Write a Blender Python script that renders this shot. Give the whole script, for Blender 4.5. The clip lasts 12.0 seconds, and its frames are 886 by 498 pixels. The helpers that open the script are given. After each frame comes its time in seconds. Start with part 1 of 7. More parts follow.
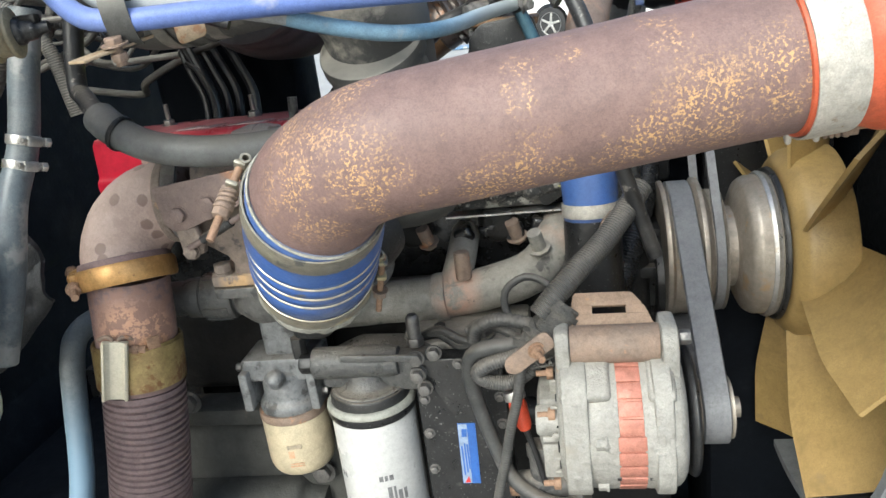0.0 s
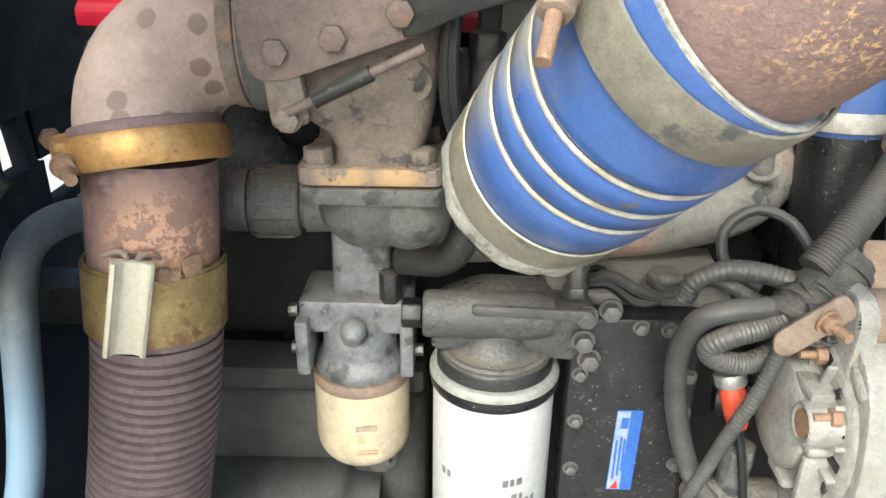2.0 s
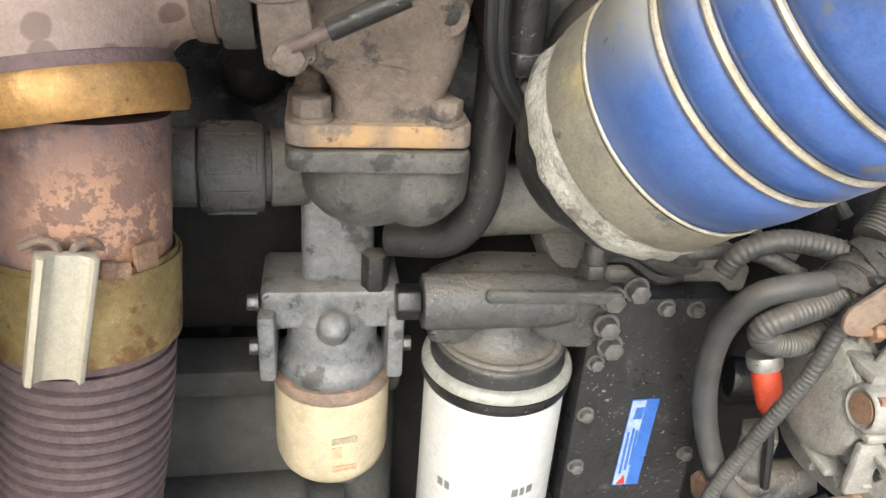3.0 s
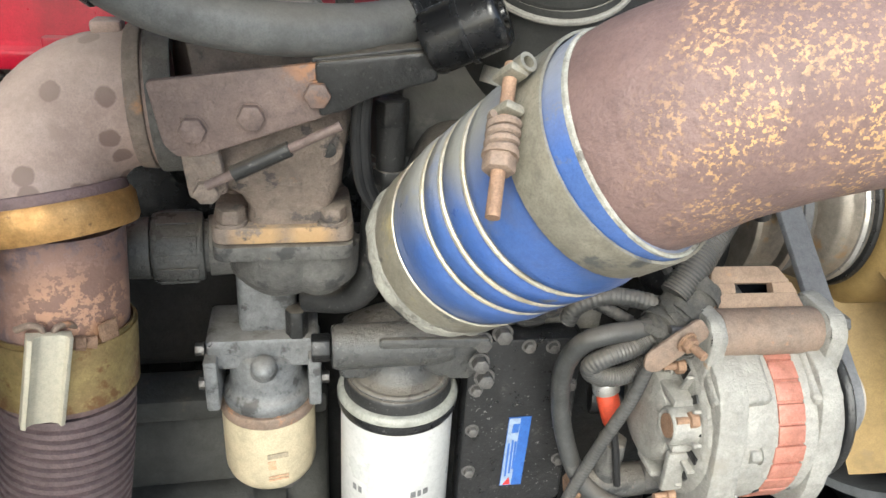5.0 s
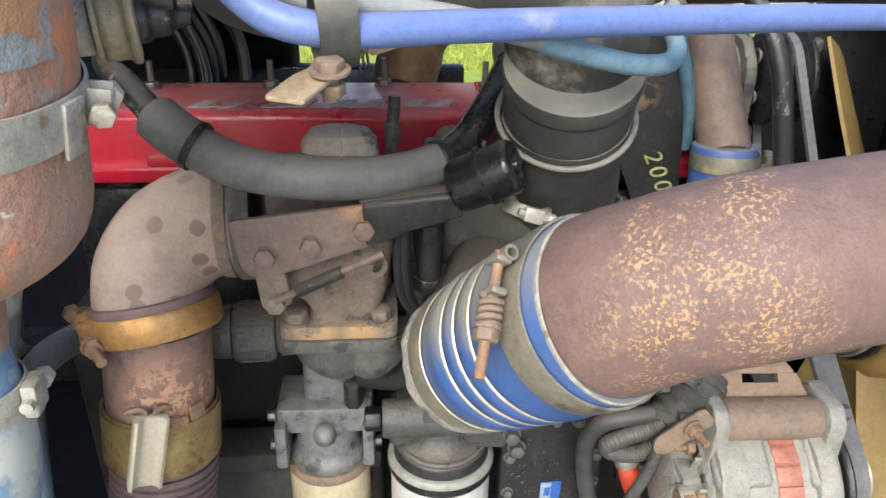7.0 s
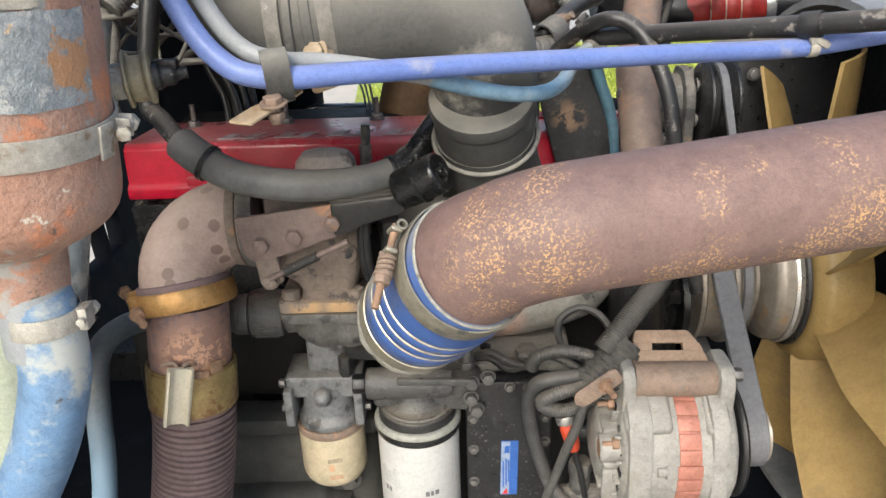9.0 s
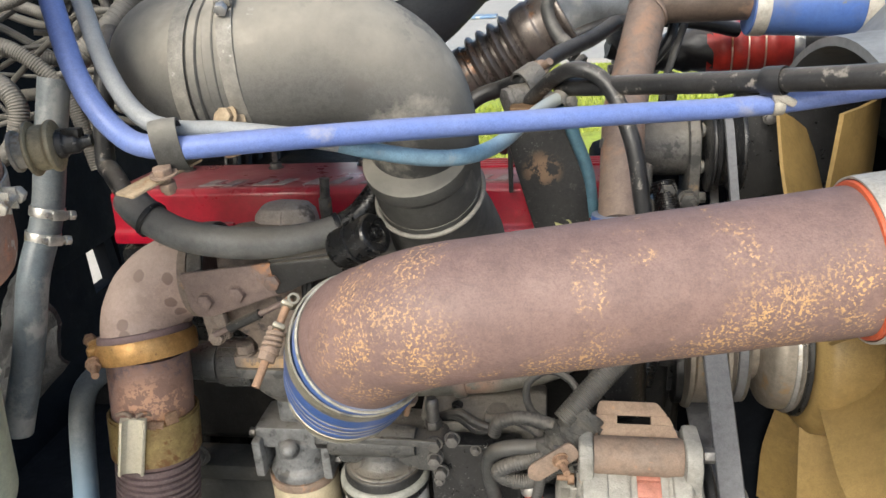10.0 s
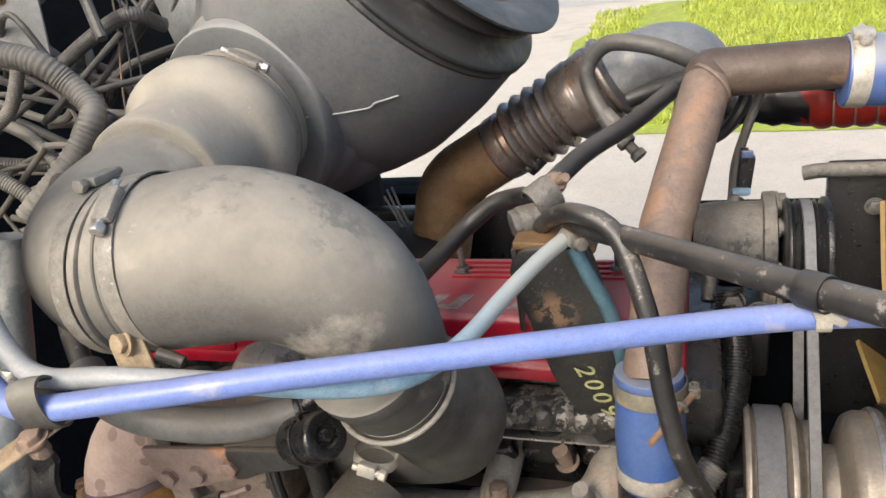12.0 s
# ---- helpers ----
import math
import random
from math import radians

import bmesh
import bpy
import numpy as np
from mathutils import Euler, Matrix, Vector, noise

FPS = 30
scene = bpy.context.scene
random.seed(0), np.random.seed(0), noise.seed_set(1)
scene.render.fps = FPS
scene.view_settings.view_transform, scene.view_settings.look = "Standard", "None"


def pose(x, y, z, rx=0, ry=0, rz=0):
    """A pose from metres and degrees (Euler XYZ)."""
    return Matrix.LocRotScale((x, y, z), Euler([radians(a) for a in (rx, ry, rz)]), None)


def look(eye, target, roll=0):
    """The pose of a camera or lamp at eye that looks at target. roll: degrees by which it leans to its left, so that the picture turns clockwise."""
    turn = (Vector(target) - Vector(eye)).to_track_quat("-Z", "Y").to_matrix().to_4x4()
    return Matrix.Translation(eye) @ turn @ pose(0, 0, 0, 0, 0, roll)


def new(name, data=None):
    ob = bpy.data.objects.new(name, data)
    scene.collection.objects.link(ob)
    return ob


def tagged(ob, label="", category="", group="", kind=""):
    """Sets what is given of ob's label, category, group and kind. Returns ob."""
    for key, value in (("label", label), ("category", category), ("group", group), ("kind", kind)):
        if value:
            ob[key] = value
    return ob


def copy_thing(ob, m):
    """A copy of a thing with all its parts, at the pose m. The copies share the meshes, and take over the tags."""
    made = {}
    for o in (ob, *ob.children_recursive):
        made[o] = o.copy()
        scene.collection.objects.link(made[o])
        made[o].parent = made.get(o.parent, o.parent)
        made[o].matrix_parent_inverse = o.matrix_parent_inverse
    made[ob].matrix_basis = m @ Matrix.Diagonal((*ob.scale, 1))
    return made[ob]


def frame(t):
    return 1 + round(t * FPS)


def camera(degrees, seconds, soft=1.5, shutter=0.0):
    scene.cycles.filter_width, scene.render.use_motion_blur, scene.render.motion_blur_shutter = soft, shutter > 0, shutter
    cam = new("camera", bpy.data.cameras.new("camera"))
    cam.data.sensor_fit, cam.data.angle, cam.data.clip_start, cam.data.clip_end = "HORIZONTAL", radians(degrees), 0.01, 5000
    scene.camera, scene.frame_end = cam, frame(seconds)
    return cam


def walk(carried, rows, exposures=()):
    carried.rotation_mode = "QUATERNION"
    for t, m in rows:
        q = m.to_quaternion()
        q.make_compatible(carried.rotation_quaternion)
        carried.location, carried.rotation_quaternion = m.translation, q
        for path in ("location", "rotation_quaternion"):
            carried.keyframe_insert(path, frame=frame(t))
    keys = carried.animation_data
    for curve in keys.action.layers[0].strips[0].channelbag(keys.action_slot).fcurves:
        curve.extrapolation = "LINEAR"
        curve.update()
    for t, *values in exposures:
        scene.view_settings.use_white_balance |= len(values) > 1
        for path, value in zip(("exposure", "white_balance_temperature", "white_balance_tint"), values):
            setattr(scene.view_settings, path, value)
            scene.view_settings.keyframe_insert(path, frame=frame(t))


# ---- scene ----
cam = camera(61.3, 12.0)
METRES, EYE, TILT, LEAN, TURN = 1.9, 1.6, -19.0, 7.0, 8.0
ROWS = [
    (0.0, 0.0, 0.0, 0.0, -0.0, 0.0, -0.0),
    (0.5, -0.0614, 0.0031, -0.0032, -3.7, -0.26, -2.33),
    (1.0, -0.0726, 0.0521, 0.0021, -4.9, -2.71, -4.18),
    (1.5, -0.0812, 0.0955, 0.0006, -4.63, -4.12, -5.35),
    (2.0, -0.137, 0.1794, -0.022, -8.51, -4.52, -5.08),
    (2.5, -0.1809, 0.2511, -0.0278, -16.52, -5.24, -5.15),
    (4.5, -0.1768, 0.2131, -0.0116, -21.36, -7.5, -4.35),
    (5.0, -0.1683, 0.1653, 0.0157, -20.12, -6.8, -3.69),
    (5.5, -0.17, 0.1279, 0.0393, -18.32, -6.51, -3.14),
    (6.0, -0.1772, 0.1188, 0.0572, -16.64, -6.52, -3.01),
    (6.5, -0.172, 0.1139, 0.0691, -15.41, -6.56, -3.08),
    (7.0, -0.1659, 0.113, 0.065, -14.13, -6.2, -3.45),
    (9.0, -0.1203, -0.0044, 0.0504, -8.63, -3.5, -2.38),
    (9.5, -0.0949, -0.0276, 0.058, -8.09, -3.83, -1.15),
    (10.0, -0.0318, 0.0069, 0.0805, -1.23, -2.67, -3.31),
    (10.5, 0.0068, 0.0183, 0.1204, 4.77, -1.39, -4.07),
    (11.0, 0.0201, 0.0361, 0.1624, 5.69, -3.4, 0.51),
    (11.5, 0.0299, 0.0782, 0.1917, 7.23, -6.42, 0.11),
    (12.0, 0.0459, 0.0946, 0.2028, 9.47, -7.9, -1.38),
]
walk(cam, [(t, pose(0, 0, EYE, TILT, LEAN, TURN) @ pose(METRES * x, METRES * y, METRES * z, 90 + pitch, roll, yaw)) for t, x, y, z, yaw, pitch, roll in ROWS],
     exposures=[(0.0, 1.02, 6000, 1), (1.0, 1.02, 5950, 0), (1.5, 1.10, 6000, 1), (2.0, 1.34, 6100, 1), (2.5, 1.34, 6300, 5), (4.5, 1.27, 6300, 4), (5.5, 1.07, 5850, 0), (6.5, 0.97, 6100, 3), (7.0, 0.94, 6200, 4), (9.0, 0.82, 6400, 6),
                (10.0, 0.86, 6500, 5), (11.0, 0.87, 6750, 8), (12.0, 1.0, 6850, 9)])

# ---- sky, sun, exposure ----
world = bpy.data.worlds.new("sky")
scene.world = world
world.use_nodes = True
wn, wl = world.node_tree.nodes, world.node_tree.links
sky = wn.new("ShaderNodeTexSky")
sky.sky_type = "NISHITA"
sky.sun_disc = False
sky.sun_elevation = radians(40)
sky.sun_rotation = radians(198)
sky.air_density, sky.dust_density, sky.ozone_density = 1.0, 4.0, 1.0
wn["Background"].inputs["Strength"].default_value = 0.15
wl.new(sky.outputs["Color"], wn["Background"].inputs["Color"])
sun = new("sun", bpy.data.lights.new("sun", "SUN"))
sun.data.energy, sun.data.angle, sun.data.color = 1.5, radians(30), (1.0, 0.97, 0.93)
sun.matrix_world = look((-1.2, -3.2, 3.4), (0, 0.6, 0))


# ---- materials ----
def mat(name, base, var=None, rough=0.5, metal=0.0, scale=25.0, bump=0.15, fine=220.0, stains=(), dust=None, coat=0.0, trans=0.0, grime=0.7, chips=None, spec=0.5, dots=None, over=()):
    """A worn surface: two tones mixed by broad noise, stains (colour, scale, low, high, fine scale) over it, dust and
    painted top light on upper faces, fine relief.
    """
    m = bpy.data.materials.new(name)
    m.use_nodes = True
    n, l = m.node_tree.nodes, m.node_tree.links
    b = n["Principled BSDF"]
    pos = n.new("ShaderNodeNewGeometry")

    def noise_at(s, detail=4.0, rough_=0.6):
        t = n.new("ShaderNodeTexNoise")
        t.inputs["Scale"].default_value, t.inputs["Detail"].default_value, t.inputs["Roughness"].default_value = s, detail, rough_
        l.new(pos.outputs["Position"], t.inputs["Vector"])
        return t.outputs["Fac"]

    def span(sock, lo, hi, a=0.0, z=1.0):
        r = n.new("ShaderNodeMapRange")
        for key, v in (("From Min", lo), ("From Max", hi), ("To Min", a), ("To Max", z)):
            r.inputs[key].default_value = v
        l.new(sock, r.inputs["Value"])
        return r.outputs["Result"]

    def mix(fac, a, c):
        x = n.new("ShaderNodeMix")
        x.data_type = "RGBA"
        l.new(fac, x.inputs["Factor"])
        for sock, v in ((x.inputs["A"], a), (x.inputs["B"], c)):
            if isinstance(v, tuple):
                sock.default_value = (*v[:3], 1)
            else:
                l.new(v, sock)
        return x.outputs["Result"]

    def times(a, c):
        x = n.new("ShaderNodeMath")
        x.operation = "MULTIPLY"
        l.new(a, x.inputs[0])
        l.new(c, x.inputs[1])
        return x.outputs["Value"]

    var = var or tuple(0.75 * v for v in base)
    col = mix(span(noise_at(scale), 0.35, 0.65), base, var)
    speck = noise_at(fine, 3.0)
    col = mix(span(speck, 0.45, 0.75, 0.0, 0.4), col, tuple(0.55 * v for v in base))
    middle = noise_at(min(scale * 3.5, 110.0), 6.0, 0.7)
    col = mix(span(middle, 0.5, 0.78, 0.0, grime), col, tuple(0.35 * v for v in base))
    col = mix(span(middle, 0.46, 0.24, 0.0, grime), col, tuple(min(1.25 * v + 0.01, 1.0) for v in base))
    grain = noise_at(760.0, 2.0)
    col = mix(span(grain, 0.42, 0.72, 0.0, 0.3 + 0.25 * grime), col, tuple(0.5 * v for v in base))
    if chips:
        col = mix(times(span(noise_at(300.0, 1.0), 0.69, 0.73), span(noise_at(11.0), 0.4, 0.6, 0.2, 1.0)), col, chips)

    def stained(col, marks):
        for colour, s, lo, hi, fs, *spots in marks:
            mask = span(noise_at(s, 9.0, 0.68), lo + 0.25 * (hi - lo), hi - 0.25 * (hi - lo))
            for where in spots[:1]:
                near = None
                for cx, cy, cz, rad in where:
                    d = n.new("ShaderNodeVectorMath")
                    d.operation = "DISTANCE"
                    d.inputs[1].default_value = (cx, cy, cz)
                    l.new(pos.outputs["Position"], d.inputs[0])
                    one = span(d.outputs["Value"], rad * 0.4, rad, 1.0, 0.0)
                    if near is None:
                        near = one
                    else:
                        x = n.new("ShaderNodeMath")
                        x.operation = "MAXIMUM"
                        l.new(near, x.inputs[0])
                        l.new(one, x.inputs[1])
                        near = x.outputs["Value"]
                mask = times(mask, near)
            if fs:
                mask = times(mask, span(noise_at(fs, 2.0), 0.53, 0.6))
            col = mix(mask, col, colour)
        return col

    col = stained(col, stains)
    if dots:
        colour, size, radius, share = dots
        v = n.new("ShaderNodeTexVoronoi")
        v.inputs["Scale"].default_value = size
        wob = n.new("ShaderNodeMath")
        wob.operation = "MULTIPLY_ADD"
        wob.inputs[1].default_value = 0.22
        l.new(pos.outputs["Position"], v.inputs["Vector"])
        l.new(noise_at(size * 3.0, 3.0), wob.inputs[0])
        l.new(v.outputs["Distance"], wob.inputs[2])
        pick = n.new("ShaderNodeSeparateColor")
        l.new(v.outputs["Color"], pick.inputs["Color"])
        col = mix(times(span(wob.outputs["Value"], radius + 0.13, radius + 0.07), span(pick.outputs["Red"], 1.0 - share, 1.05 - share)), col, colour)
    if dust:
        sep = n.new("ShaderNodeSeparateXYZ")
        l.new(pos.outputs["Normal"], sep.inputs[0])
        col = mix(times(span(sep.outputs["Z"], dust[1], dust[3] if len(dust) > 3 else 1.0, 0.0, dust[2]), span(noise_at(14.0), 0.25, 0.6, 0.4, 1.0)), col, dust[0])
    col = stained(col, over)
    l.new(col, b.inputs["Base Color"])
    l.new(span(noise_at(scale * 2), 0.3, 0.7, max(rough - 0.1, 0.03), min(rough + 0.12, 1.0)), b.inputs["Roughness"])
    b.inputs["Metallic"].default_value = metal
    b.inputs["Coat Weight"].default_value = coat
    b.inputs["Specular IOR Level"].default_value = spec
    b.inputs["Transmission Weight"].default_value = trans
    if bump:
        u = n.new("ShaderNodeBump")
        u.inputs["Strength"].default_value, u.inputs["Distance"].default_value = min(1.0, bump * 1.7), 0.002
        h = n.new("ShaderNodeMath")
        h.operation = "MULTIPLY_ADD"
        h.inputs[1].default_value = 2.2
        l.new(middle, h.inputs[0])
        l.new(speck, h.inputs[2])
        l.new(h.outputs["Value"], u.inputs["Height"])
        l.new(u.outputs["Normal"], b.inputs["Normal"])
    return m


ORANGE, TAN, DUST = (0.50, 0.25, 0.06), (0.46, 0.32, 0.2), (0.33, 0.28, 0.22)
BEND = ((-0.175, 0.50, 1.475, 0.075), (-0.12, 0.51, 1.455, 0.055), (-0.07, 0.52, 1.458, 0.05), (-0.02, 0.52, 1.466, 0.045), (0.05, 0.515, 1.485, 0.05), (0.10, 0.515, 1.50, 0.05), (0.15, 0.515, 1.52, 0.05))
M = {
    "charge": mat("rusted_pipe_steel", (0.198, 0.127, 0.112), (0.165, 0.108, 0.098), 0.6, 0.0, 18, 0.25, 260, [((0.47, 0.285, 0.13), 26, 0.42, 0.56, 420, BEND), ((0.42, 0.26, 0.14), 14, 0.54, 0.66, 380), ((0.15, 0.095, 0.085), 22, 0.6, 0.7, 0)], grime=0.45),
    # exhaust: paler upper faces stand in for light from above
    "exhaust": mat("exhaust_steel", (0.38, 0.285, 0.248), (0.32, 0.238, 0.205), 0.7, 0.0, 18, 0.2, 240, [((0.27, 0.20, 0.172), 16, 0.52, 0.66, 0)], ((0.46, 0.385, 0.335), 0.2, 0.45), grime=0.35, dots=((0.175, 0.12, 0.103), 40.0, 0.31, 0.85)),
    "exhaust_lower": mat("exhaust_pipe_rust", (0.19, 0.13, 0.128), (0.155, 0.112, 0.117), 0.6, 0.1, 20, 0.25, 240, [((0.47, 0.275, 0.18), 22, 0.22, 0.34, 0, ((-0.540, 0.765, 1.258, 0.052), (-0.520, 0.775, 1.250, 0.045))), ((0.24, 0.145, 0.115), 95, 0.46, 0.52, 0, ((-0.535, 0.765, 1.255, 0.10),)), ((0.25, 0.12, 0.045), 30, 0.38, 0.5, 0, ((-0.520, 0.77, 1.215, 0.035),))], grime=0.5),
    "flex": mat("flexible_pipe_steel", (0.18, 0.13, 0.132), (0.145, 0.108, 0.112), 0.5, 0.3, 40, 0.2, 300),
    "brass": mat("zinc_yellow_band", (0.55, 0.33, 0.13), (0.45, 0.25, 0.09), 0.42, 0.55, 30, 0.1, 200, [((0.22, 0.13, 0.06), 40, 0.58, 0.68, 0)]),
    "bandmetal": mat("band_clamp_steel", (0.40, 0.31, 0.135), (0.27, 0.19, 0.09), 0.38, 0.6, 25, 0.1, 200, [((0.2, 0.11, 0.05), 30, 0.5, 0.62, 0)]),
    "cream": mat("pale_clamp_bar", (0.54, 0.505, 0.40), (0.46, 0.42, 0.33), 0.5, 0.1, 20, 0.06, 220, [((0.40, 0.30, 0.18), 34, 0.62, 0.72, 0)], grime=0.2),
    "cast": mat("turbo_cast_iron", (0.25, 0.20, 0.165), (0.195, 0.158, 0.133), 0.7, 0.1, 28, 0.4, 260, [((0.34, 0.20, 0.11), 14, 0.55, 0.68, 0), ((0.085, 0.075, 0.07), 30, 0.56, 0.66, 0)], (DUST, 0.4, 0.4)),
    "castpale": mat("pale_dusty_iron", (0.52, 0.46, 0.40), (0.45, 0.39, 0.34), 0.75, 0.0, 20, 0.2, 240, [((0.17, 0.14, 0.12), 24, 0.58, 0.7, 0)], (DUST, 0.2, 0.3)),
    "slabgrey": mat("dusty_grey_casting", (0.125, 0.126, 0.124), (0.105, 0.106, 0.104), 0.7, 0.0, 12, 0.12, 240, [((0.17, 0.16, 0.145), 14, 0.58, 0.74, 0)], (DUST, 0.2, 0.3)),
    "castgrey": mat("grey_casting", (0.135, 0.132, 0.125), (0.095, 0.093, 0.09), 0.55, 0.15, 30, 0.35, 240, [((0.24, 0.17, 0.115), 16, 0.6, 0.72, 0), ((0.05, 0.05, 0.05), 40, 0.53, 0.62, 0)], (DUST, 0.3, 0.45)),
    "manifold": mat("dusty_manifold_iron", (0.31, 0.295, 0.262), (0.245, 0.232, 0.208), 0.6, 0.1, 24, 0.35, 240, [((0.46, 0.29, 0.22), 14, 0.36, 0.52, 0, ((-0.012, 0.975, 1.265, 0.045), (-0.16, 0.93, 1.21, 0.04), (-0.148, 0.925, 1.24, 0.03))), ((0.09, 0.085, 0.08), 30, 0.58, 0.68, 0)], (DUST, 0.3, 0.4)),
    "bracket": mat("rusted_bracket", (0.205, 0.15, 0.132), (0.15, 0.115, 0.105), 0.65, 0.1, 25, 0.25, 240, [((0.33, 0.165, 0.085), 30, 0.42, 0.55, 0, ((-0.352, 0.77, 1.445, 0.034),))]),
    "black": mat("black_painted_metal", (0.011, 0.0115, 0.0125), (0.017, 0.017, 0.018), 0.34, 0.0, 30, 0.16, 220, [((0.06, 0.057, 0.053), 30, 0.6, 0.74, 0)], chips=(0.16, 0.155, 0.15)),
    "gloss": mat("oily_black_paint", (0.010, 0.0105, 0.0115), (0.016, 0.016, 0.017), 0.26, 0.0, 26, 0.06, 200, [((0.05, 0.048, 0.045), 24, 0.6, 0.74, 0)], (DUST, 0.75, 0.2)),
    "blackdust": mat("dusty_black_metal", (0.020, 0.0205, 0.0215), (0.03, 0.03, 0.029), 0.42, 0.1, 30, 0.16, 220, [((0.085, 0.078, 0.07), 40, 0.58, 0.74, 0)], (DUST, 0.5, 0.35), chips=(0.11, 0.105, 0.10)),
    "block": mat("grimy_engine_block", (0.014, 0.0145, 0.015), (0.022, 0.02, 0.018), 0.6, 0.0, 12, 0.3, 180, [((0.05, 0.043, 0.035), 10, 0.55, 0.7, 0)], spec=0.2),
    "bell": mat("dusty_housing", (0.064, 0.064, 0.058), (0.048, 0.048, 0.044), 0.75, 0.0, 10, 0.3, 150, [((0.10, 0.08, 0.06), 12, 0.56, 0.68, 0)]),
    # near-black with little gloss: the bay's deep shade put into the colour
    "shadeblack": mat("deep_shade_black", (0.004, 0.0055, 0.0085), (0.006, 0.0075, 0.0105), 0.85, 0, 6, 0.2, 80, spec=0.1),
    "greasy": mat("greasy_grey_casting", (0.070, 0.071, 0.071), (0.105, 0.105, 0.102), 0.32, 0.15, 30, 0.3, 240, [((0.11, 0.107, 0.10), 26, 0.56, 0.68, 0)], (DUST, 0.5, 0.45), chips=(0.17, 0.165, 0.155)),
    "ringgrey": mat("grey_clamp_ring", (0.36, 0.36, 0.32), (0.28, 0.28, 0.25), 0.5, 0.1, 30, 0.12, 240, [((0.08, 0.08, 0.075), 40, 0.6, 0.7, 0)]),
    "shroudgrey": mat("dusty_grey_shroud", (0.24, 0.25, 0.26), (0.19, 0.2, 0.21), 0.6, 0, 6, 0.1, 120),
    "slatehose": mat("dusty_slate_hose", (0.11, 0.135, 0.155), (0.16, 0.17, 0.175), 0.5, 0, 12, 0.1, 200, [((0.24, 0.245, 0.24), 10, 0.48, 0.62, 0)]),
    "dusthose": mat("dusty_coolant_hose", (0.155, 0.158, 0.156), (0.125, 0.128, 0.127), 0.5, 0, 14, 0.10, 240, [((0.17, 0.168, 0.16), 18, 0.5, 0.72, 0)], (DUST, 0.15, 0.35)),
    "scuffrubber": mat("scuffed_black_rubber", (0.018, 0.0185, 0.02), (0.03, 0.03, 0.031), 0.4, 0, 20, 0.12, 260, [((0.19, 0.175, 0.155), 55, 0.55, 0.68, 0), ((0.075, 0.072, 0.068), 12, 0.5, 0.72, 0)], (DUST, 0.4, 0.3)),
    "rubber": mat("black_rubber", (0.012, 0.0125, 0.014), (0.02, 0.02, 0.021), 0.42, 0, 20, 0.12, 260, [((0.075, 0.072, 0.068), 12, 0.55, 0.78, 0)], (DUST, 0.4, 0.2)),
    "rubbergrey": mat("dusty_grey_rubber", (0.060, 0.061, 0.061), (0.045, 0.046, 0.046), 0.5, 0, 14, 0.12, 240, [((0.12, 0.117, 0.11), 18, 0.5, 0.72, 0)], (DUST, 0.15, 0.35)),
    # elbow: darker tone round the lower neck, dusty paler upper faces
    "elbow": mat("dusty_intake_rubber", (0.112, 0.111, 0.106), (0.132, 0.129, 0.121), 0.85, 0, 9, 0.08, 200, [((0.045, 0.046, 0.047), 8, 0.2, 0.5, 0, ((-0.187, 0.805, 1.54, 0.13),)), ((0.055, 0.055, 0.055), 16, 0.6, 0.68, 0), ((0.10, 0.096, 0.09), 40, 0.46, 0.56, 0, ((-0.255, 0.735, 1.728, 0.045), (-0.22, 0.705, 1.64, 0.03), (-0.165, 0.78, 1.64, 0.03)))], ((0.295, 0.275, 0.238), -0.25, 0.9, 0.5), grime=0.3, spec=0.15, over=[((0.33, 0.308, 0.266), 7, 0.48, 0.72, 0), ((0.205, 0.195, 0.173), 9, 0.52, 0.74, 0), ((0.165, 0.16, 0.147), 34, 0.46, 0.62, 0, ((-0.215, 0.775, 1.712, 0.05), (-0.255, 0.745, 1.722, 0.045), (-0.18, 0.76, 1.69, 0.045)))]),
    "elbowmark": mat("dusty_moulding", (0.30, 0.285, 0.255), (0.24, 0.225, 0.2), 0.7, 0, 60, 0.05),
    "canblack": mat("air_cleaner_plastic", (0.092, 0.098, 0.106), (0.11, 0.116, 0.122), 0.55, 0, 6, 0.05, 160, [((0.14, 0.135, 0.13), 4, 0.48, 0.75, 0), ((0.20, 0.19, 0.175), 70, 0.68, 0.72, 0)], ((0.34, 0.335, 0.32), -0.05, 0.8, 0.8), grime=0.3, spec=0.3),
    "bootblack": mat("dusty_black_boot", (0.022, 0.023, 0.025), (0.03, 0.031, 0.033), 0.5, 0, 9, 0.06, 180, [((0.09, 0.088, 0.082), 12, 0.5, 0.7, 0)], ((0.16, 0.152, 0.14), 0.1, 0.5), grime=0.3),
    "loom": mat("corrugated_loom", (0.055, 0.056, 0.057), (0.085, 0.083, 0.078), 0.45, 0, 30, 0.1, 200, [], (DUST, 0.0, 0.4)),
    "tape": mat("friction_tape", (0.075, 0.073, 0.068), (0.13, 0.12, 0.105), 0.8, 0, 60, 0.4, 200),
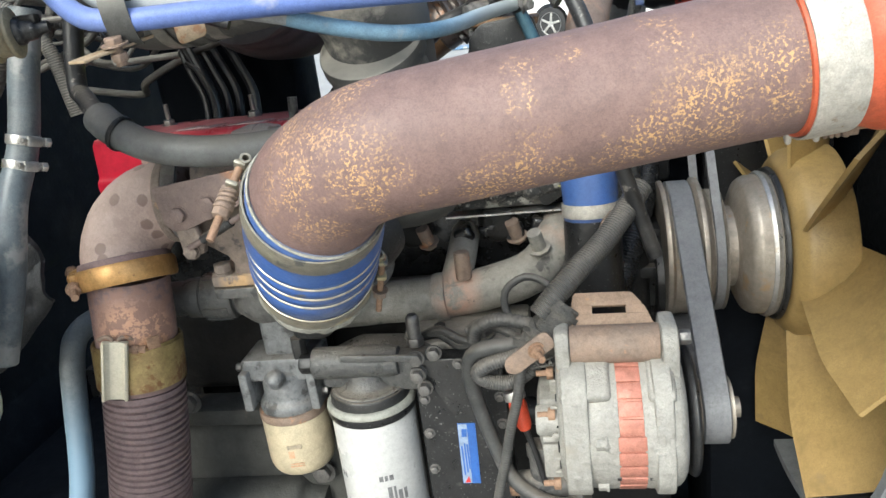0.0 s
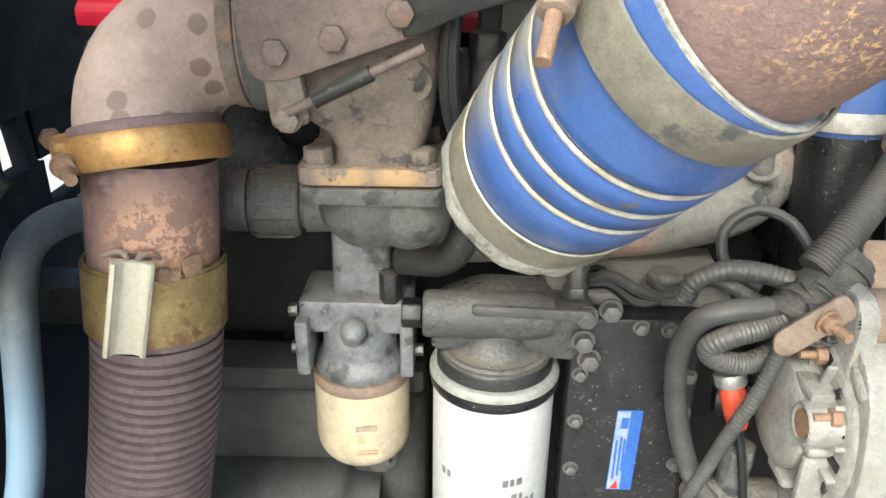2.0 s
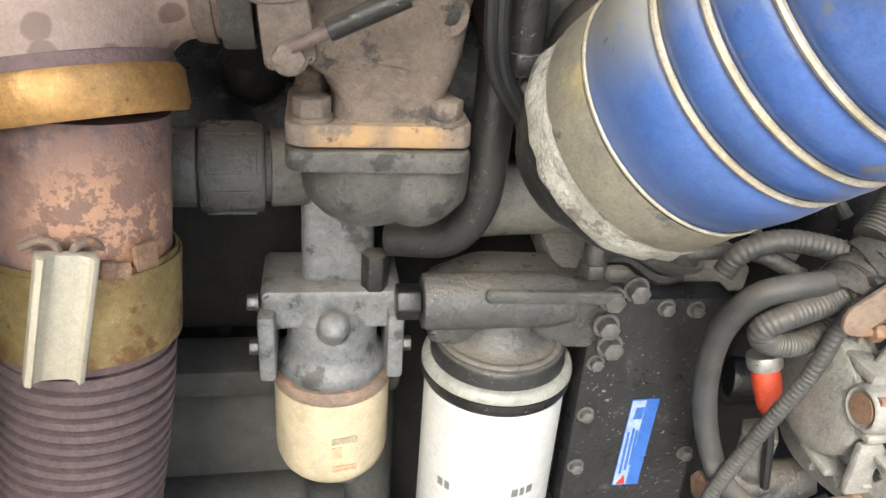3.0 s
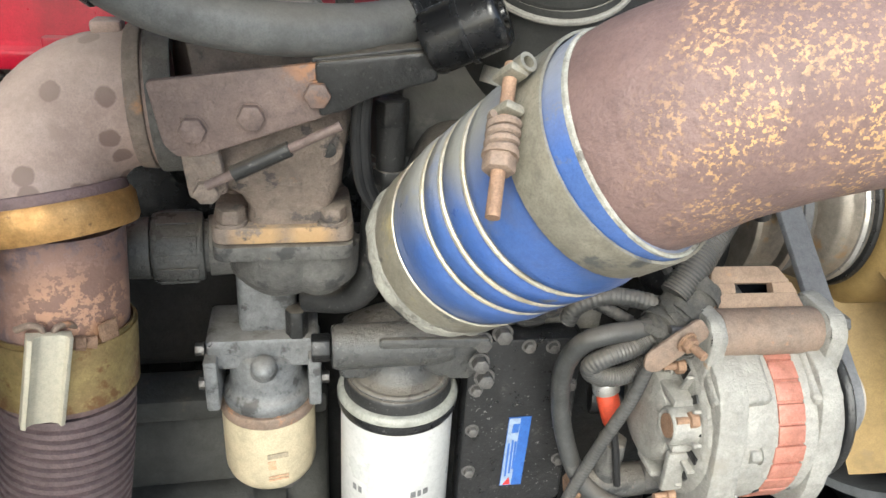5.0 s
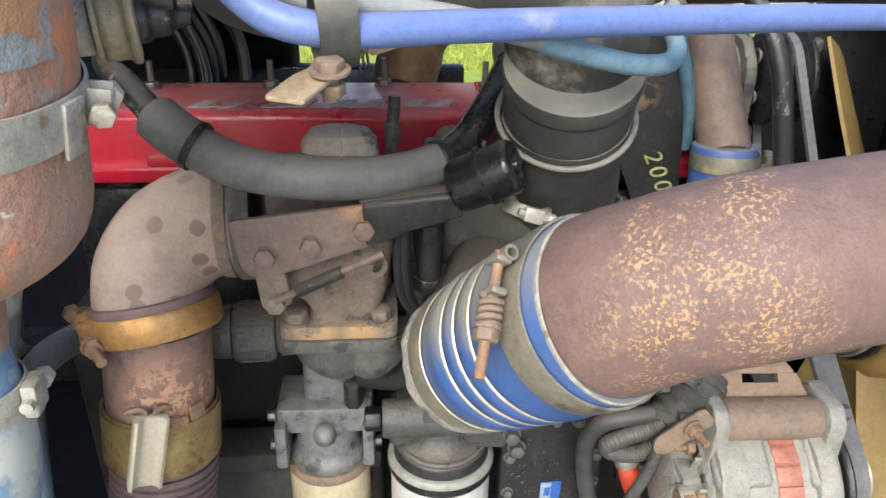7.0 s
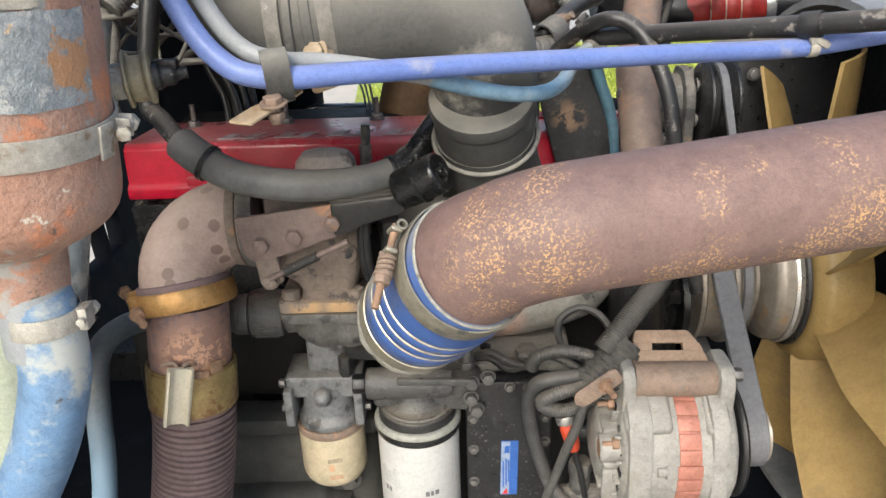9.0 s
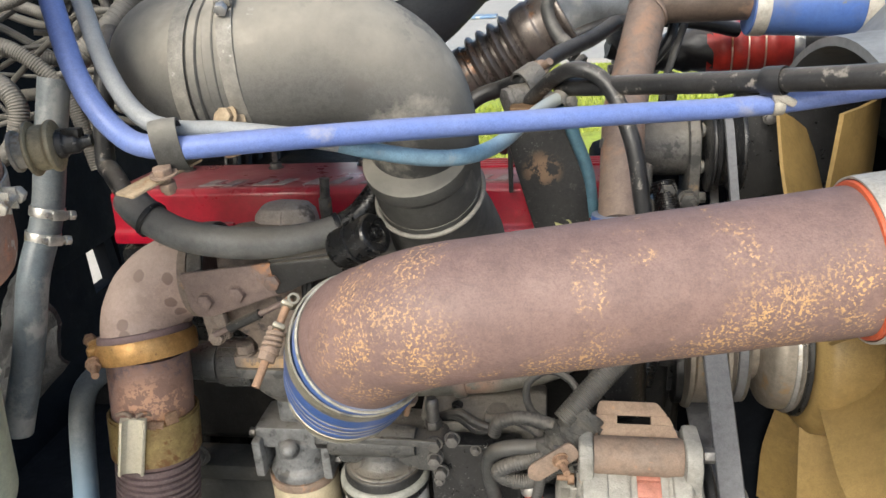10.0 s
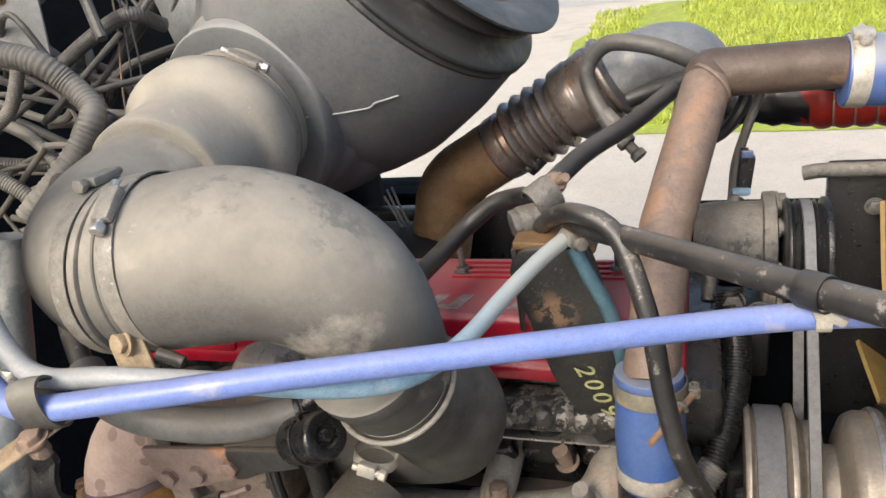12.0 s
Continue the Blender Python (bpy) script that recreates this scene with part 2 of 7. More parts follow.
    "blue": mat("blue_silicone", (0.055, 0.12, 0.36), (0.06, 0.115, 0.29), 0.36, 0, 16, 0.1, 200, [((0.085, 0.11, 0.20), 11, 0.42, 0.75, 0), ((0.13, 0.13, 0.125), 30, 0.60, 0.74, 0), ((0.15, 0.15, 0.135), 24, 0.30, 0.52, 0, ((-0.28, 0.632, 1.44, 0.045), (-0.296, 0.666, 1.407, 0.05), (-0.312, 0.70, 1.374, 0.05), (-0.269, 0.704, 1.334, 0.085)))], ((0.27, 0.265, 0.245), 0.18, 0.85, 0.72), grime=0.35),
    "bluetube": mat("faded_blue_hose", (0.125, 0.19, 0.47), (0.16, 0.225, 0.49), 0.42, 0, 12, 0.05, 200, [((0.30, 0.31, 0.38), 9, 0.54, 0.74, 0)], ((0.33, 0.33, 0.40), 0.5, 0.35), grime=0.25),
    "palehose": mat("pale_grey_hose", (0.31, 0.325, 0.335), (0.26, 0.28, 0.29), 0.5, 0, 14, 0.05, 200, [], ((0.40, 0.375, 0.335), 0.2, 0.4), grime=0.35),
    "lightblue": mat("light_blue_hose", (0.17, 0.30, 0.42), (0.22, 0.34, 0.44), 0.45, 0, 12, 0.05, 200, [((0.36, 0.38, 0.38), 9, 0.5, 0.7, 0), ((0.36, 0.39, 0.38), 5, 0.0, 0.1, 0, ((-0.06, 0.94, 1.575, 0.20),))]),
    "tealhose": mat("dark_teal_hose", (0.05, 0.115, 0.16), (0.07, 0.14, 0.18), 0.45, 0, 12, 0.05),
    "coolblue": mat("dusty_blue_hose", (0.12, 0.24, 0.42), (0.19, 0.29, 0.43), 0.5, 0, 12, 0.06, 200, [((0.4, 0.42, 0.4), 10, 0.48, 0.62, 0), ((0.07, 0.08, 0.09), 22, 0.6, 0.68, 0)]),
    "dullbrass": mat("dull_sensor_brass", (0.36, 0.31, 0.205), (0.28, 0.245, 0.17), 0.5, 0.25, 40, 0.12, 220, [((0.2, 0.15, 0.09), 30, 0.58, 0.7, 0)]),
    "oxide": mat("tan_rusted_tab", (0.42, 0.33, 0.22), (0.34, 0.25, 0.16), 0.6, 0.1, 40, 0.15, 220, [((0.27, 0.15, 0.08), 40, 0.55, 0.66, 0)]),
    "softboot": mat("dusty_boot_rubber", (0.072, 0.072, 0.068), (0.055, 0.055, 0.053), 0.6, 0, 12, 0.1, 220, [((0.14, 0.135, 0.12), 10, 0.52, 0.7, 0)], ((0.27, 0.255, 0.222), -0.15, 0.75, 0.6), spec=0.25),
    "bandtan": mat("tarnished_clamp_band", (0.31, 0.285, 0.225), (0.23, 0.215, 0.18), 0.42, 0.35, 22, 0.1, 200, [((0.38, 0.32, 0.18), 14, 0.54, 0.68, 0), ((0.12, 0.12, 0.115), 26, 0.56, 0.66, 0)]),
    "hosefray": mat("frayed_hose_fabric", (0.42, 0.41, 0.36), (0.30, 0.29, 0.25), 0.85, 0, 60, 0.4, 300, [((0.16, 0.15, 0.13), 70, 0.55, 0.65, 0)]),
    "chalkplate": mat("rust_blotched_black_plate", (0.020, 0.0205, 0.0215), (0.03, 0.03, 0.029), 0.42, 0.1, 30, 0.16, 220, [((0.085, 0.078, 0.07), 40, 0.58, 0.74, 0), ((0.20, 0.13, 0.08), 45, 0.46, 0.56, 0, ((-0.068, 0.972, 1.484, 0.028),))], (DUST, 0.5, 0.35), chips=(0.11, 0.105, 0.10)),
    "darkpipe": mat("dark_brown_pipe", (0.115, 0.085, 0.068), (0.085, 0.064, 0.053), 0.5, 0.2, 14, 0.15, 240, [((0.19, 0.125, 0.09), 12, 0.56, 0.7, 0)]),
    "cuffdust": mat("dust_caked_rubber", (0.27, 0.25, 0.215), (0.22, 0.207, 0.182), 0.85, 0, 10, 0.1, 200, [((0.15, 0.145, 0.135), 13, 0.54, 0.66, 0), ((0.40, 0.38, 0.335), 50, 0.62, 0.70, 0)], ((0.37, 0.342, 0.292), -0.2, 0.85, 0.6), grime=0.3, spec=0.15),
    "fadeslate": mat("fading_slate_hose", (0.13, 0.155, 0.175), (0.17, 0.185, 0.195), 0.5, 0, 12, 0.1, 200, [((0.24, 0.245, 0.24), 10, 0.5, 0.66, 0), ((0.20, 0.30, 0.40), 7, 0.05, 0.3, 0, ((-0.745, 0.84, 0.95, 0.19),))]),
    "flangeiron": mat("worn_flange_iron", (0.25, 0.20, 0.165), (0.195, 0.158, 0.133), 0.7, 0.1, 28, 0.4, 260, [((0.44, 0.29, 0.15), 40, 0.36, 0.5, 0, ((-0.405, 0.80, 1.300, 0.026), (-0.365, 0.80, 1.300, 0.024))), ((0.085, 0.075, 0.07), 30, 0.56, 0.66, 0)], (DUST, 0.4, 0.4)),
    "flaked": mat("flaked_black_casting", (0.03, 0.03, 0.03), (0.05, 0.048, 0.045), 0.4, 0.1, 30, 0.4, 240, [((0.30, 0.29, 0.26), 38, 0.52, 0.58, 0), ((0.14, 0.13, 0.115), 60, 0.5, 0.6, 0)]),
    "steel": mat("worn_bright_steel", (0.60, 0.59, 0.57), (0.45, 0.44, 0.42), 0.35, 0.8, 40, 0.1, 200, [((0.33, 0.26, 0.17), 30, 0.55, 0.7, 0)]),
    "dustloom": mat("dust_caked_loom", (0.13, 0.124, 0.112), (0.085, 0.083, 0.078), 0.6, 0, 24, 0.12, 200, [], ((0.27, 0.25, 0.215), -0.2, 0.75)),
    "dustband": mat("dust_caked_band", (0.27, 0.255, 0.225), (0.21, 0.198, 0.175), 0.6, 0.1, 40, 0.12, 200, [((0.40, 0.385, 0.35), 60, 0.6, 0.7, 0)]),
    "zinc": mat("dusty_zinc", (0.52, 0.50, 0.45), (0.42, 0.39, 0.335), 0.5, 0.35, 40, 0.12, 200, [((0.26, 0.19, 0.12), 40, 0.56, 0.7, 0)]),
    "rustbolt": mat("rusty_bolt_steel", (0.27, 0.165, 0.105), (0.36, 0.23, 0.15), 0.7, 0.15, 90, 0.25, 300),
    "greybolt": mat("greasy_bolt_steel", (0.16, 0.155, 0.15), (0.22, 0.21, 0.2), 0.4, 0.6, 90, 0.1, 300),
    "silverring": mat("hose_ring_wire", (0.66, 0.61, 0.50), (0.50, 0.43, 0.30), 0.38, 0.6, 60, 0.05, 300, [((0.3, 0.17, 0.08), 22, 0.56, 0.66, 0)]),
    "red": mat("red_painted_cover", (0.40, 0.007, 0.028), (0.34, 0.008, 0.025), 0.32, 0, 8, 0.04, 160, [((0.16, 0.03, 0.03), 18, 0.62, 0.75, 0)], ((0.34, 0.16, 0.16), 0.6, 0.75)),
    "letter": mat("worn_pale_lettering", (0.40, 0.34, 0.33), (0.28, 0.18, 0.17), 0.6, 0, 60, 0.1),
    "filtwhite": mat("white_enamel", (0.50, 0.50, 0.487), (0.455, 0.455, 0.445), 0.32, 0, 9, 0.03, 160, [((0.36, 0.34, 0.31), 30, 0.64, 0.74, 0)], grime=0.12),
    "filtcream": mat("cream_enamel", (0.52, 0.45, 0.31), (0.46, 0.39, 0.27), 0.4, 0, 9, 0.05, 160, [((0.36, 0.28, 0.17), 22, 0.62, 0.74, 0)]),
    "alu": mat("oxidised_aluminium", (0.345, 0.335, 0.308), (0.27, 0.26, 0.237), 0.6, 0.1, 30, 0.35, 320, [((0.25, 0.235, 0.205), 14, 0.52, 0.70, 0), ((0.30, 0.21, 0.14), 20, 0.66, 0.74, 0)], ((0.38, 0.36, 0.31), 0.3, 0.4)),
    "bowl": mat("grey_die_casting", (0.24, 0.245, 0.25), (0.17, 0.175, 0.18), 0.5, 0.3, 34, 0.25, 260, [((0.075, 0.075, 0.075), 34, 0.53, 0.66, 0)], (DUST, 0.4, 0.3)),
    "copper": mat("stator_laminations", (0.47, 0.20, 0.15), (0.40, 0.17, 0.12), 0.5, 0.25, 50, 0.2, 200, [((0.25, 0.12, 0.09), 60, 0.6, 0.7, 0)]),
    "rustplate": mat("tan_rusty_plate", (0.33, 0.235, 0.165), (0.30, 0.205, 0.145), 0.75, 0.0, 20, 0.15, 240, [((0.42, 0.24, 0.13), 26, 0.58, 0.7, 0)]),
    "rustear": mat("rusty_mount_bracket", (0.23, 0.175, 0.138), (0.28, 0.195, 0.142), 0.7, 0.1, 22, 0.2, 240, [((0.42, 0.22, 0.12), 26, 0.58, 0.7, 0)]),
    "belt": mat("worn_belt_rubber", (0.12, 0.122, 0.13), (0.15, 0.152, 0.158), 0.55, 0, 30, 0.05),
    "pulley": mat("worn_pulley_steel", (0.33, 0.295, 0.25), (0.25, 0.215, 0.18), 0.42, 0.45, 20, 0.1, 200, [((0.3, 0.2, 0.11), 18, 0.55, 0.68, 0)]),
    "fan": mat("amber_nylon_fan", (0.33, 0.225, 0.085), (0.27, 0.18, 0.066), 0.5, 0, 6, 0.05, 160, [((0.2, 0.14, 0.07), 9, 0.55, 0.7, 0)]),
    "orangeplug": mat("orange_rubber_boot", (0.60, 0.075, 0.03), (0.5, 0.06, 0.025), 0.45, 0, 40, 0.05),
    "orangehose": mat("orange_silicone", (0.52, 0.10, 0.04), (0.44, 0.085, 0.035), 0.5, 0, 20, 0.06),
    "redhose": mat("red_silicone", (0.42, 0.03, 0.02), (0.3, 0.02, 0.016), 0.45, 0, 20, 0.06),
    "rustpipe": mat("brown_coolant_pipe", (0.225, 0.165, 0.13), (0.175, 0.13, 0.105), 0.55, 0.15, 14, 0.2, 240, [((0.27, 0.165, 0.11), 9, 0.5, 0.7, 0), ((0.1, 0.09, 0.08), 16, 0.58, 0.66, 260)]),
    "darkcorr": mat("heat_stained_bellows", (0.17, 0.145, 0.13), (0.115, 0.098, 0.09), 0.3, 0.45, 18, 0.1, 200, [((0.24, 0.12, 0.06), 14, 0.52, 0.66, 0)]),
    "rustelbow": mat("rusted_elbow", (0.21, 0.125, 0.06), (0.14, 0.09, 0.055), 0.6, 0.3, 22, 0.25, 240, [((0.07, 0.05, 0.045), 34, 0.58, 0.68, 0)]),
    "greypipe": mat("grey_aluminised_pipe", (0.25, 0.26, 0.27), (0.2, 0.205, 0.21), 0.5, 0.3, 10, 0.1, 200, [((0.34, 0.33, 0.3), 9, 0.55, 0.7, 0)]),
    "tankrust": mat("flaking_painted_tank", (0.42, 0.225, 0.155), (0.37, 0.25, 0.20), 0.6, 0.0, 14, 0.4, 200, [((0.33, 0.32, 0.30), 12, 0.55, 0.62, 0), ((0.50, 0.21, 0.115), 17, 0.53, 0.66, 0), ((0.56, 0.50, 0.42), 40, 0.62, 0.66, 0), ((0.16, 0.115, 0.10), 30, 0.62, 0.66, 0)], grime=0.55),
    "tankpaint": mat("peeled_grey_paint", (0.25, 0.28, 0.30), (0.36, 0.38, 0.39), 0.45, 0.05, 24, 0.4, 150, [((0.40, 0.40, 0.395), 40, 0.56, 0.62, 0), ((0.42, 0.23, 0.12), 11, 0.57, 0.62, 0), ((0.50, 0.36, 0.22), 34, 0.62, 0.68, 0)]),
    "oldplate": mat("peeling_pale_plate", (0.50, 0.47, 0.40), (0.42, 0.39, 0.33), 0.5, 0.1, 20, 0.3, 160, [((0.25, 0.16, 0.11), 26, 0.6, 0.66, 0)]),
    "jug": mat("cloudy_plastic", (0.58, 0.62, 0.49), (0.52, 0.57, 0.45), 0.35, 0, 6, 0.02),
    "quilt": mat("dark_insulation_cloth", (0.05, 0.052, 0.055), (0.09, 0.09, 0.092), 0.6, 0.25, 40, 0.5, 90, [((0.24, 0.24, 0.24), 50, 0.6, 0.7, 0)]),
    "label": mat("blue_sticker", (0.03, 0.10, 0.36), (0.035, 0.12, 0.40), 0.4, 0, 10, 0.0),
    "print": mat("pale_print", (0.27, 0.34, 0.46), (0.22, 0.3, 0.44), 0.6, 0, 40, 0.0),
    "printred": mat("red_print", (0.62, 0.03, 0.03), (0.5, 0.03, 0.03), 0.5, 0, 20, 0.0),
    "printdark": mat("dark_print", (0.12, 0.12, 0.125), (0.20, 0.20, 0.20), 0.6, 0, 60, 0.0),
    "printfaint": mat("worn_brown_print", (0.27, 0.23, 0.17), (0.40, 0.34, 0.24), 0.6, 0, 120, 0.0),
    "printfaintorange": mat("worn_orange_print", (0.56, 0.30, 0.17), (0.54, 0.40, 0.27), 0.6, 0, 120, 0.0),
    "printorange": mat("faded_orange_print", (0.55, 0.24, 0.12), (0.5, 0.27, 0.15), 0.6, 0, 60, 0.0),
    "chalk": mat("yellow_paint_marker", (0.44, 0.44, 0.20), (0.3, 0.3, 0.16), 0.8, 0, 120, 0.0),
    "whitepaint": mat("white_car_paint", (0.78, 0.78, 0.77), (0.74, 0.74, 0.74), 0.2, 0, 3, 0.0, coat=0.6),
    "redpaint": mat("red_car_paint", (0.4, 0.02, 0.02), None, 0.25, 0, 3, 0.0, coat=0.6),
    "glass": mat("dark_car_glass", (0.02, 0.024, 0.027), None, 0.08, 0, 3, 0.0),
    "tyre": mat("tyre_rubber", (0.025, 0.025, 0.026), None, 0.75, 0, 30, 0.1),
    "radiator": mat("radiator_core", (0.014, 0.015, 0.018), (0.02, 0.021, 0.024), 0.6, 0.2, 60, 0.3, 500),
    "gravel": mat("pale_limestone_gravel", (0.50, 0.46, 0.40), (0.44, 0.405, 0.35), 0.9, 0, 2.0, 0.25, 60, [((0.36, 0.335, 0.29), 1.1, 0.55, 0.7, 0)], grime=0.15),
    "grassbase": mat("grass_soil", (0.32, 0.40, 0.05), (0.27, 0.29, 0.07), 0.9, 0, 3, 0.4, 60),
    "blade": mat("grass_green", (0.33, 0.41, 0.05), (0.40, 0.44, 0.085), 0.6, 0, 2, 0.0, 40),
    "asphalt": mat("pale_concrete", (0.40, 0.39, 0.37), (0.35, 0.345, 0.33), 0.9, 0, 1.5, 0.1, 60, grime=0.15),
    "wall": mat("pale_siding", (0.5, 0.52, 0.54), (0.42, 0.45, 0.48), 0.7, 0, 1, 0.0),
}


# ---- shapes ----
def V(*p):
    return Vector(p)


def spline(pts, step=0.01):
    """A smooth line through the points."""
    p = [Vector(q) for q in pts]
    p = [2 * p[0] - p[1]] + p + [2 * p[-1] - p[-2]]
    out = []
    for a, b, c, d in zip(p, p[1:], p[2:], p[3:]):
        count = max(2, int((c - b).length / step))
        for k in range(count):
            t = k / count
            out.append(0.5 * (2 * b + (c - a) * t + (2 * a - 5 * b + 4 * c - d) * t * t + (3 * b - a - 3 * c + d) * t ** 3))
    return out + [p[-2]]


def fillet(pts, radius, step=0.008):
    """Straight runs joined by arcs; radius: one, or one for each inner corner."""
    p = [Vector(q) for q in pts]
    rad = radius if isinstance(radius, (list, tuple)) else [radius] * (len(p) - 2)
    out = [p[0]]
    for a, b, c, r in zip(p, p[1:], p[2:], rad):
        u, w = (a - b).normalized(), (c - b).normalized()
        half = u.angle(w) / 2
        cut = min(r / math.tan(half), (a - b).length * 0.98, (c - b).length * 0.98)
        r = cut * math.tan(half)
        mid = b + (u + w).normalized() * (r / math.sin(half))
        s, e = b + u * cut - mid, b + w * cut - mid
        turn = s.angle(e)
        count = max(3, int(turn * r / step))
        axis = s.cross(e).normalized()
        out += [mid + Matrix.Rotation(turn * k / count, 3, axis) @ s for k in range(count + 1)]
    out.append(p[-1])
    dense = [out[0]]
    for a, b in zip(out, out[1:]):
        count = max(1, int((b - a).length / (step * 2)))
        dense += [a.lerp(b, (k + 1) / count) for k in range(count)]
    return dense


def rings_to_bm(rings, caps=True, closed=False):
    bm = bmesh.new()
    rows = [[bm.verts.new(v) for v in ring] for ring in rings]
    pairs = list(zip(rows, rows[1:])) + ([(rows[-1], rows[0])] if closed else [])
    for a, b in pairs:
        k = len(a)
        for i in range(k):
            bm.faces.new((a[i], a[(i + 1) % k], b[(i + 1) % k], b[i]))
    if caps and not closed:
        bm.faces.new(rows[0][::-1])
        bm.faces.new(rows[-1])
    bmesh.ops.recalc_face_normals(bm, faces=bm.faces)
    return bm


def tube(path, r, seg=16, rf=None, caps=True, flat=None):
    """A round bar along a path; rf(t) scales the radius along it, flat(t) gives (wide, tall) factors."""
    n = len(path)
    tang = [(path[min(i + 1, n - 1)] - path[max(i - 1, 0)]).normalized() for i in range(n)]
    nor = tang[0].orthogonal().normalized()
    rings = []
    for i, (p, t) in enumerate(zip(path, tang)):
        nor = (nor - t * nor.dot(t)).normalized()
        bi = t.cross(nor)
        k = r * (rf(i / (n - 1)) if rf else 1.0)
        fx, fy = flat(i / (n - 1)) if flat else (1, 1)
        rings.append([p + (nor * math.cos(a) * fx + bi * math.sin(a) * fy) * k for a in (2 * math.pi * j / seg for j in range(seg))])
    return rings_to_bm(rings, caps)


def lathe(profile, o, axis, seg=32, closed=False):
    """Rings (along, radius) about an axis from o."""
    o, ax = Vector(o), Vector(axis).normalized()
    u = ax.orthogonal().normalized()
    w = ax.cross(u)
    rings = [[o + ax * h + (u * math.cos(a) + w * math.sin(a)) * max(r, 0.0004) for a in (2 * math.pi * j / seg for j in range(seg))] for h, r in profile]
    return rings_to_bm(rings, True, closed)


def rounded(profile, r=0.003):
    """Takes the sharp corners off a lathe profile."""
    p = [Vector(q) for q in profile]
    out = [p[0]]
    for a, b, c in zip(p, p[1:], p[2:]):
        d1, d2 = (a - b), (c - b)
        k = min(r, d1.length / 2.2, d2.length / 2.2)
        s, e = b + d1.normalized() * k, b + d2.normalized() * k
        out += [s, (s + e + 2 * b) / 4, e]
    return [tuple(q) for q in out + [p[-1]]]


def band(o, axis, r, width, thick=0.0015, seg=40):
    h = width / 2
    return lathe([(-h, r), (-h, r + thick * 0.8), (-h * 0.8, r + thick), (h * 0.8, r + thick), (h, r + thick * 0.8), (h, r)], o, axis, seg, True)


def basis(o, u, v):
    u = Vector(u).normalized()
    v = Vector(v)
    v = (v - u * v.dot(u)).normalized()
    w = u.cross(v)
    return Matrix(((u.x, v.x, w.x, o[0]), (u.y, v.y, w.y, o[1]), (u.z, v.z, w.z, o[2]), (0, 0, 0, 1)))


def aim(o, axis):
    """A frame at o whose z runs along axis."""
    ax = Vector(axis).normalized()
    return Matrix.Translation(o) @ ax.to_track_quat("Z", "Y").to_matrix().to_4x4()


def box(c, size, rot=None, bev=0.003, seg=2):
    bm = bmesh.new()
    bmesh.ops.create_cube(bm, size=1.0)
    bmesh.ops.scale(bm, vec=size, verts=bm.verts)
    if bev:
        bmesh.ops.bevel(bm, geom=bm.edges[:], offset=min(bev, 0.45 * min(size)), segments=seg, affect="EDGES", profile=0.5)
    m = (rot if rot else Matrix.Identity(4)).copy()
    m.translation = Vector(c)
    bmesh.ops.transform(bm, matrix=m, verts=bm.verts)
    return bm


def prism(poly, thick, m, bev=0.002, holes=()):
    """A plate of that outline (local x, y), thick along local z, its rim bevelled."""
    bm = bmesh.new()
    low = [bm.verts.new((x, y, 0)) for x, y in poly]
    f = bm.faces.new(low)
    up = bmesh.ops.extrude_face_region(bm, geom=[f])
    bmesh.ops.translate(bm, vec=(0, 0, thick), verts=[v for v in up["geom"] if isinstance(v, bmesh.types.BMVert)])
    bmesh.ops.recalc_face_normals(bm, faces=bm.faces)
    if bev:
        bmesh.ops.bevel(bm, geom=bm.edges[:], offset=bev, segments=2, affect="EDGES", profile=0.5)
    bmesh.ops.transform(bm, matrix=m, verts=bm.verts)
    return bm


def arc_poly(pts, r=0.006, n=4):
    """Rounds the corners of an outline."""
    out = []
    k = len(pts)
    for i in range(k):
        a, b, c = Vector(pts[i - 1]), Vector(pts[i]), Vector(pts[(i + 1) % k])
        d1, d2 = a - b, c - b
        q = min(r, d1.length * 0.45, d2.length * 0.45)
        s, e = b + d1.normalized() * q, b + d2.normalized() * q
        for j in range(n + 1):
            t = j / n
            out.append(tuple((1 - t) ** 2 * s + 2 * t * (1 - t) * b + t * t * e))
    return out


def hexa(o, axis, r, h, washer=0.0):
    """A hex bolt head or nut standing on o."""
    m = aim(o, axis)
    poly = [(r * math.cos(math.pi / 3 * i), r * math.sin(math.pi / 3 * i)) for i in range(6)]
    b = prism(poly, h, m, r * 0.12)
    if washer:
        b = join(b, lathe([(0, washer), (h * 0.22, washer)], o, axis, 18))
    return b


def join(*bms):
    out = bmesh.new()
    for b in bms:
        me = bpy.data.meshes.new("tmp")
        b.to_mesh(me)
        out.from_mesh(me)
        b.free()
        bpy.data.meshes.remove(me)
    return out


def moved(bm, m):
    bmesh.ops.transform(bm, matrix=m, verts=bm.verts)
    return bm


def rough_up(bm, amount, scale, seed=0.0):
    """Small dents and swellings."""
    bm.normal_update()
    for v in bm.verts:
        v.co += v.normal * amount * noise.noise(v.co * scale + Vector((seed, seed, seed)))
    return bm


def link(name, bm, material, origin=None, sharp=0.6):
    o = Vector(origin) if origin is not None else sum((v.co for v in bm.verts), Vector()) / max(1, len(bm.verts))
    for f in bm.faces:
        f.smooth = True
    for e in bm.edges:
        if len(e.link_faces) == 2 and e.calc_face_angle(0) > sharp:
            e.smooth = False
    bmesh.ops.translate(bm, vec=-o, verts=bm.verts)
    me = bpy.data.meshes.new(name)
    bm.to_mesh(me)
    bm.free()
    me.materials.append(M[material])
    ob = new(name, me)
    ob.location = o
    return ob


def thing(name, o, label, category, group="", kind=""):
    e = new(name)
    e.empty_display_size = 0.02
    e.location = o
    return tagged(e, label, category, group, kind)


def world_of(ob):
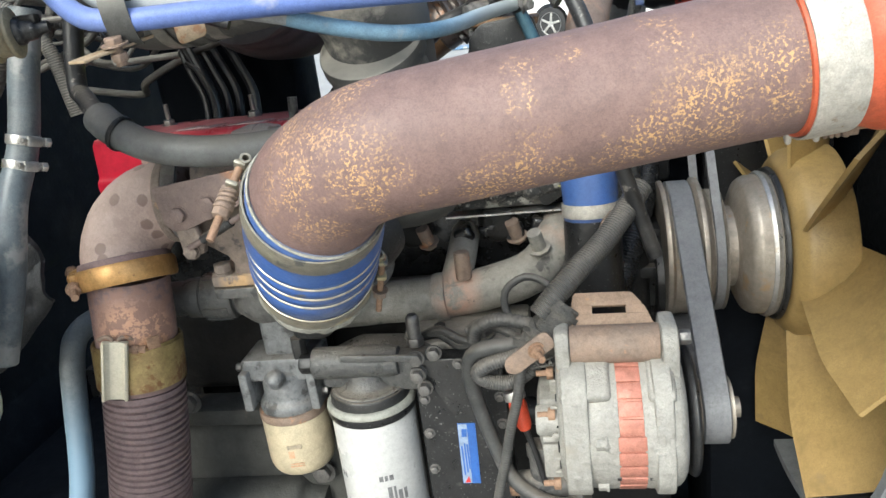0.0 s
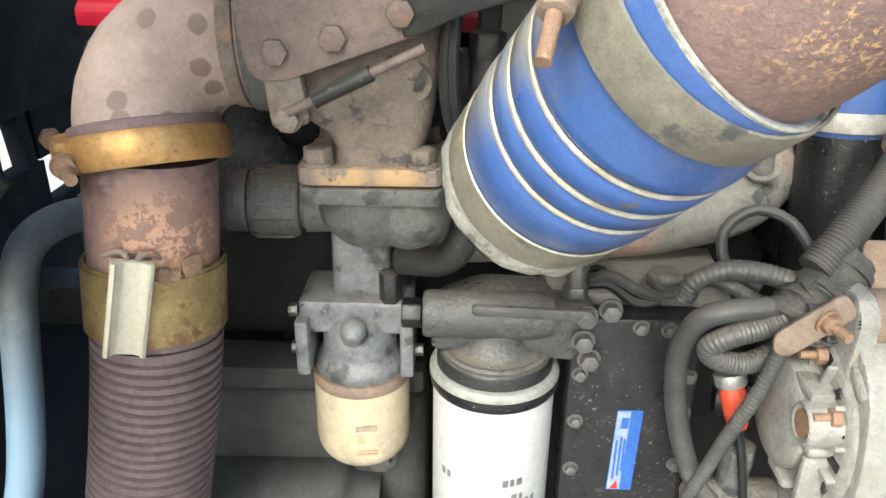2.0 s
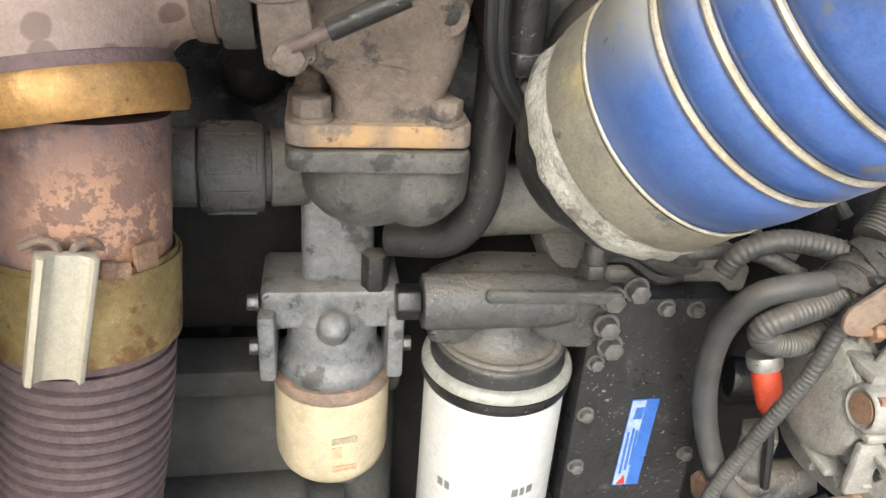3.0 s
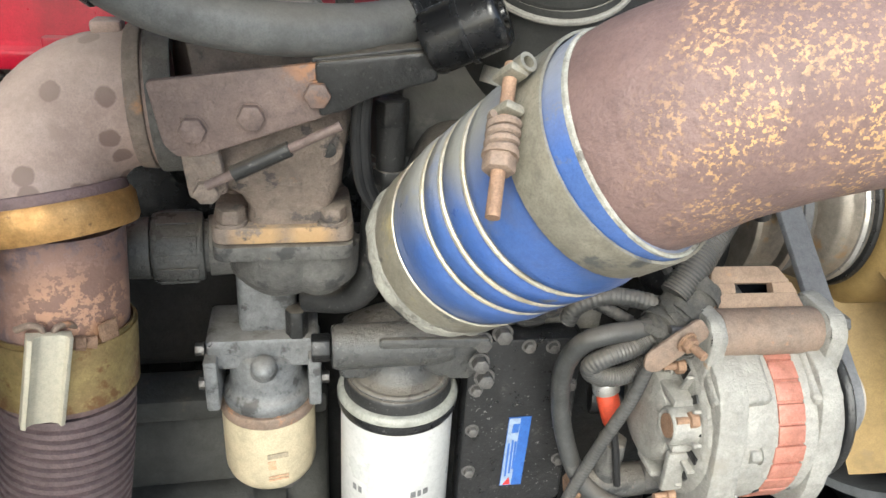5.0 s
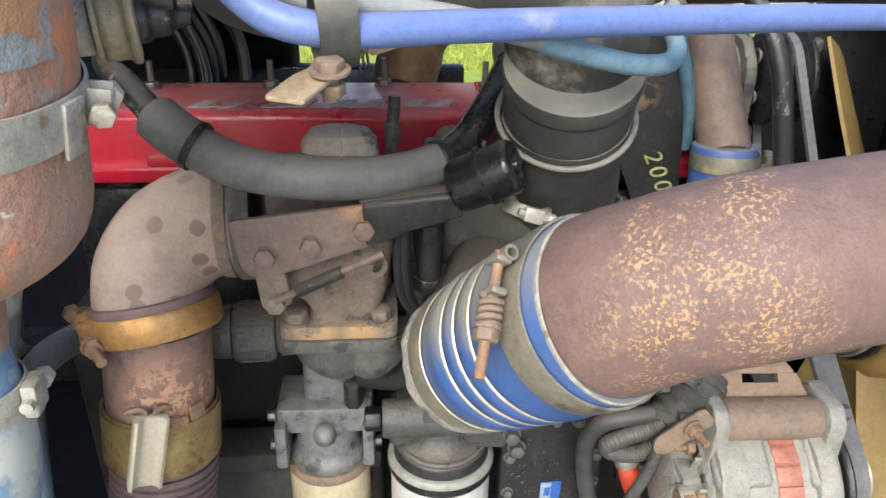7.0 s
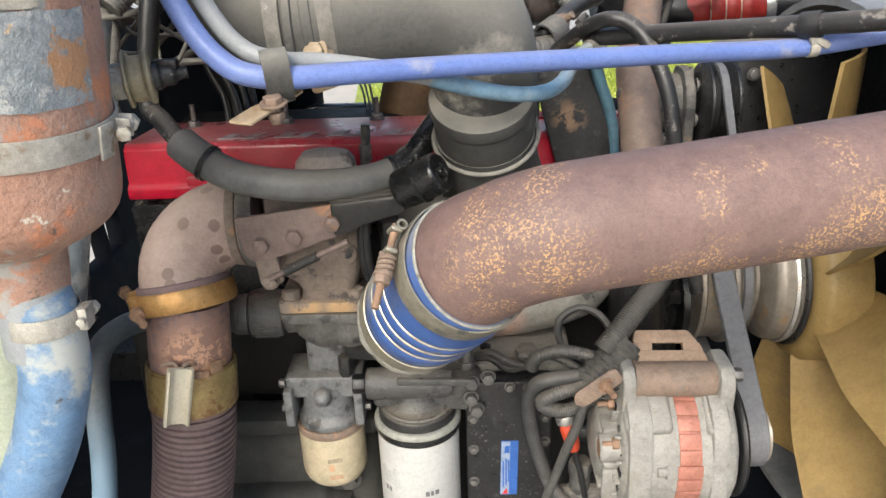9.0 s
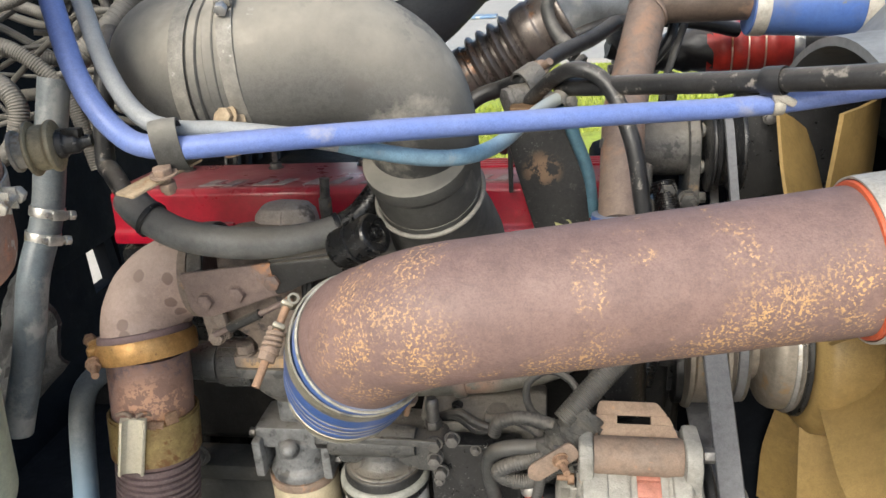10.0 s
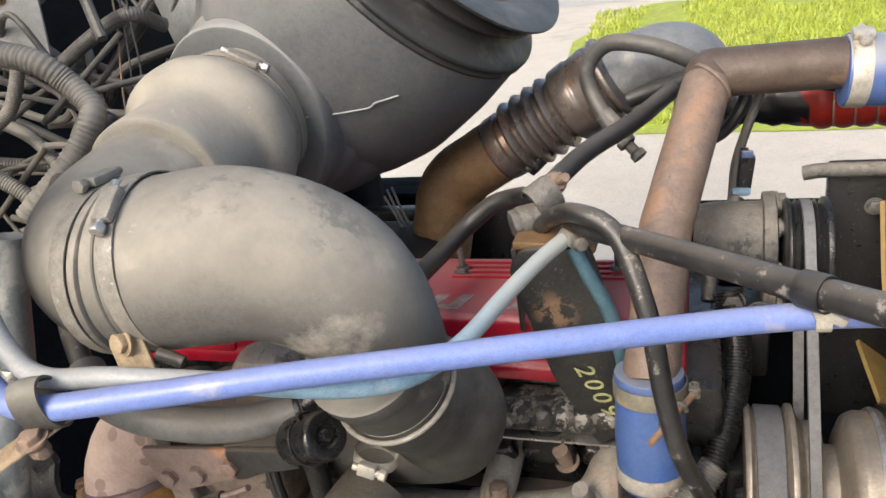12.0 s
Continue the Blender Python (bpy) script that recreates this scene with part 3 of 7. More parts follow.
    p = Vector(ob.location)
    while ob.parent:
        ob = ob.parent
        p += ob.location
    return p


def part(name, bm, material, parent, label="", sharp=0.6):
    o = world_of(parent)
    ob = link(name, bm, material, o, sharp)
    ob.location = (0, 0, 0)
    ob.parent = parent
    if label:
        ob["label"] = label
    return ob


def solo(name, bm, material, label, category, group="", kind="", sharp=0.6):
    return tagged(link(name, bm, material, None, sharp), label, category, group, kind)


def hose(name, pts, r, material, label, category="hose", seg=14, step=0.008, rf=None, smooth=True, group="", ribs=0.0):
    path = spline(pts, step if not ribs else ribs / 4) if smooth else [Vector(p) for p in pts]
    if ribs:
        k = len(path)
        total = sum((b - a).length for a, b in zip(path, path[1:]))
        turns = total / ribs
        rf = lambda t: 1.0 + 0.032 * (1 if math.sin(2 * math.pi * turns * t) > 0 else -1)
    return solo(name, tube(path, r, seg, rf), material, label, category, group)


def worm_clamp(o, axis, r, face, label, width=0.013, material="steel", screw="steel", group="hose clamps"):
    """A band with its screw housing on the side that face points to."""
    t = thing("hose_clamp", o, label, "hose clamp", group)
    ax = Vector(axis).normalized()
    f = Vector(face)
    f = (f - ax * f.dot(ax)).normalized()
    s = ax.cross(f)
    part("band", band(o, ax, r, width), material, t)
    c = Vector(o) + f * (r + 0.005)
    part("screw_housing", box(c, (width * 1.1, max(0.018, r * 0.42), 0.008), basis(c, ax, s).to_3x3().to_4x4(), 0.002), material, t)
    part("screw", join(lathe(rounded([(-max(0.014, r * 0.3), 0.0035), (max(0.012, r * 0.27), 0.0035)]), c, s, 10), hexa(c + s * max(0.012, r * 0.26), s, 0.006, 0.007)), screw, t)
    return t


def t_bolt_clamp(o, axis, r, face, along, label, material="zinc", width=0.019, spring=True):
    t = thing("t_bolt_clamp", o, label, "hose clamp", "hose clamps")
    ax, f = Vector(axis).normalized(), Vector(face)
    f = (f - ax * f.dot(ax)).normalized()
    s = Vector(along)
    s = (s - f * s.dot(f)).normalized()
    part("band", band(o, ax, r, width, 0.002), material, t)
    c = Vector(o) + f * (r + 0.009)
    loop = join(box(c - s * 0.012, (0.005, width * 0.62, 0.011), basis(c, s, ax).to_3x3().to_4x4(), 0.002), box(c + s * 0.008, (0.005, width * 0.62, 0.011), basis(c, s, ax).to_3x3().to_4x4(), 0.002), lathe([(-width * 0.35, 0.0030), (-width * 0.35, 0.0050), (width * 0.35, 0.0050), (width * 0.35, 0.0030)], c - s * 0.016 - f * 0.003, ax, 14, True))
    part("trunnion", loop, material, t)
    part("bolt", lathe(rounded([(-0.018, 0.0034), (0.060, 0.0034)], 0.001), c, s, 12), "rustbolt", t, "rusty threaded bolt")
    if spring:
        coil = [c + s * (0.011 + 0.018 * k / 60) + Matrix.Rotation(2 * math.pi * 4 * k / 60, 3, s) @ (f * 0.0062) for k in range(61)]
        part("spring", tube(coil, 0.0021, 8), "rustear", t)
    part("nut", hexa(c + s * 0.029, s, 0.0078, 0.009, 0.0085), "rustear", t)
    return t


# ---- ground and distance ----
SLOPE = 0.034


def gz(y):
    return max(0.0, (y - 2.0) * SLOPE)


def sheet(name, poly, lift, material, label, category):
    bm = bmesh.new()
    bm.faces.new([bm.verts.new((x, y, gz(y) + lift)) for x, y in poly])
    return solo(name, bm, material, label, category, kind="structure")


bm = bmesh.new()
rows = [[bm.verts.new((x, y, gz(y))) for x in (-400, -20, 0, 20, 400)] for y in (-400, -10, 2, 12, 40, 400)]
for a, b in zip(rows, rows[1:]):
    for i in range(4):
        bm.faces.new((a[i], a[i + 1], b[i + 1], b[i]))
solo("ground", bm, "gravel", "pale dusty limestone gravel yard", "ground", kind="structure")
sheet("lawn", [(-1.1, 5.7), (0.6, 5.55), (3, 5.4), (9, 5.6), (9, 9.6), (4, 9.9), (-0.6, 10.2), (-1.3, 8.6)], 0.006, "grassbase", "strip of mown green grass beside the yard", "grass")
sheet("road", [(-30, 10.8), (30, 10.2), (30, 30), (-30, 32)], 0.004, "asphalt", "worn grey asphalt lane behind the grass", "road")

# grass: thin blades over the strip
random.seed(4)
verts, faces = [], []
for k in range(26000):
    x, y = random.uniform(-1.2, 4.5), random.uniform(5.5, 10.0)
    if noise.noise((x * 1.3, y * 1.3, 0)) < -0.25 or x < -1.15 + 0.35 * noise.noise((0, y * 2, 3)) or y < 5.75 + 0.3 * noise.noise((x * 2, 0, 7)):
        continue
    a, h = random.uniform(0, 6.28), random.uniform(0.03, 0.075)
    dx, dy, z = math.cos(a) * 0.012, math.sin(a) * 0.012, gz(y)
    lx, ly = random.uniform(-0.03, 0.03), random.uniform(-0.03, 0.03)
    i = len(verts)
    verts += [(x - dx, y - dy, z), (x + dx, y + dy, z), (x + lx, y + ly, z + h)]
    faces.append((i, i + 1, i + 2))
me = bpy.data.meshes.new("grass")
me.from_pydata(verts, [], faces)
me.materials.append(M["blade"])
tagged(new("grass", me), "short bright green grass blades", "grass", kind="stuff")


def car(name, o, direction, paint, label, length=4.6, wheelbase=2.75, height=1.6):
    """A parked family car; o lies under the middle of the near side's wheels, direction points to its front."""
    d = Vector((direction[0], direction[1], 0)).normalized()
    side = Vector((d.y, -d.x, 0))
    if side.y > 0:
        side = -side
    t = thing(name, o, label, "car")
    m = Matrix(((d.x, side.x, 0, o[0]), (d.y, side.y, 0, o[1]), (0, 0, 1, o[2]), (0, 0, 0, 1)))
    L, W = length / 2, 1.72
    r = 0.30
    outline = [(-L, 0.35), (-L - 0.02, 0.75), (-L + 0.12, 0.95), (-L + 0.35, height - 0.1), (-L + 0.8, height), (0.3, height), (1.0, height - 0.12), (1.55, 1.02), (L - 0.1, 0.85), (L, 0.6), (L - 0.02, 0.3)]
    low = []
    for cx in (wheelbase / 2, -wheelbase / 2):
        low += [(cx + (r + 0.07) * math.cos(a), 0.33 + (r + 0.07) * math.sin(a)) for a in [math.radians(k) for k in range(-8, 189, 14)]]
    poly = arc_poly(outline, 0.12) + low
    base = m @ Matrix(((1, 0, 0, 0), (0, 0, -1, 0), (0, 1, 0, 0), (0, 0, 0, 1)))
    part("body", prism(poly, W, base, 0.0), paint, t)
    for x0, x1, top in ((-L + 0.5, -0.35, height - 0.12), (-0.28, 0.95, height - 0.14)):
        part("window", prism(arc_poly([(x0, 1.02), (x1 + (0.3 if x1 > 0 else 0), 1.02), (x1 - 0.02, top), (x0 + 0.08, top)], 0.06), 0.01, base @ Matrix.Translation((0, 0, -0.006)), 0.0), "glass", t)
    part("sill", prism([(-wheelbase / 2 + 0.42, 0.22), (wheelbase / 2 - 0.42, 0.22), (wheelbase / 2 - 0.42, 0.32), (-wheelbase / 2 + 0.42, 0.32)], 0.03, base @ Matrix.Translation((0, 0, -0.03)), 0.004), "black", t)
    for cx in (wheelbase / 2, -wheelbase / 2):
        for s in (0.0, -W + 0.2):
            c = m @ Vector((cx, s - 0.02, 0.33))
            w = part("wheel", lathe(rounded([(0, 0.2), (0, 0.31), (0.02, r), (0.19, r), (0.21, 0.31), (0.21, 0.2)], 0.02), c + side * 0.02, -side, 28), "tyre", t)
            part("rim", lathe(rounded([(0.0, 0.05), (0.012, 0.06), (0.03, 0.19), (0.0, 0.215), (0.03, 0.225), (0.06, 0.2)], 0.006), c + side * 0.03, -side, 28), "steel", w)
            for k in range(5):
                a = math.radians(72 * k + 10)
                q = d * math.cos(a) + Vector((0, 0, 1)) * math.sin(a)
                part("spoke", box(c + q * 0.11 + side * 0.028, (0.17, 0.045, 0.02), basis(c, q, side.cross(q)).to_3x3().to_4x4(), 0.006), "steel", w)
    return t


car("minivan", (1.14, 14.7, gz(14.7)), (2.094, -0.9), "whitepaint", "white family van parked on the asphalt, side on")
car("parked_car", (5.3, 16.0, gz(16.0)), (1, -0.25), "redpaint", "red car parked beyond the grass")
solo("building", join(box((-9, 30, 2.2), (16, 4, 3.6), None, 0.02), prism([(-17.4, 3.95), (-0.6, 3.95), (-9, 6.2)], 4.6, Matrix(((1, 0, 0, 0), (0, 0, -1, 32.3), (0, 1, 0, 0), (0, 0, 0, 1))), 0.02)), "wall", "pale low building across the road", "building")
solo("mat", box((-1.7, 15.6, gz(15.6) + 0.03), (1.0, 0.5, 0.05), None, 0.015), "coolblue", "flat blue mat on the asphalt by the van", "mat")

# ---- engine: block, head, cover ----
eng = thing("engine_block", (-0.3, 1.2, 0.55), "grimy black diesel engine block under the cylinder head", "engine")
part("block", rough_up(box((-0.31, 1.20, 0.86), (0.88, 0.36, 0.66), None, 0.03, 3), 0.004, 18), "block", eng)
part("head", rough_up(box((-0.30, 1.165, 1.28), (0.80, 0.30, 0.17), None, 0.012), 0.001, 40), "gloss", eng)
part("deck_rail", box((-0.3, 1.005, 1.20), (0.84, 0.03, 0.018), None, 0.004), "blackdust", eng)
for k in range(7):
    part("head_bolt", hexa((-0.64 + 0.115 * k, 1.03, 1.366), (0, 0, 1), 0.011, 0.012, 0.014), "greybolt", eng)
for k in range(6):
    x = -0.60 + 0.125 * k
    part("port_boss", lathe(rounded([(0, 0.030), (0.03, 0.028), (0.040, 0.02), (0.041, 0.002)], 0.004), (x, 1.02, 1.285), (0, -1, 0.15), 20), "block", eng)
for k in range(5):
    part("rib", box((-0.66 + 0.05 * k, 1.012, 1.0), (0.012, 0.03, 0.26), None, 0.004), "block", eng)
part("worn_casting", rough_up(box((-0.085, 1.0, 1.335), (0.13, 0.035, 0.045), None, 0.008, 4), 0.005, 55), "flaked", eng, "flaked black and grey casting face")
for k in range(6):
    part("casting_lobe", rough_up(lathe(rounded([(0, 0.017), (0.018, 0.015), (0.024, 0.006)], 0.003), (-0.145 + 0.024 * k, 0.99, 1.336 + 0.006 * (k % 2)), (0, -1, 0.1), 16), 0.003, 70), "flaked", eng)
part("gasket_edge", box((-0.085, 0.992, 1.305), (0.17, 0.03, 0.0025), None, 0.0), "steel", eng)
for k in range(5):
    part("oily_boss", rough_up(box((-0.15 + 0.036 * k, 0.995, 1.276 + 0.004 * (k % 2)), (0.026, 0.03, 0.024), Matrix.Rotation(0.2 * (k - 2), 4, "Y"), 0.006, 3), 0.004, 55), "gloss", eng)
part("side_cover", rough_up(box((-0.50, 1.0, 1.12), (0.25, 0.05, 0.14), None, 0.02, 3), 0.002, 30), "block", eng)

cover = thing("valve_cover", (-0.31, 1.09, 1.38), "glossy red rocker cover with dusty ribbed top", "valve cover")
prof = [(1.000, 1.378), (0.990, 1.380), (0.990, 1.396), (0.998, 1.402), (1.002, 1.449), (1.010, 1.457), (1.155, 1.4510), (1.168, 1.443), (1.175, 1.378)]
part("shell", prism([(y, z) for y, z in prof], 0.745, Matrix(((0, 0, 1, -0.685), (1, 0, 0, 0), (0, 1, 0, 0), (0, 0, 0, 1))), 0.003), "red", cover)
for k in range(4):
    part("rib", box((-0.10, 1.10 + 0.014 * k, 1.4545 - 0.0006 * k), (0.25, 0.005, 0.005), None, 0.0015), "red", cover)
part("step", box((-0.55, 1.0, 1.395), (0.10, 0.016, 0.03), None, 0.004), "red", cover)
for x, y in ((-0.62, 1.12), (-0.478, 1.125), (-0.34, 1.135), (-0.215, 1.115), (-0.02, 1.12)):
    s = part("stud", join(hexa((x, y, 1.452), (0, 0, 1), 0.0095, 0.009, 0.012), lathe(rounded([(0, 0.004), (0.024, 0.004)], 0.001), (x, y, 1.462), (0, 0, 1), 10)), "greybolt", cover)
# worn plain marks where the maker's letters stood
for k, (x, w) in enumerate(((-0.555, 0.06), (-0.475, 0.055), (-0.40, 0.06), (-0.32, 0.06), (-0.24, 0.055), (-0.165, 0.055), (-0.095, 0.05))):
    mk = Matrix(((1, 0.35, 0, x), (0, 1, 0, 1.018), (0, -0.041, 1, 1.4566), (0, 0, 0, 1)))
    part("mark", join(prism([(0, 0), (w * 0.3, 0), (w * 0.3, 0.034), (0, 0.034)], 0.0012, mk, 0), prism([(w * 0.55, 0), (w * 0.85, 0), (w * 0.85, 0.034), (w * 0.55, 0.034)], 0.0012, mk, 0), prism([(w * 0.3, 0.0), (w * 0.55, 0.0), (w * 0.55, 0.008), (w * 0.3, 0.008)], 0.0012, mk, 0)), "letter", cover, "worn pale raised mark")

bell = thing("flywheel_housing", (-0.55, 0.98, 0.6), "dusty brown-grey flywheel housing and lower castings", "engine")
part("housing", rough_up(box((-0.52, 1.05, 0.84), (0.34, 0.22, 0.34), None, 0.03, 3), 0.004, 14), "bell", bell)
part("ledge", rough_up(box((-0.50, 0.955, 1.03), (0.30, 0.06, 0.03), None, 0.008), 0.002, 30), "bell", bell)
part("starter", lathe(rounded([(0, 0.03), (0, 0.055), (0.20, 0.058), (0.21, 0.04), (0.24, 0.038)], 0.01), (-0.64, 0.93, 0.86), (1, 0, 0), 28), "bell", bell)
for x, z in ((-0.59, 1.06), (-0.63, 0.90), (-0.42, 1.06), (-0.40, 0.93)):
    part("bolt", hexa((x, 0.93, z), (0, -1, 0), 0.014, 0.014, 0.019), "greybolt", bell)
part("pipe", tube(spline([(-0.62, 0.92, 1.19), (-0.60, 0.92, 1.12), (-0.605, 0.92, 1.06)]), 0.006, 8), "blackdust", bell)

# chassis rails, and a fire wall and trays added in shade-black to darken the bay
rail = solo("chassis_rail", prism([(0, 0), (0.09, 0), (0.09, 0.008), (0.008, 0.008), (0.008, 0.25), (0.09, 0.25), (0.09, 0.258), (0, 0.258)], 2.6, Matrix(((0, 0, 1, -1.5), (1, 0, 0, 0.80), (0, 1, 0, 0.56), (0, 0, 0, 1))), 0.0), "black", "black steel chassis channel under the engine", "chassis rail", "chassis rails")
copy_thing(rail, Matrix.Translation((rail.location.x, rail.location.y + 0.72, rail.location.z)))
solo("wall_cab", join(box((-1.25, 1.2, 2.02), (0.05, 2.2, 1.86), None, 0.01), box((-1.25, 1.2, 0.715), (0.05, 2.2, 0.33), None, 0.01), box((-1.25, 0.88, 0.98), (0.046, 1.56, 0.24), None, 0.0), box((-1.25, 2.36, 1.02), (0.046, 0.60, 0.96), None, 0.0), box((-1.25, 1.73, 0.925), (0.044, 0.16, 0.11), None, 0.0), box((-1.25, 1.935, 1.045), (0.042, 0.27, 0.12), None, 0.0), box((-1.25, 1.775, 0.99), (0.038, 0.035, 0.24), Matrix.Rotation(0.12, 4, "X"), 0.0), box((-1.25, 1.957, 0.96), (0.038, 0.032, 0.24), Matrix.Rotation(0.12, 4, "X"), 0.0)), "shadeblack", "cab fire wall in shade-black, added to close the rear of the engine bay", "fire wall", kind="structure")
# unseen panel and tray, added only to stop light from below
solo("shade_panel", box((-1.0, 1.1, 0.72), (0.6, 1.2, 0.04), None, 0.01), "shadeblack", "added shade-black panel that keeps light out behind the engine", "panel", kind="structure")
solo("shade_tray", box((-0.2, 1.2, 0.50), (2.4, 1.3, 0.03), None, 0.01), "shadeblack", "added shade-black tray that blocks ground light under the engine", "panel", kind="structure")

# ---- charge air pipe ----
D_PIPE = V(0.40, 0.027, 0.043).normalized()
END = V(-0.2117, 0.5856, 1.4494)
H_AX = V(-0.326, 0.678, -0.658).normalized()
corner = V(-0.192, 0.551, 1.487)
pipe_path = fillet([V(0.176, 0.5818, 1.5269), corner, END + H_AX * 0.035], 0.10)
cp = thing("charge_air_pipe", (0.0, 0.57, 1.51), "thick brown rusted charge air pipe with flaking orange patches", "pipe")
part("pipe", rough_up(tube(pipe_path, 0.054, 48, rf=lambda t: 1.0 + 0.052 * max(0.0, min(1.0, (t - 0.76) / 0.08))), 0.0005, 60), "charge", cp)

hs = thing("blue_hump_hose", END, "blue ribbed silicone hump hose with steel rings", "hose")
far = V(-0.275, 0.717, 1.323)
ax = (far - END).normalized()
length = (far - END).length
prof = [(-0.0070, 0.0560), (-0.0070, 0.0588), (-0.005, 0.0597), (0.030, 0.0597)]
RINGS = (0.055, 0.079, 0.101)
for c in RINGS:
    prof += [(c - 0.011, 0.0630), (c - 0.006, 0.0632), (c - 0.003, 0.0614), (c, 0.0598), (c + 0.003, 0.0614), (c + 0.006, 0.0632)]
prof += [(0.118, 0.0636), (0.130, 0.0625), (0.139, 0.0602), (0.143, 0.0598), (0.170, 0.0596), (0.170, 0.0545)]
BEND_TO = (D_PIPE - ax * D_PIPE.dot(ax)).normalized()


def hose_frame(s):
    """Centre and direction of the hose at s along it; its mouth follows the bend of the pipe."""
    k = max(0.0, 0.018 - s)
    return END + ax * s + BEND_TO * (k * k / 0.20), (ax - BEND_TO * (k / 0.10)).normalized()


def hose_ring(s, r, seg=64):
    c, d = hose_frame(s)
    u = (BEND_TO - d * BEND_TO.dot(d)).normalized()
    w = d.cross(u)
    return [c + (u * math.cos(q) + w * math.sin(q)) * r for q in (2 * math.pi * j / seg for j in range(seg))]


part("sleeve", rings_to_bm([hose_ring(h, r) for h, r in prof], True), "blue", hs)
for c, w in zip(RINGS + (0.141,), (0.0016, 0.0017, 0.0016, 0.0008)):
    part("ring", lathe([(w * math.cos(a), 0.0614 + w * math.sin(a)) for a in [math.pi / 4 * j for j in range(8)]], END + ax * c, ax, 64, True), "silverring", hs)
part("cut_edge", rings_to_bm([hose_ring(-0.0072 + 0.0012 * math.cos(a), 0.0583 + 0.0013 * math.sin(a)) for a in [math.pi / 3 * j for j in range(6)]], False, True), "hosefray", hs, "pale cut edge of the hose mouth")
part("frayed_end", rough_up(lathe([(0.166, 0.0560), (0.166, 0.0600), (0.172, 0.0608), (0.178, 0.0603), (0.184, 0.0606), (0.187, 0.0590), (0.187, 0.0550)], END, ax, 96, True), 0.0022, 95), "hosefray", hs, "frayed pale grey fabric end")
t_bolt_clamp(hose_frame(0.0085)[0], hose_frame(0.0085)[1], 0.0600, V(-0.9, -0.12, 0.42), V(-0.40, -0.72, -0.57), "spring-loaded T-bolt clamp with tarnished band and rusty bolt", material="bandtan", width=0.026)
t_bolt_clamp(END + ax * 0.1555, ax, 0.0597, V(0.8, 0.3, -0.2), V(0.4, 0.3, -0.5), "dull T-bolt clamp at the hose's turbo end", material="bandtan", width=0.024, spring=False)
solo("compressor_outlet", rough_up(join(lathe(rounded([(0.186, 0.045), (0.186, 0.0555), (0.192, 0.0565), (0.198, 0.0555), (0.198, 0.045)], 0.003), END, ax, 56), tube(fillet([far - ax * 0.03, far + ax * 0.015, V(-0.235, 0.83, 1.345)], 0.03), 0.046, 32)), 0.001, 40), "blackdust", "dark cast compressor outlet elbow of the turbocharger", "casting")
t_bolt_clamp(V(0.1765, 0.5818, 1.5269), D_PIPE, 0.0585, V(0.2, 0.4, -0.9), V(0.75, 0.2, -0.6), "wide pale T-bolt clamp where the rusted pipe meets the orange hose", width=0.033, spring=True)
oh = thing("orange_hose", (0.25, 0.586, 1.535), "orange silicone coupling hose on the charge air pipe", "hose")
part("sleeve", lathe(rounded([(0, 0.0535), (0, 0.0575), (0.045, 0.0580), (0.06, 0.066), (0.08, 0.058), (0.10, 0.066), (0.12, 0.058), (0.25, 0.058)], 0.006), V(0.1575, 0.5805, 1.5249), D_PIPE, 48), "orangehose", oh)

# ---- exhaust ----
ex = thing("exhaust_elbow", (-0.53, 0.80, 1.36), "mottled brown cast exhaust elbow bolted to the turbine", "exhaust elbow")
part("elbow", rough_up(tube(fillet([V(-0.556, 0.8155, 1.313), V(-0.571, 0.852, 1.390), V(-0.470, 0.856, 1.396)], 0.066), 0.0520, 48, rf=lambda t: 1.0 + 0.03 * math.sin(math.pi * t)), 0.0012, 40), "exhaust", ex)
part("flange", lathe(rounded([(0, 0.05), (0, 0.0545), (0.012, 0.0560), (0.012, 0.05)], 0.002), V(-0.494, 0.855, 1.395), (1, 0.05, 0.03), 40), "cast", ex)
part("pad", box((-0.508, 0.856, 1.448), (0.022, 0.02, 0.010), None, 0.003), "exhaust", ex)
pin = thing("marmon_clamp", (-0.470, 0.858, 1.397), "tarnished band clamp round the turbine outlet joint", "hose clamp", "hose clamps")
part("band", band(V(-0.470, 0.858, 1.397), (1, 0.05, 0.03), 0.0575, 0.018, 0.003), "castgrey", pin)
part("bolt", join(lathe(rounded([(0, 0.004), (0.04, 0.004)], 0.001), V(-0.473, 0.840, 1.452), (0.0, -0.45, -0.85), 10), hexa(V(-0.473, 0.829, 1.431), (0, -0.45, -0.85), 0.007, 0.008)), "steel", pin)

E_AX = V(-0.018, -0.035, -0.297).normalized()
VN = V(0.14, -0.27, -0.93).normalized()
vb = thing("v_band_clamp", (-0.556, 0.8155, 1.314), "gold-coloured V-band clamp round the exhaust joint", "hose clamp", "hose clamps")
c0 = V(-0.556, 0.8155, 1.314)
part("band", lathe([(-0.013, 0.052), (-0.013, 0.0580), (-0.009, 0.0605), (0.009, 0.0605), (0.013, 0.0585), (0.013, 0.052)], c0, VN, 56, True), "brass", vb)
part("joint_lip", lathe(rounded([(-0.021, 0.048), (-0.021, 0.0555), (-0.012, 0.0570), (-0.012, 0.048)], 0.002), c0, VN, 56), "exhaust_lower", vb, "dark rusty joint lip")
lug = c0 + V(-0.049, -0.040, 0.004)
part("lug", box(lug + V(0.004, 0.006, 0), (0.012, 0.024, 0.026), Matrix.Rotation(-0.75, 4, "Z"), 0.004), "brass", vb)
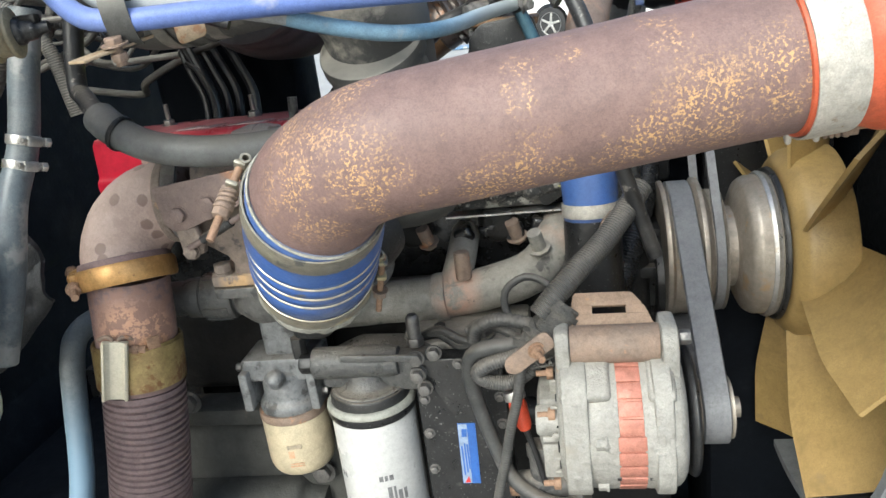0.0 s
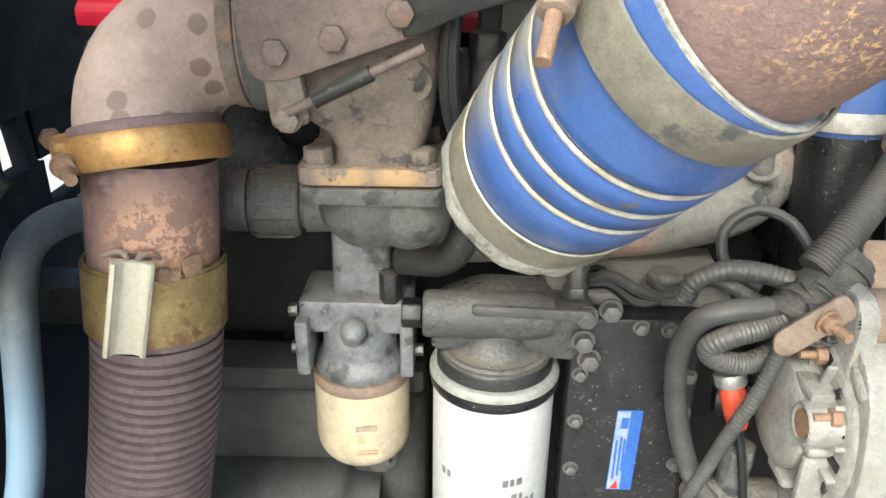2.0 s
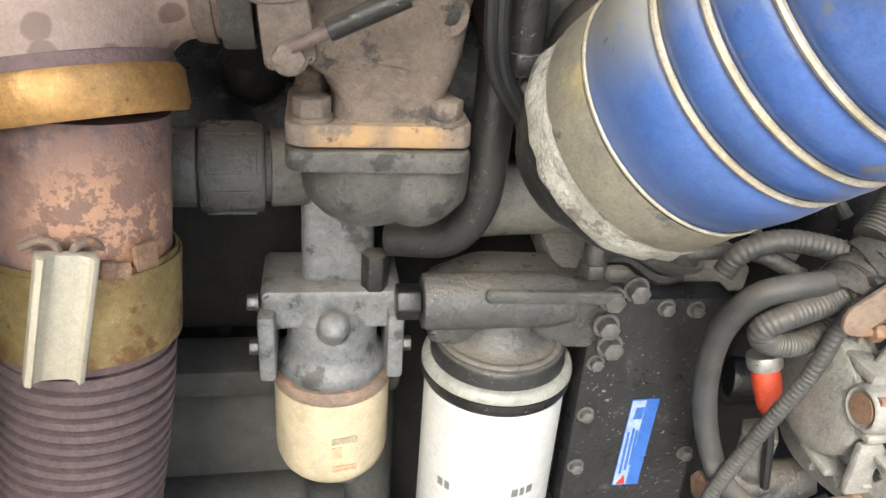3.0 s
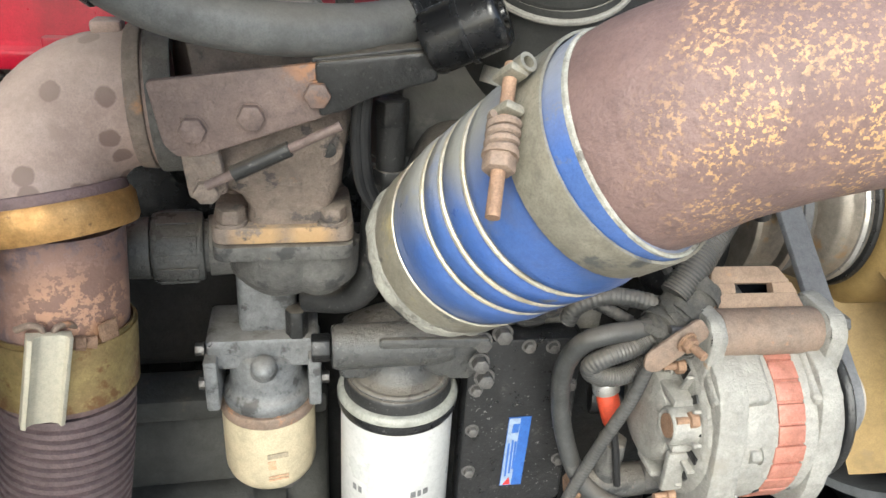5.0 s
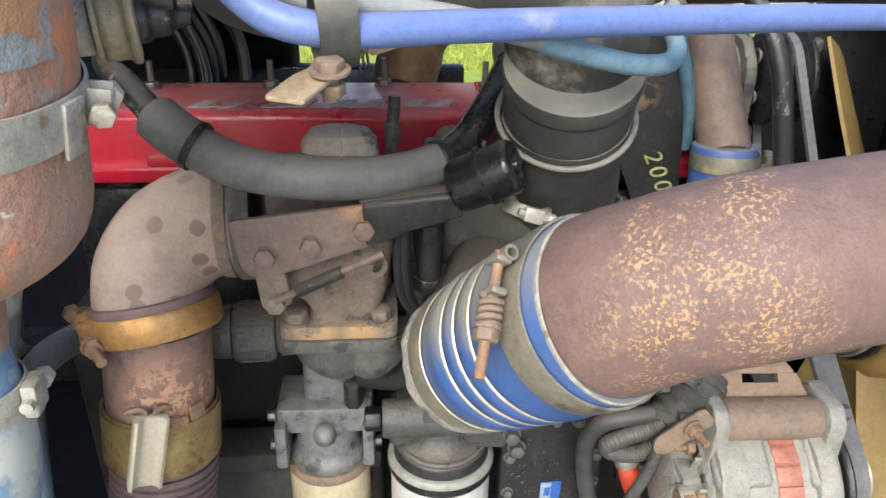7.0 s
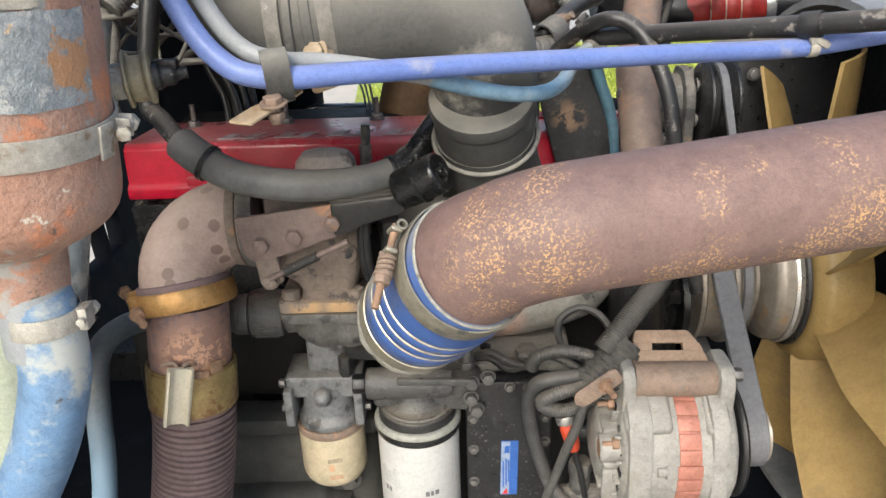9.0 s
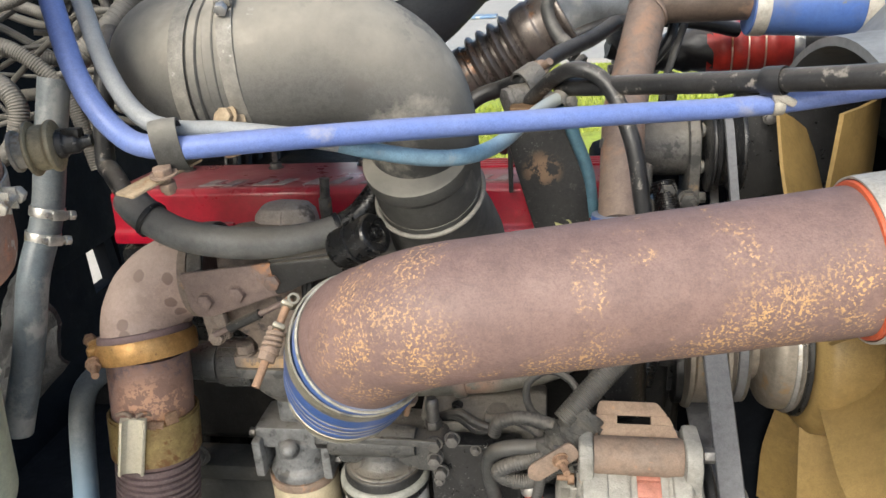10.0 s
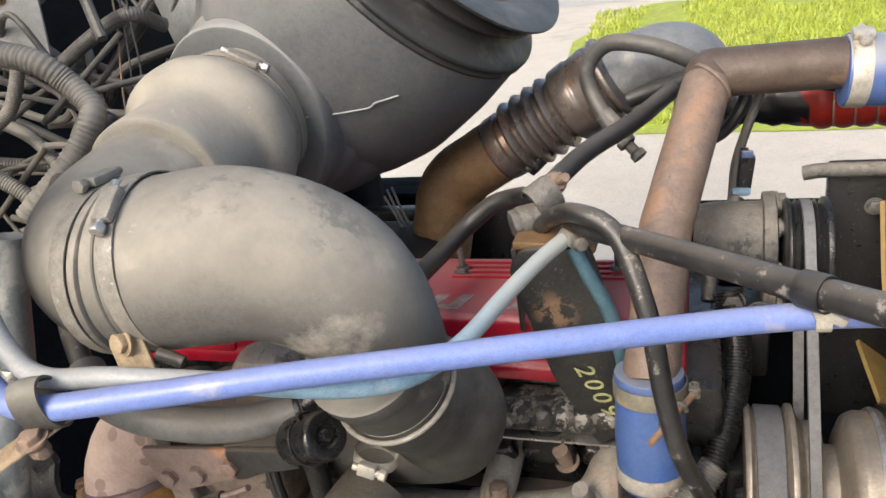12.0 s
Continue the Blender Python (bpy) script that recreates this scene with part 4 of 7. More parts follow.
part("lug", box(lug + V(-0.006, 0.022, 0), (0.012, 0.020, 0.024), Matrix.Rotation(-0.45, 4, "Z"), 0.004), "brass", vb)
vba = V(0.55, -0.80, -0.10).normalized()
part("bolt", join(lathe(rounded([(-0.05, 0.0045), (0.042, 0.0045)], 0.001), lug, vba, 12), hexa(lug + vba * 0.014, vba, 0.0085, 0.010, 0.0095), hexa(lug - vba * 0.038, -vba, 0.0085, 0.008)), "rustbolt", vb, "rusty clamp bolt with nut")
dn = thing("exhaust_pipe", (-0.57, 0.80, 1.2), "rust-mottled steel exhaust pipe leading down to a flexible section", "exhaust pipe")
p_top, p_mid, p_low = c0 + E_AX * 0.005, c0 + E_AX * 0.15, c0 + E_AX * 0.52
part("pipe", rough_up(tube([p_top.lerp(p_mid, k / 20) for k in range(21)], 0.0500, 44), 0.0006, 50), "exhaust_lower", dn)
path = [p_mid.lerp(p_low, k / 260) + V(-0.055, 0.03, 0) * (k / 260) ** 1.4 for k in range(261)]
part("flex_section", tube(path, 0.0505, 40, rf=lambda t: 1.0 + 0.035 * (1 if (t * 43) % 1 < 0.72 else -1) + 0.05 * t), "flex", dn, "dark brown interlocked flexible pipe")
bc = thing("band_clamp", c0 + E_AX * 0.125, "tarnished wide band clamp with a pale flat bar", "hose clamp", "hose clamps")
cb = c0 + E_AX * 0.122
part("band", band(cb - E_AX * 0.008, E_AX, 0.0520, 0.058, 0.002, 48), "bandmetal", bc)
part("overlap", lathe([(-0.027, 0.0545), (-0.027, 0.0556), (0.027, 0.0556), (0.027, 0.0545)], cb - E_AX * 0.007, E_AX, 48, True), "bandmetal", bc)
along = V(-0.0165, -0.006, -0.0755).normalized()
sidev = V(0.0235, 0.010, -0.006)
sidev = (sidev - along * sidev.dot(along)).normalized()
front = sidev.cross(along)
front = front if front.y < 0 else -front
mb = basis(cb, sidev, -along).to_3x3().to_4x4()
pb = V(-0.5595, 0.7440, 1.2140)
chan = [(-0.0150, 0.0), (-0.0150, 0.011), (-0.0118, 0.013), (-0.0105, 0.0085), (-0.0060, 0.006), (0.0060, 0.006), (0.0105, 0.0085), (0.0118, 0.013), (0.0150, 0.011), (0.0150, 0.0)]
bar_at = pb + along * (-0.038 if sidev.cross(front).dot(along) > 0 else 0.038) - front * 0.004
part("bar", prism(chan, 0.076, Matrix.Translation(bar_at) @ basis((0, 0, 0), sidev, front).to_3x3().to_4x4(), 0.0006), "cream", bc, "pale cream channel-section clamp bar")
for k in (-1, 1):
    part("rolled_end", tube(spline([pb - along * 0.034 + sidev * (0.003 * k) - front * 0.004, pb - along * 0.041 + sidev * (0.005 * k) - front * 0.004, pb - along * 0.042 + sidev * (0.012 * k) - front * 0.007, pb - along * 0.036 + sidev * (0.020 * k) - front * 0.012], 0.003), 0.0026, 10), "rustear", bc)
for h in (-0.024, 0.020):
    part("bolt", join(lathe(rounded([(-0.006, 0.0055), (0.034, 0.0055)], 0.001), pb + along * h - front * 0.008, sidev, 12), hexa(pb + along * h - front * 0.008 + sidev * 0.018, sidev, 0.0078, 0.008)), "rustbolt", bc)
part("drip", rough_up(box(cb - E_AX * 0.038 + V(0.042, -0.032, 0), (0.016, 0.004, 0.026), Matrix.Rotation(0.9, 4, "Z"), 0.0015), 0.001, 60), "rustbolt", bc, "oily brown crust above the band")

# ---- turbocharger ----
tb = thing("turbocharger", (-0.40, 0.85, 1.30), "dusty brown cast-iron turbocharger with bolted flange", "turbocharger")
part("turbine_housing", rough_up(lathe(rounded([(0, 0.04), (0, 0.050), (0.02, 0.054), (0.075, 0.054), (0.10, 0.050), (0.115, 0.045)], 0.006), V(-0.448, 0.875, 1.398), (1, 0, 0), 40), 0.002, 30), "cast", tb)
part("outlet_ring", lathe(rounded([(-0.02, 0.046), (-0.02, 0.052), (0.02, 0.054), (0.02, 0.046)], 0.003), V(-0.440, 0.868, 1.396), (1, 0.3, 0), 40), "cast", tb)
def squarish(x0, x1, y0, y1, z, k=36, e=0.42):
    """A ring of points on a rounded oblong at height z."""
    ring = []
    for j in range(k):
        a = 2 * math.pi * j / k
        c, s = math.cos(a), math.sin(a)
        ring.append(V((x0 + x1) / 2 + (x1 - x0) / 2 * math.copysign(abs(c) ** e, c), (y0 + y1) / 2 + (y1 - y0) / 2 * math.copysign(abs(s) ** e, s), z))
    return ring


body = rings_to_bm([squarish(*q) for q in ((-0.416, -0.346, 0.808, 0.884, 1.298), (-0.413, -0.347, 0.808, 0.884, 1.318), (-0.420, -0.343, 0.804, 0.888, 1.330), (-0.442, -0.338, 0.799, 0.89, 1.346), (-0.450, -0.335, 0.796, 0.89, 1.368), (-0.452, -0.332, 0.796, 0.89, 1.392), (-0.448, -0.332, 0.80, 0.89, 1.412))])
part("neck", rough_up(body, 0.0022, 45), "cast", tb)
part("rib", box((-0.395, 0.803, 1.345), (0.05, 0.008, 0.006), Matrix.Rotation(0.1, 4, "Y"), 0.002), "cast", tb)
part("ear", lathe(rounded([(-0.006, 0.013), (0.006, 0.013)], 0.002), V(-0.352, 0.806, 1.371), (0, 1, 0), 18), "cast", tb)
# solid black disc painted in for the shade inside the ear's hole
part("ear_hole_shade", lathe([(-0.0065, 0.006), (0.002, 0.006)], V(-0.350, 0.805, 1.371), (0, 1, 0), 14), "black", tb)
for z, h, mm in ((1.292, 0.014, "flangeiron"), (1.276, 0.013, "castgrey")):
    part("flange", rough_up(prism(arc_poly([(-0.056, -0.045), (0.056, -0.045), (0.056, 0.045), (-0.056, 0.045)], 0.012), h, Matrix.Translation((-0.386, 0.846, z)), 0.002), 0.0006, 60), mm, tb)
for x in (-0.426, -0.347):
    part("bolt", hexa((x, 0.812, 1.306), (0, 0, 1), 0.0115, 0.014, 0.0125), "cast", tb)
    part("bolt", hexa((x, 0.882, 1.306), (0, 0, 1), 0.0115, 0.014, 0.0125), "cast", tb)
part("foot", rough_up(join(lathe(rounded([(0, 0.046), (-0.03, 0.044), (-0.045, 0.03)], 0.008), V(-0.39, 0.85, 1.277), (0, 0, 1), 28), lathe(rounded([(0, 0.034), (-0.032, 0.034), (-0.045, 0.02)], 0.008), V(-0.358, 0.84, 1.277), (0, 0, 1), 24)), 0.002, 40), "castgrey", tb)
part("center_casting", rough_up(box((-0.2805, 0.862, 1.372), (0.0395, 0.020, 0.15), Matrix.Rotation(-0.01, 4, "Y"), 0.003), 0.0006, 40), "slabgrey", tb)
part("dome", rough_up(rings_to_bm([squarish(-0.383 - a, -0.383 + a, 0.898 - b, 0.898 + b, z, 32, 0.6) for a, b, z in ((0.038, 0.03, 1.385), (0.038, 0.03, 1.446), (0.036, 0.028, 1.458), (0.029, 0.022, 1.467), (0.014, 0.012, 1.471), (0.001, 0.001, 1.4712))]), 0.0008, 40), "castpale", tb, "pale dusty humped casting")
part("dome_seam", tube(spline([(-0.381, 0.8675, 1.40), (-0.381, 0.8675, 1.446), (-0.381, 0.872, 1.460), (-0.381, 0.882, 1.4695), (-0.381, 0.896, 1.4718)], 0.004), 0.0014, 8), "castpale", tb)
part("compressor_cover", rough_up(lathe(rounded([(0, 0.045), (0, 0.056), (0.035, 0.060), (0.06, 0.052), (0.075, 0.045)], 0.01), V(-0.305, 0.895, 1.385), (1, 0, 0), 44), 0.001, 40), "castgrey", tb)

sc_u, sc_n = V(1, 0.15, 0).normalized(), V(0.1, -0.8, 0.45).normalized()
sc_w = sc_n.cross(sc_u)
part("scroll", rough_up(tube([V(-0.257, 0.815, 1.310) + (sc_u * math.cos(q) + sc_w * math.sin(q)) * 0.030 for q in [math.radians(-60 + 12 * k) for k in range(27)]], 0.017, 20), 0.001, 40), "castgrey", tb, "grey compressor scroll")
br = thing("actuator_bracket", (-0.38, 0.775, 1.42), "rusty flat wastegate bracket with three bolts", "bracket")
o, u, w = V(-0.468, 0.778, 1.397), V(1, -0.04, 0.07), V(-0.07, 0, 1)
mo = basis(o, u, w)
part("plate", prism(arc_poly([(0.004, -0.012), (0.012, -0.022), (0.030, -0.022), (0.128, 0.005), (0.128, 0.040), (0.0, 0.032)], 0.004), 0.006, mo, 0.0015), "bracket", br)
part("arm", prism(arc_poly([(0.112, 0.002), (0.128, 0.005), (0.150, 0.014), (0.196, 0.024), (0.192, 0.044), (0.112, 0.040)], 0.004), 0.009, mo @ Matrix.Translation((0, 0, -0.001)), 0.002), "blackdust", br, "black painted arm")
part("arm_lip", box(mo @ V(0.152, 0.0425, -0.006), (0.084, 0.004, 0.018), basis(o, V(1, -0.02, 0.13), V(-0.13, 0, 1)).to_3x3().to_4x4(), 0.0015), "blackdust", br)
for x, y in ((0.026, -0.002), (0.066, 0.005), (0.112, 0.018)):
    part("bolt", hexa(mo @ V(x, y, 0.006), (0, -1, 0), 0.0095, 0.007, 0.010), "bracket", br)
ac = thing("wastegate_actuator", (-0.25, 0.767, 1.466), "black wastegate actuator canister with a crimped band", "actuator")
a_ax = V(0.83, -0.30, 0.46).normalized()
ao = V(-0.281, 0.776, 1.456)
part("canister", lathe(rounded([(0, 0.006), (0, 0.0215), (0.004, 0.0228), (0.052, 0.0228), (0.056, 0.0205), (0.056, 0.011), (0.053, 0.010), (0.053, 0.002)], 0.0016), ao, a_ax, 40), "gloss", ac)
part("vent_cap", lathe(rounded([(0.052, 0.006), (0.058, 0.0055), (0.058, 0.001)], 0.001), ao, a_ax, 16), "gloss", ac)
part("clip_tab", box(ao + a_ax * 0.029 + V(-0.004, -0.004, 0.026), (0.004, 0.006, 0.010), None, 0.001), "gloss", ac)
part("crimp_band", band(ao + a_ax * 0.029, a_ax, 0.0226, 0.004, 0.0024), "gloss", ac)
for k in (-1, 1):
    part("stud", join(hexa(ao + V(0.0, 0, 0.018 * k), -a_ax, 0.006, 0.006), lathe([(0, 0.003), (0.012, 0.003)], ao + V(0, 0, 0.018 * k), -a_ax, 10)), "greybolt", ac)
rod = thing("actuator_rod", (-0.40, 0.768, 1.37), "thin rusty wastegate rod with a crank lever", "rod")
r0, r1 = V(-0.436, 0.765, 1.357), V(-0.342, 0.763, 1.402)
part("rod", tube([r0.lerp(r1, k / 6) for k in range(7)], 0.0034, 12), "bracket", rod)
part("sleeve", tube([r0.lerp(r1, 0.2), r0.lerp(r1, 0.62)], 0.0058, 12), "blackdust", rod)
part("lever", prism(arc_poly([(-0.012, -0.014), (0.016, -0.012), (0.014, 0.034), (-0.012, 0.034)], 0.006), 0.012, basis((-0.439, 0.785, 1.357), (1, 0, 0.1), (-0.1, 0, 1)), 0.003), "cast", rod)
part("pivot", hexa((-0.437, 0.772, 1.351), (0, -1, 0), 0.009, 0.008, 0.010), "cast", rod)

cpl = thing("oil_drain_coupling", (-0.48, 0.90, 1.242), "dark grey ribbed coupling between two steel pipe ends", "coupling")
CX, CO = V(1, 0.10, -0.03).normalized(), V(-0.505, 0.898, 1.2425)
part("pipe", lathe(rounded([(-0.09, 0.0245), (0.14, 0.0245)], 0.002), CO, CX, 32), "greasy", cpl)
part("stepped_collar", lathe(rounded([(-0.022, 0.024), (-0.022, 0.0280), (-0.002, 0.0285), (-0.002, 0.024)], 0.002), CO, CX, 32), "greasy", cpl)
part("sleeve", lathe(rounded([(-0.001, 0.024), (-0.001, 0.0315), (0.006, 0.0325), (0.038, 0.0325), (0.044, 0.0315), (0.044, 0.024)], 0.003), CO, CX, 36), "greasy", cpl, "dark painted union nut")
for k in range(7):
    q = Matrix.Rotation(math.radians(51.4 * k + 12), 3, CX) @ V(0, 0, 1)
    part("flat", box(CO + CX * 0.022 + q * 0.0322, (0.034, 0.017, 0.002), basis(CO, CX, CX.cross(q) * -1).to_3x3().to_4x4(), 0.0008), "greasy", cpl)
part("end_collar", lathe(rounded([(0.048, 0.023), (0.048, 0.0285), (0.075, 0.0275), (0.078, 0.023)], 0.002), CO, CX, 32), "castgrey", cpl)

mn = thing("exhaust_manifold", (-0.12, 0.95, 1.23), "dusty grey cast exhaust manifold with rusty flanges", "manifold")
mp = spline([(-0.36, 0.93, 1.20), (-0.27, 0.945, 1.198), (-0.197, 0.95, 1.199), (-0.119, 0.95, 1.209), (-0.06, 0.948, 1.228), (-0.030, 0.955, 1.252), (-0.018, 0.985, 1.268), (-0.015, 1.03, 1.275)], 0.006)
part("runner", rough_up(tube(mp, 0.030, 28), 0.001, 40), "manifold", mn)
part("collar", lathe(rounded([(-0.008, 0.028), (-0.008, 0.034), (0.01, 0.034), (0.01, 0.028)], 0.003), V(-0.185, 0.95, 1.2), (1, 0, 0.08), 30), "manifold", mn)
part("runner", tube(spline([(-0.165, 0.95, 1.215), (-0.155, 0.965, 1.245), (-0.15, 1.02, 1.27)], 0.006), 0.021, 20), "manifold", mn)
part("plug", join(lathe(rounded([(0, 0.011), (0.034, 0.011)], 0.002), V(-0.148, 0.935, 1.232), (0, 0, 1), 16), hexa((-0.148, 0.935, 1.262), (0, 0, 1), 0.011, 0.008)), "rustear", mn, "rusty threaded plug")
for p in ((-0.043, 0.925, 1.272), (-0.075, 0.985, 1.27), (-0.20, 0.985, 1.27)):
    part("bolt", join(lathe(rounded([(0, 0.0095), (0.026, 0.0095)], 0.003), V(*p), (-0.2, -0.35, 0.9), 16), hexa(V(*p), (0.2, 0.35, -0.9), 0.012, 0.008, 0.015)), "rustear" if p[0] < -0.05 else "manifold", mn)

# ---- filters ----
ws = thing("fuel_water_separator", (-0.412, 0.90, 1.06), "cream spin-on filter under a grey cast bracket head", "filter")
wc = V(-0.412, 0.90, 1.066)
part("can", lathe(rounded([(0, 0.042), (0, 0.0478), (-0.078, 0.0478), (-0.092, 0.042), (-0.096, 0.025), (-0.097, 0.001)], 0.006), wc, (0, 0, 1), 44), "filtcream", ws, "cream enamelled filter can")
part("rust_rim", lathe([(0.006, 0.042), (0.006, 0.0475), (0.003, 0.0488), (-0.004, 0.0488), (-0.006, 0.048), (-0.006, 0.042)], wc, (0, 0, 1), 44, True), "rustear", ws)
part("bowl", lathe(rounded([(0.006, 0.044), (0.016, 0.046), (0.024, 0.037), (0.062, 0.035), (0.07, 0.02), (0.075, 0.001)], 0.005), wc, (0, 0, 1), 40), "bowl", ws)
part("head", prism(arc_poly([(-0.054, 0.0), (0.052, 0.0), (0.052, 0.034), (-0.054, 0.034)], 0.006), 0.07, basis((-0.412, 0.945, 1.118), (1, 0, 0), (0, 0, 1)), 0.004), "bowl", ws)
for x in (-0.050, 0.048):
    part("ear", box((-0.412 + x, 0.893, 1.108), (0.013, 0.062, 0.058), None, 0.003), "bowl", ws)
    for z in (1.097, 1.138):
        part("bolt", hexa((-0.412 + x * 1.12, 0.885, z), (1 if x > 0 else -1, 0, 0), 0.0065, 0.009, 0.007), "greybolt", ws)
part("nub", lathe(rounded([(0, 0.013), (0.014, 0.012), (0.018, 0.006)], 0.003), V(-0.412, 0.862, 1.126), (0, -0.6, 0.8), 18), "bowl", ws)
part("drain_nut", hexa((-0.38, 0.885, 1.15), (0, 0, 1), 0.011, 0.03), "blackdust", ws)
part("neck", rough_up(box((-0.408, 0.915, 1.185), (0.055, 0.05, 0.075), None, 0.008, 3), 0.0012, 60), "bowl", ws)
for z, w, h, mm in ((1.023, 0.021, 0.006, "printfaint"), (1.008, 0.008, 0.011, "printfaintorange"), (0.998, 0.020, 0.002, "printfaintorange"), (0.994, 0.020, 0.002, "printfaintorange")):
    part("print", prism([(-w / 2, 0), (w / 2, 0), (w / 2, h), (-w / 2, h)], 0.0006, basis((-0.403 - (0.006 if w < 0.01 else 0.0), 0.8523, z), (1, 0.16, 0), (0, 0, 1)), 0), mm, ws)

ff = thing("fuel_filter", (-0.282, 0.862, 0.85), "tall white spin-on fuel filter with a grey clamp ring", "filter")
fc = V(-0.282, 0.862, 1.083)
part("can", lathe(rounded([(0.006, 0.05), (0.006, 0.0570), (-0.218, 0.0570), (-0.233, 0.05), (-0.238, 0.001)], 0.006), fc, (0, 0, 1), 56), "filtwhite", ff, "white enamelled filter can")
part("clamp_ring", lathe(rounded([(0.0205, 0.050), (0.020, 0.0575), (0.017, 0.0600), (0.0115, 0.0610), (0.009, 0.056)], 0.002), fc, (0, 0, 1), 56), "ringgrey", ff)
part("seal", lathe([(0.000, 0.056), (0.000, 0.0585), (0.003, 0.0600), (0.007, 0.0606), (0.0105, 0.0604), (0.0105, 0.056)], fc, (0, 0, 1), 56, True), "black", ff)
part("head", lathe(rounded([(0.010, 0.050), (0.012, 0.0545), (0.031, 0.0530), (0.034, 0.0510), (0.035, 0.001)], 0.002), fc, (0, 0, 1), 56), "blackdust", ff)
part("dish", lathe(rounded([(0.034, 0.0500), (0.036, 0.0505), (0.038, 0.047), (0.0365, 0.044), (0.040, 0.036), (0.050, 0.028), (0.060, 0.026)], 0.002), fc, (0, 0, 1), 48), "greasy", ff, "dusty grey dished top")
FF = lambda a, r=0.0572: V(fc.x + math.sin(a) * r, fc.y - math.cos(a) * r, 0)


def on_can(a0, a1, z0, z1, r=0.0574):
    """A thin curved patch of print on the white can, between two angles and heights."""
    bm = bmesh.new()
    k = 8
    lo = [bm.verts.new((*FF(a0 + (a1 - a0) * i / k, r).to_2d(), z0)) for i in range(k + 1)]
    hi = [bm.verts.new((*FF(a0 + (a1 - a0) * i / k, r).to_2d(), z1)) for i in range(k + 1)]
    for i in range(k):
        bm.faces.new((lo[i], lo[i + 1], hi[i + 1], hi[i]))
    return bm


for a0, a1, z0, z1, mm in ((0.36, 0.74, 0.933, 0.96, "printred"), (0.32, 0.42, 0.965, 0.990, "printdark"), (0.46, 0.52, 0.965, 0.99, "printdark"), (0.56, 0.66, 0.965, 0.982, "printdark"), (0.70, 0.78, 0.965, 0.982, "printdark"),
                           (0.16, 0.26, 1.0, 1.008, "printdark"), (0.29, 0.36, 1.0, 1.008, "printdark"), (0.40, 0.50, 1.0, 1.008, "printdark"), (-0.95, -0.86, 0.998, 1.006, "printdark"), (-0.82, -0.74, 0.998, 1.006, "printdark"),
                           (-0.45, -0.25, 0.955, 0.958, "printdark"), (-0.45, -0.42, 0.94, 0.956, "printdark"), (-0.28, -0.25, 0.94, 0.956, "printdark"), (-0.45, -0.25, 0.937, 0.94, "printdark"), (-0.5, -0.2, 0.915, 0.918, "printdark")):
    part("print", on_can(a0, a1, z0, z1), mm, ff)
hd = thing("fuel_filter_header", (-0.28, 0.87, 1.15), "greasy black filter header casting with a tubular arm", "filter head")
part("arm", lathe(rounded([(0, 0.012), (0, 0.0205), (0.005, 0.0215), (0.10, 0.0215), (0.115, 0.018)], 0.003), V(-0.348, 0.850, 1.157), (1, 0, 0.0), 28), "greasy", hd)
part("stub", hexa((-0.349, 0.850, 1.157), (-1, 0, 0), 0.014, 0.018), "black", hd)
part("saddle", rough_up(prism(arc_poly([(-0.068, -0.02), (0.07, -0.03), (0.085, 0.0), (0.08, 0.022), (-0.02, 0.026), (-0.06, 0.01)], 0.01), 0.07, basis((-0.275, 0.915, 1.142), (1, 0, 0), (0, 0, 1)), 0.005), 0.001, 50), "greasy", hd)
part("raised_web", prism(arc_poly([(-0.03, 0.0), (0.075, -0.004), (0.075, 0.006), (-0.03, 0.010)], 0.004), 0.006, basis((-0.275, 0.832, 1.168), (1, 0, 0), (0, 0, 1)), 0.002), "greasy", hd)
for p in ((-0.206, 0.838, 1.165), (-0.207, 0.836, 1.142), (-0.184, 0.845, 1.168), (-0.20, 0.838, 1.122)):
    part("bolt", hexa(p, (0, -1, 0), 0.0085, 0.012, 0.0105), "greybolt", hd)
part("fitting", join(hexa((-0.212, 0.868, 1.168), (0, 0, 1), 0.012, 0.012), lathe(rounded([(0, 0.009), (0.03, 0.009), (0.034, 0.006)], 0.002), V(-0.212, 0.868, 1.178), (0, 0, 1), 16)), "greybolt", hd)
for s in (0, 1):
    part("fuel_line", tube(spline([(-0.205, 0.885, 1.172), (-0.18, 0.88, 1.182 - 0.006 * s), (-0.155, 0.872, 1.172 - 0.01 * s), (-0.135, 0.87, 1.166)], 0.005), 0.0065, 10), "blackdust", hd)

pl = thing("cooler_plate", (-0.155, 0.86, 1.0), "black fuel cooling plate with rim bolts and a blue sticker", "plate")
part("plate", prism(arc_poly([(-0.06, -0.22), (0.058, -0.22), (0.058, 0.0), (-0.06, 0.0)], 0.006), 0.03, basis((-0.155, 0.875, 1.158), (1, 0, 0), (0, 0, 1)), 0.004), "black", pl)
for p in ((-0.205, 1.100), (-0.205, 1.048), (-0.205, 0.992), (-0.106, 1.10), (-0.106, 1.06), (-0.106, 1.0), (-0.13, 1.148), (-0.155, 1.150)):
    part("bolt", hexa((p[0], 0.846, p[1]), (0, -1, 0), 0.0056, 0.007, 0.0075), "greybolt", pl)
st = part("sticker", prism([(0, 0), (0.024, 0), (0.022, -0.094), (-0.002, -0.094)], 0.0008, basis((-0.1665, 0.8445, 1.062), (1, 0, 0), (0, 0, 1)), 0), "label", pl, "blue and pale sticker with small print")
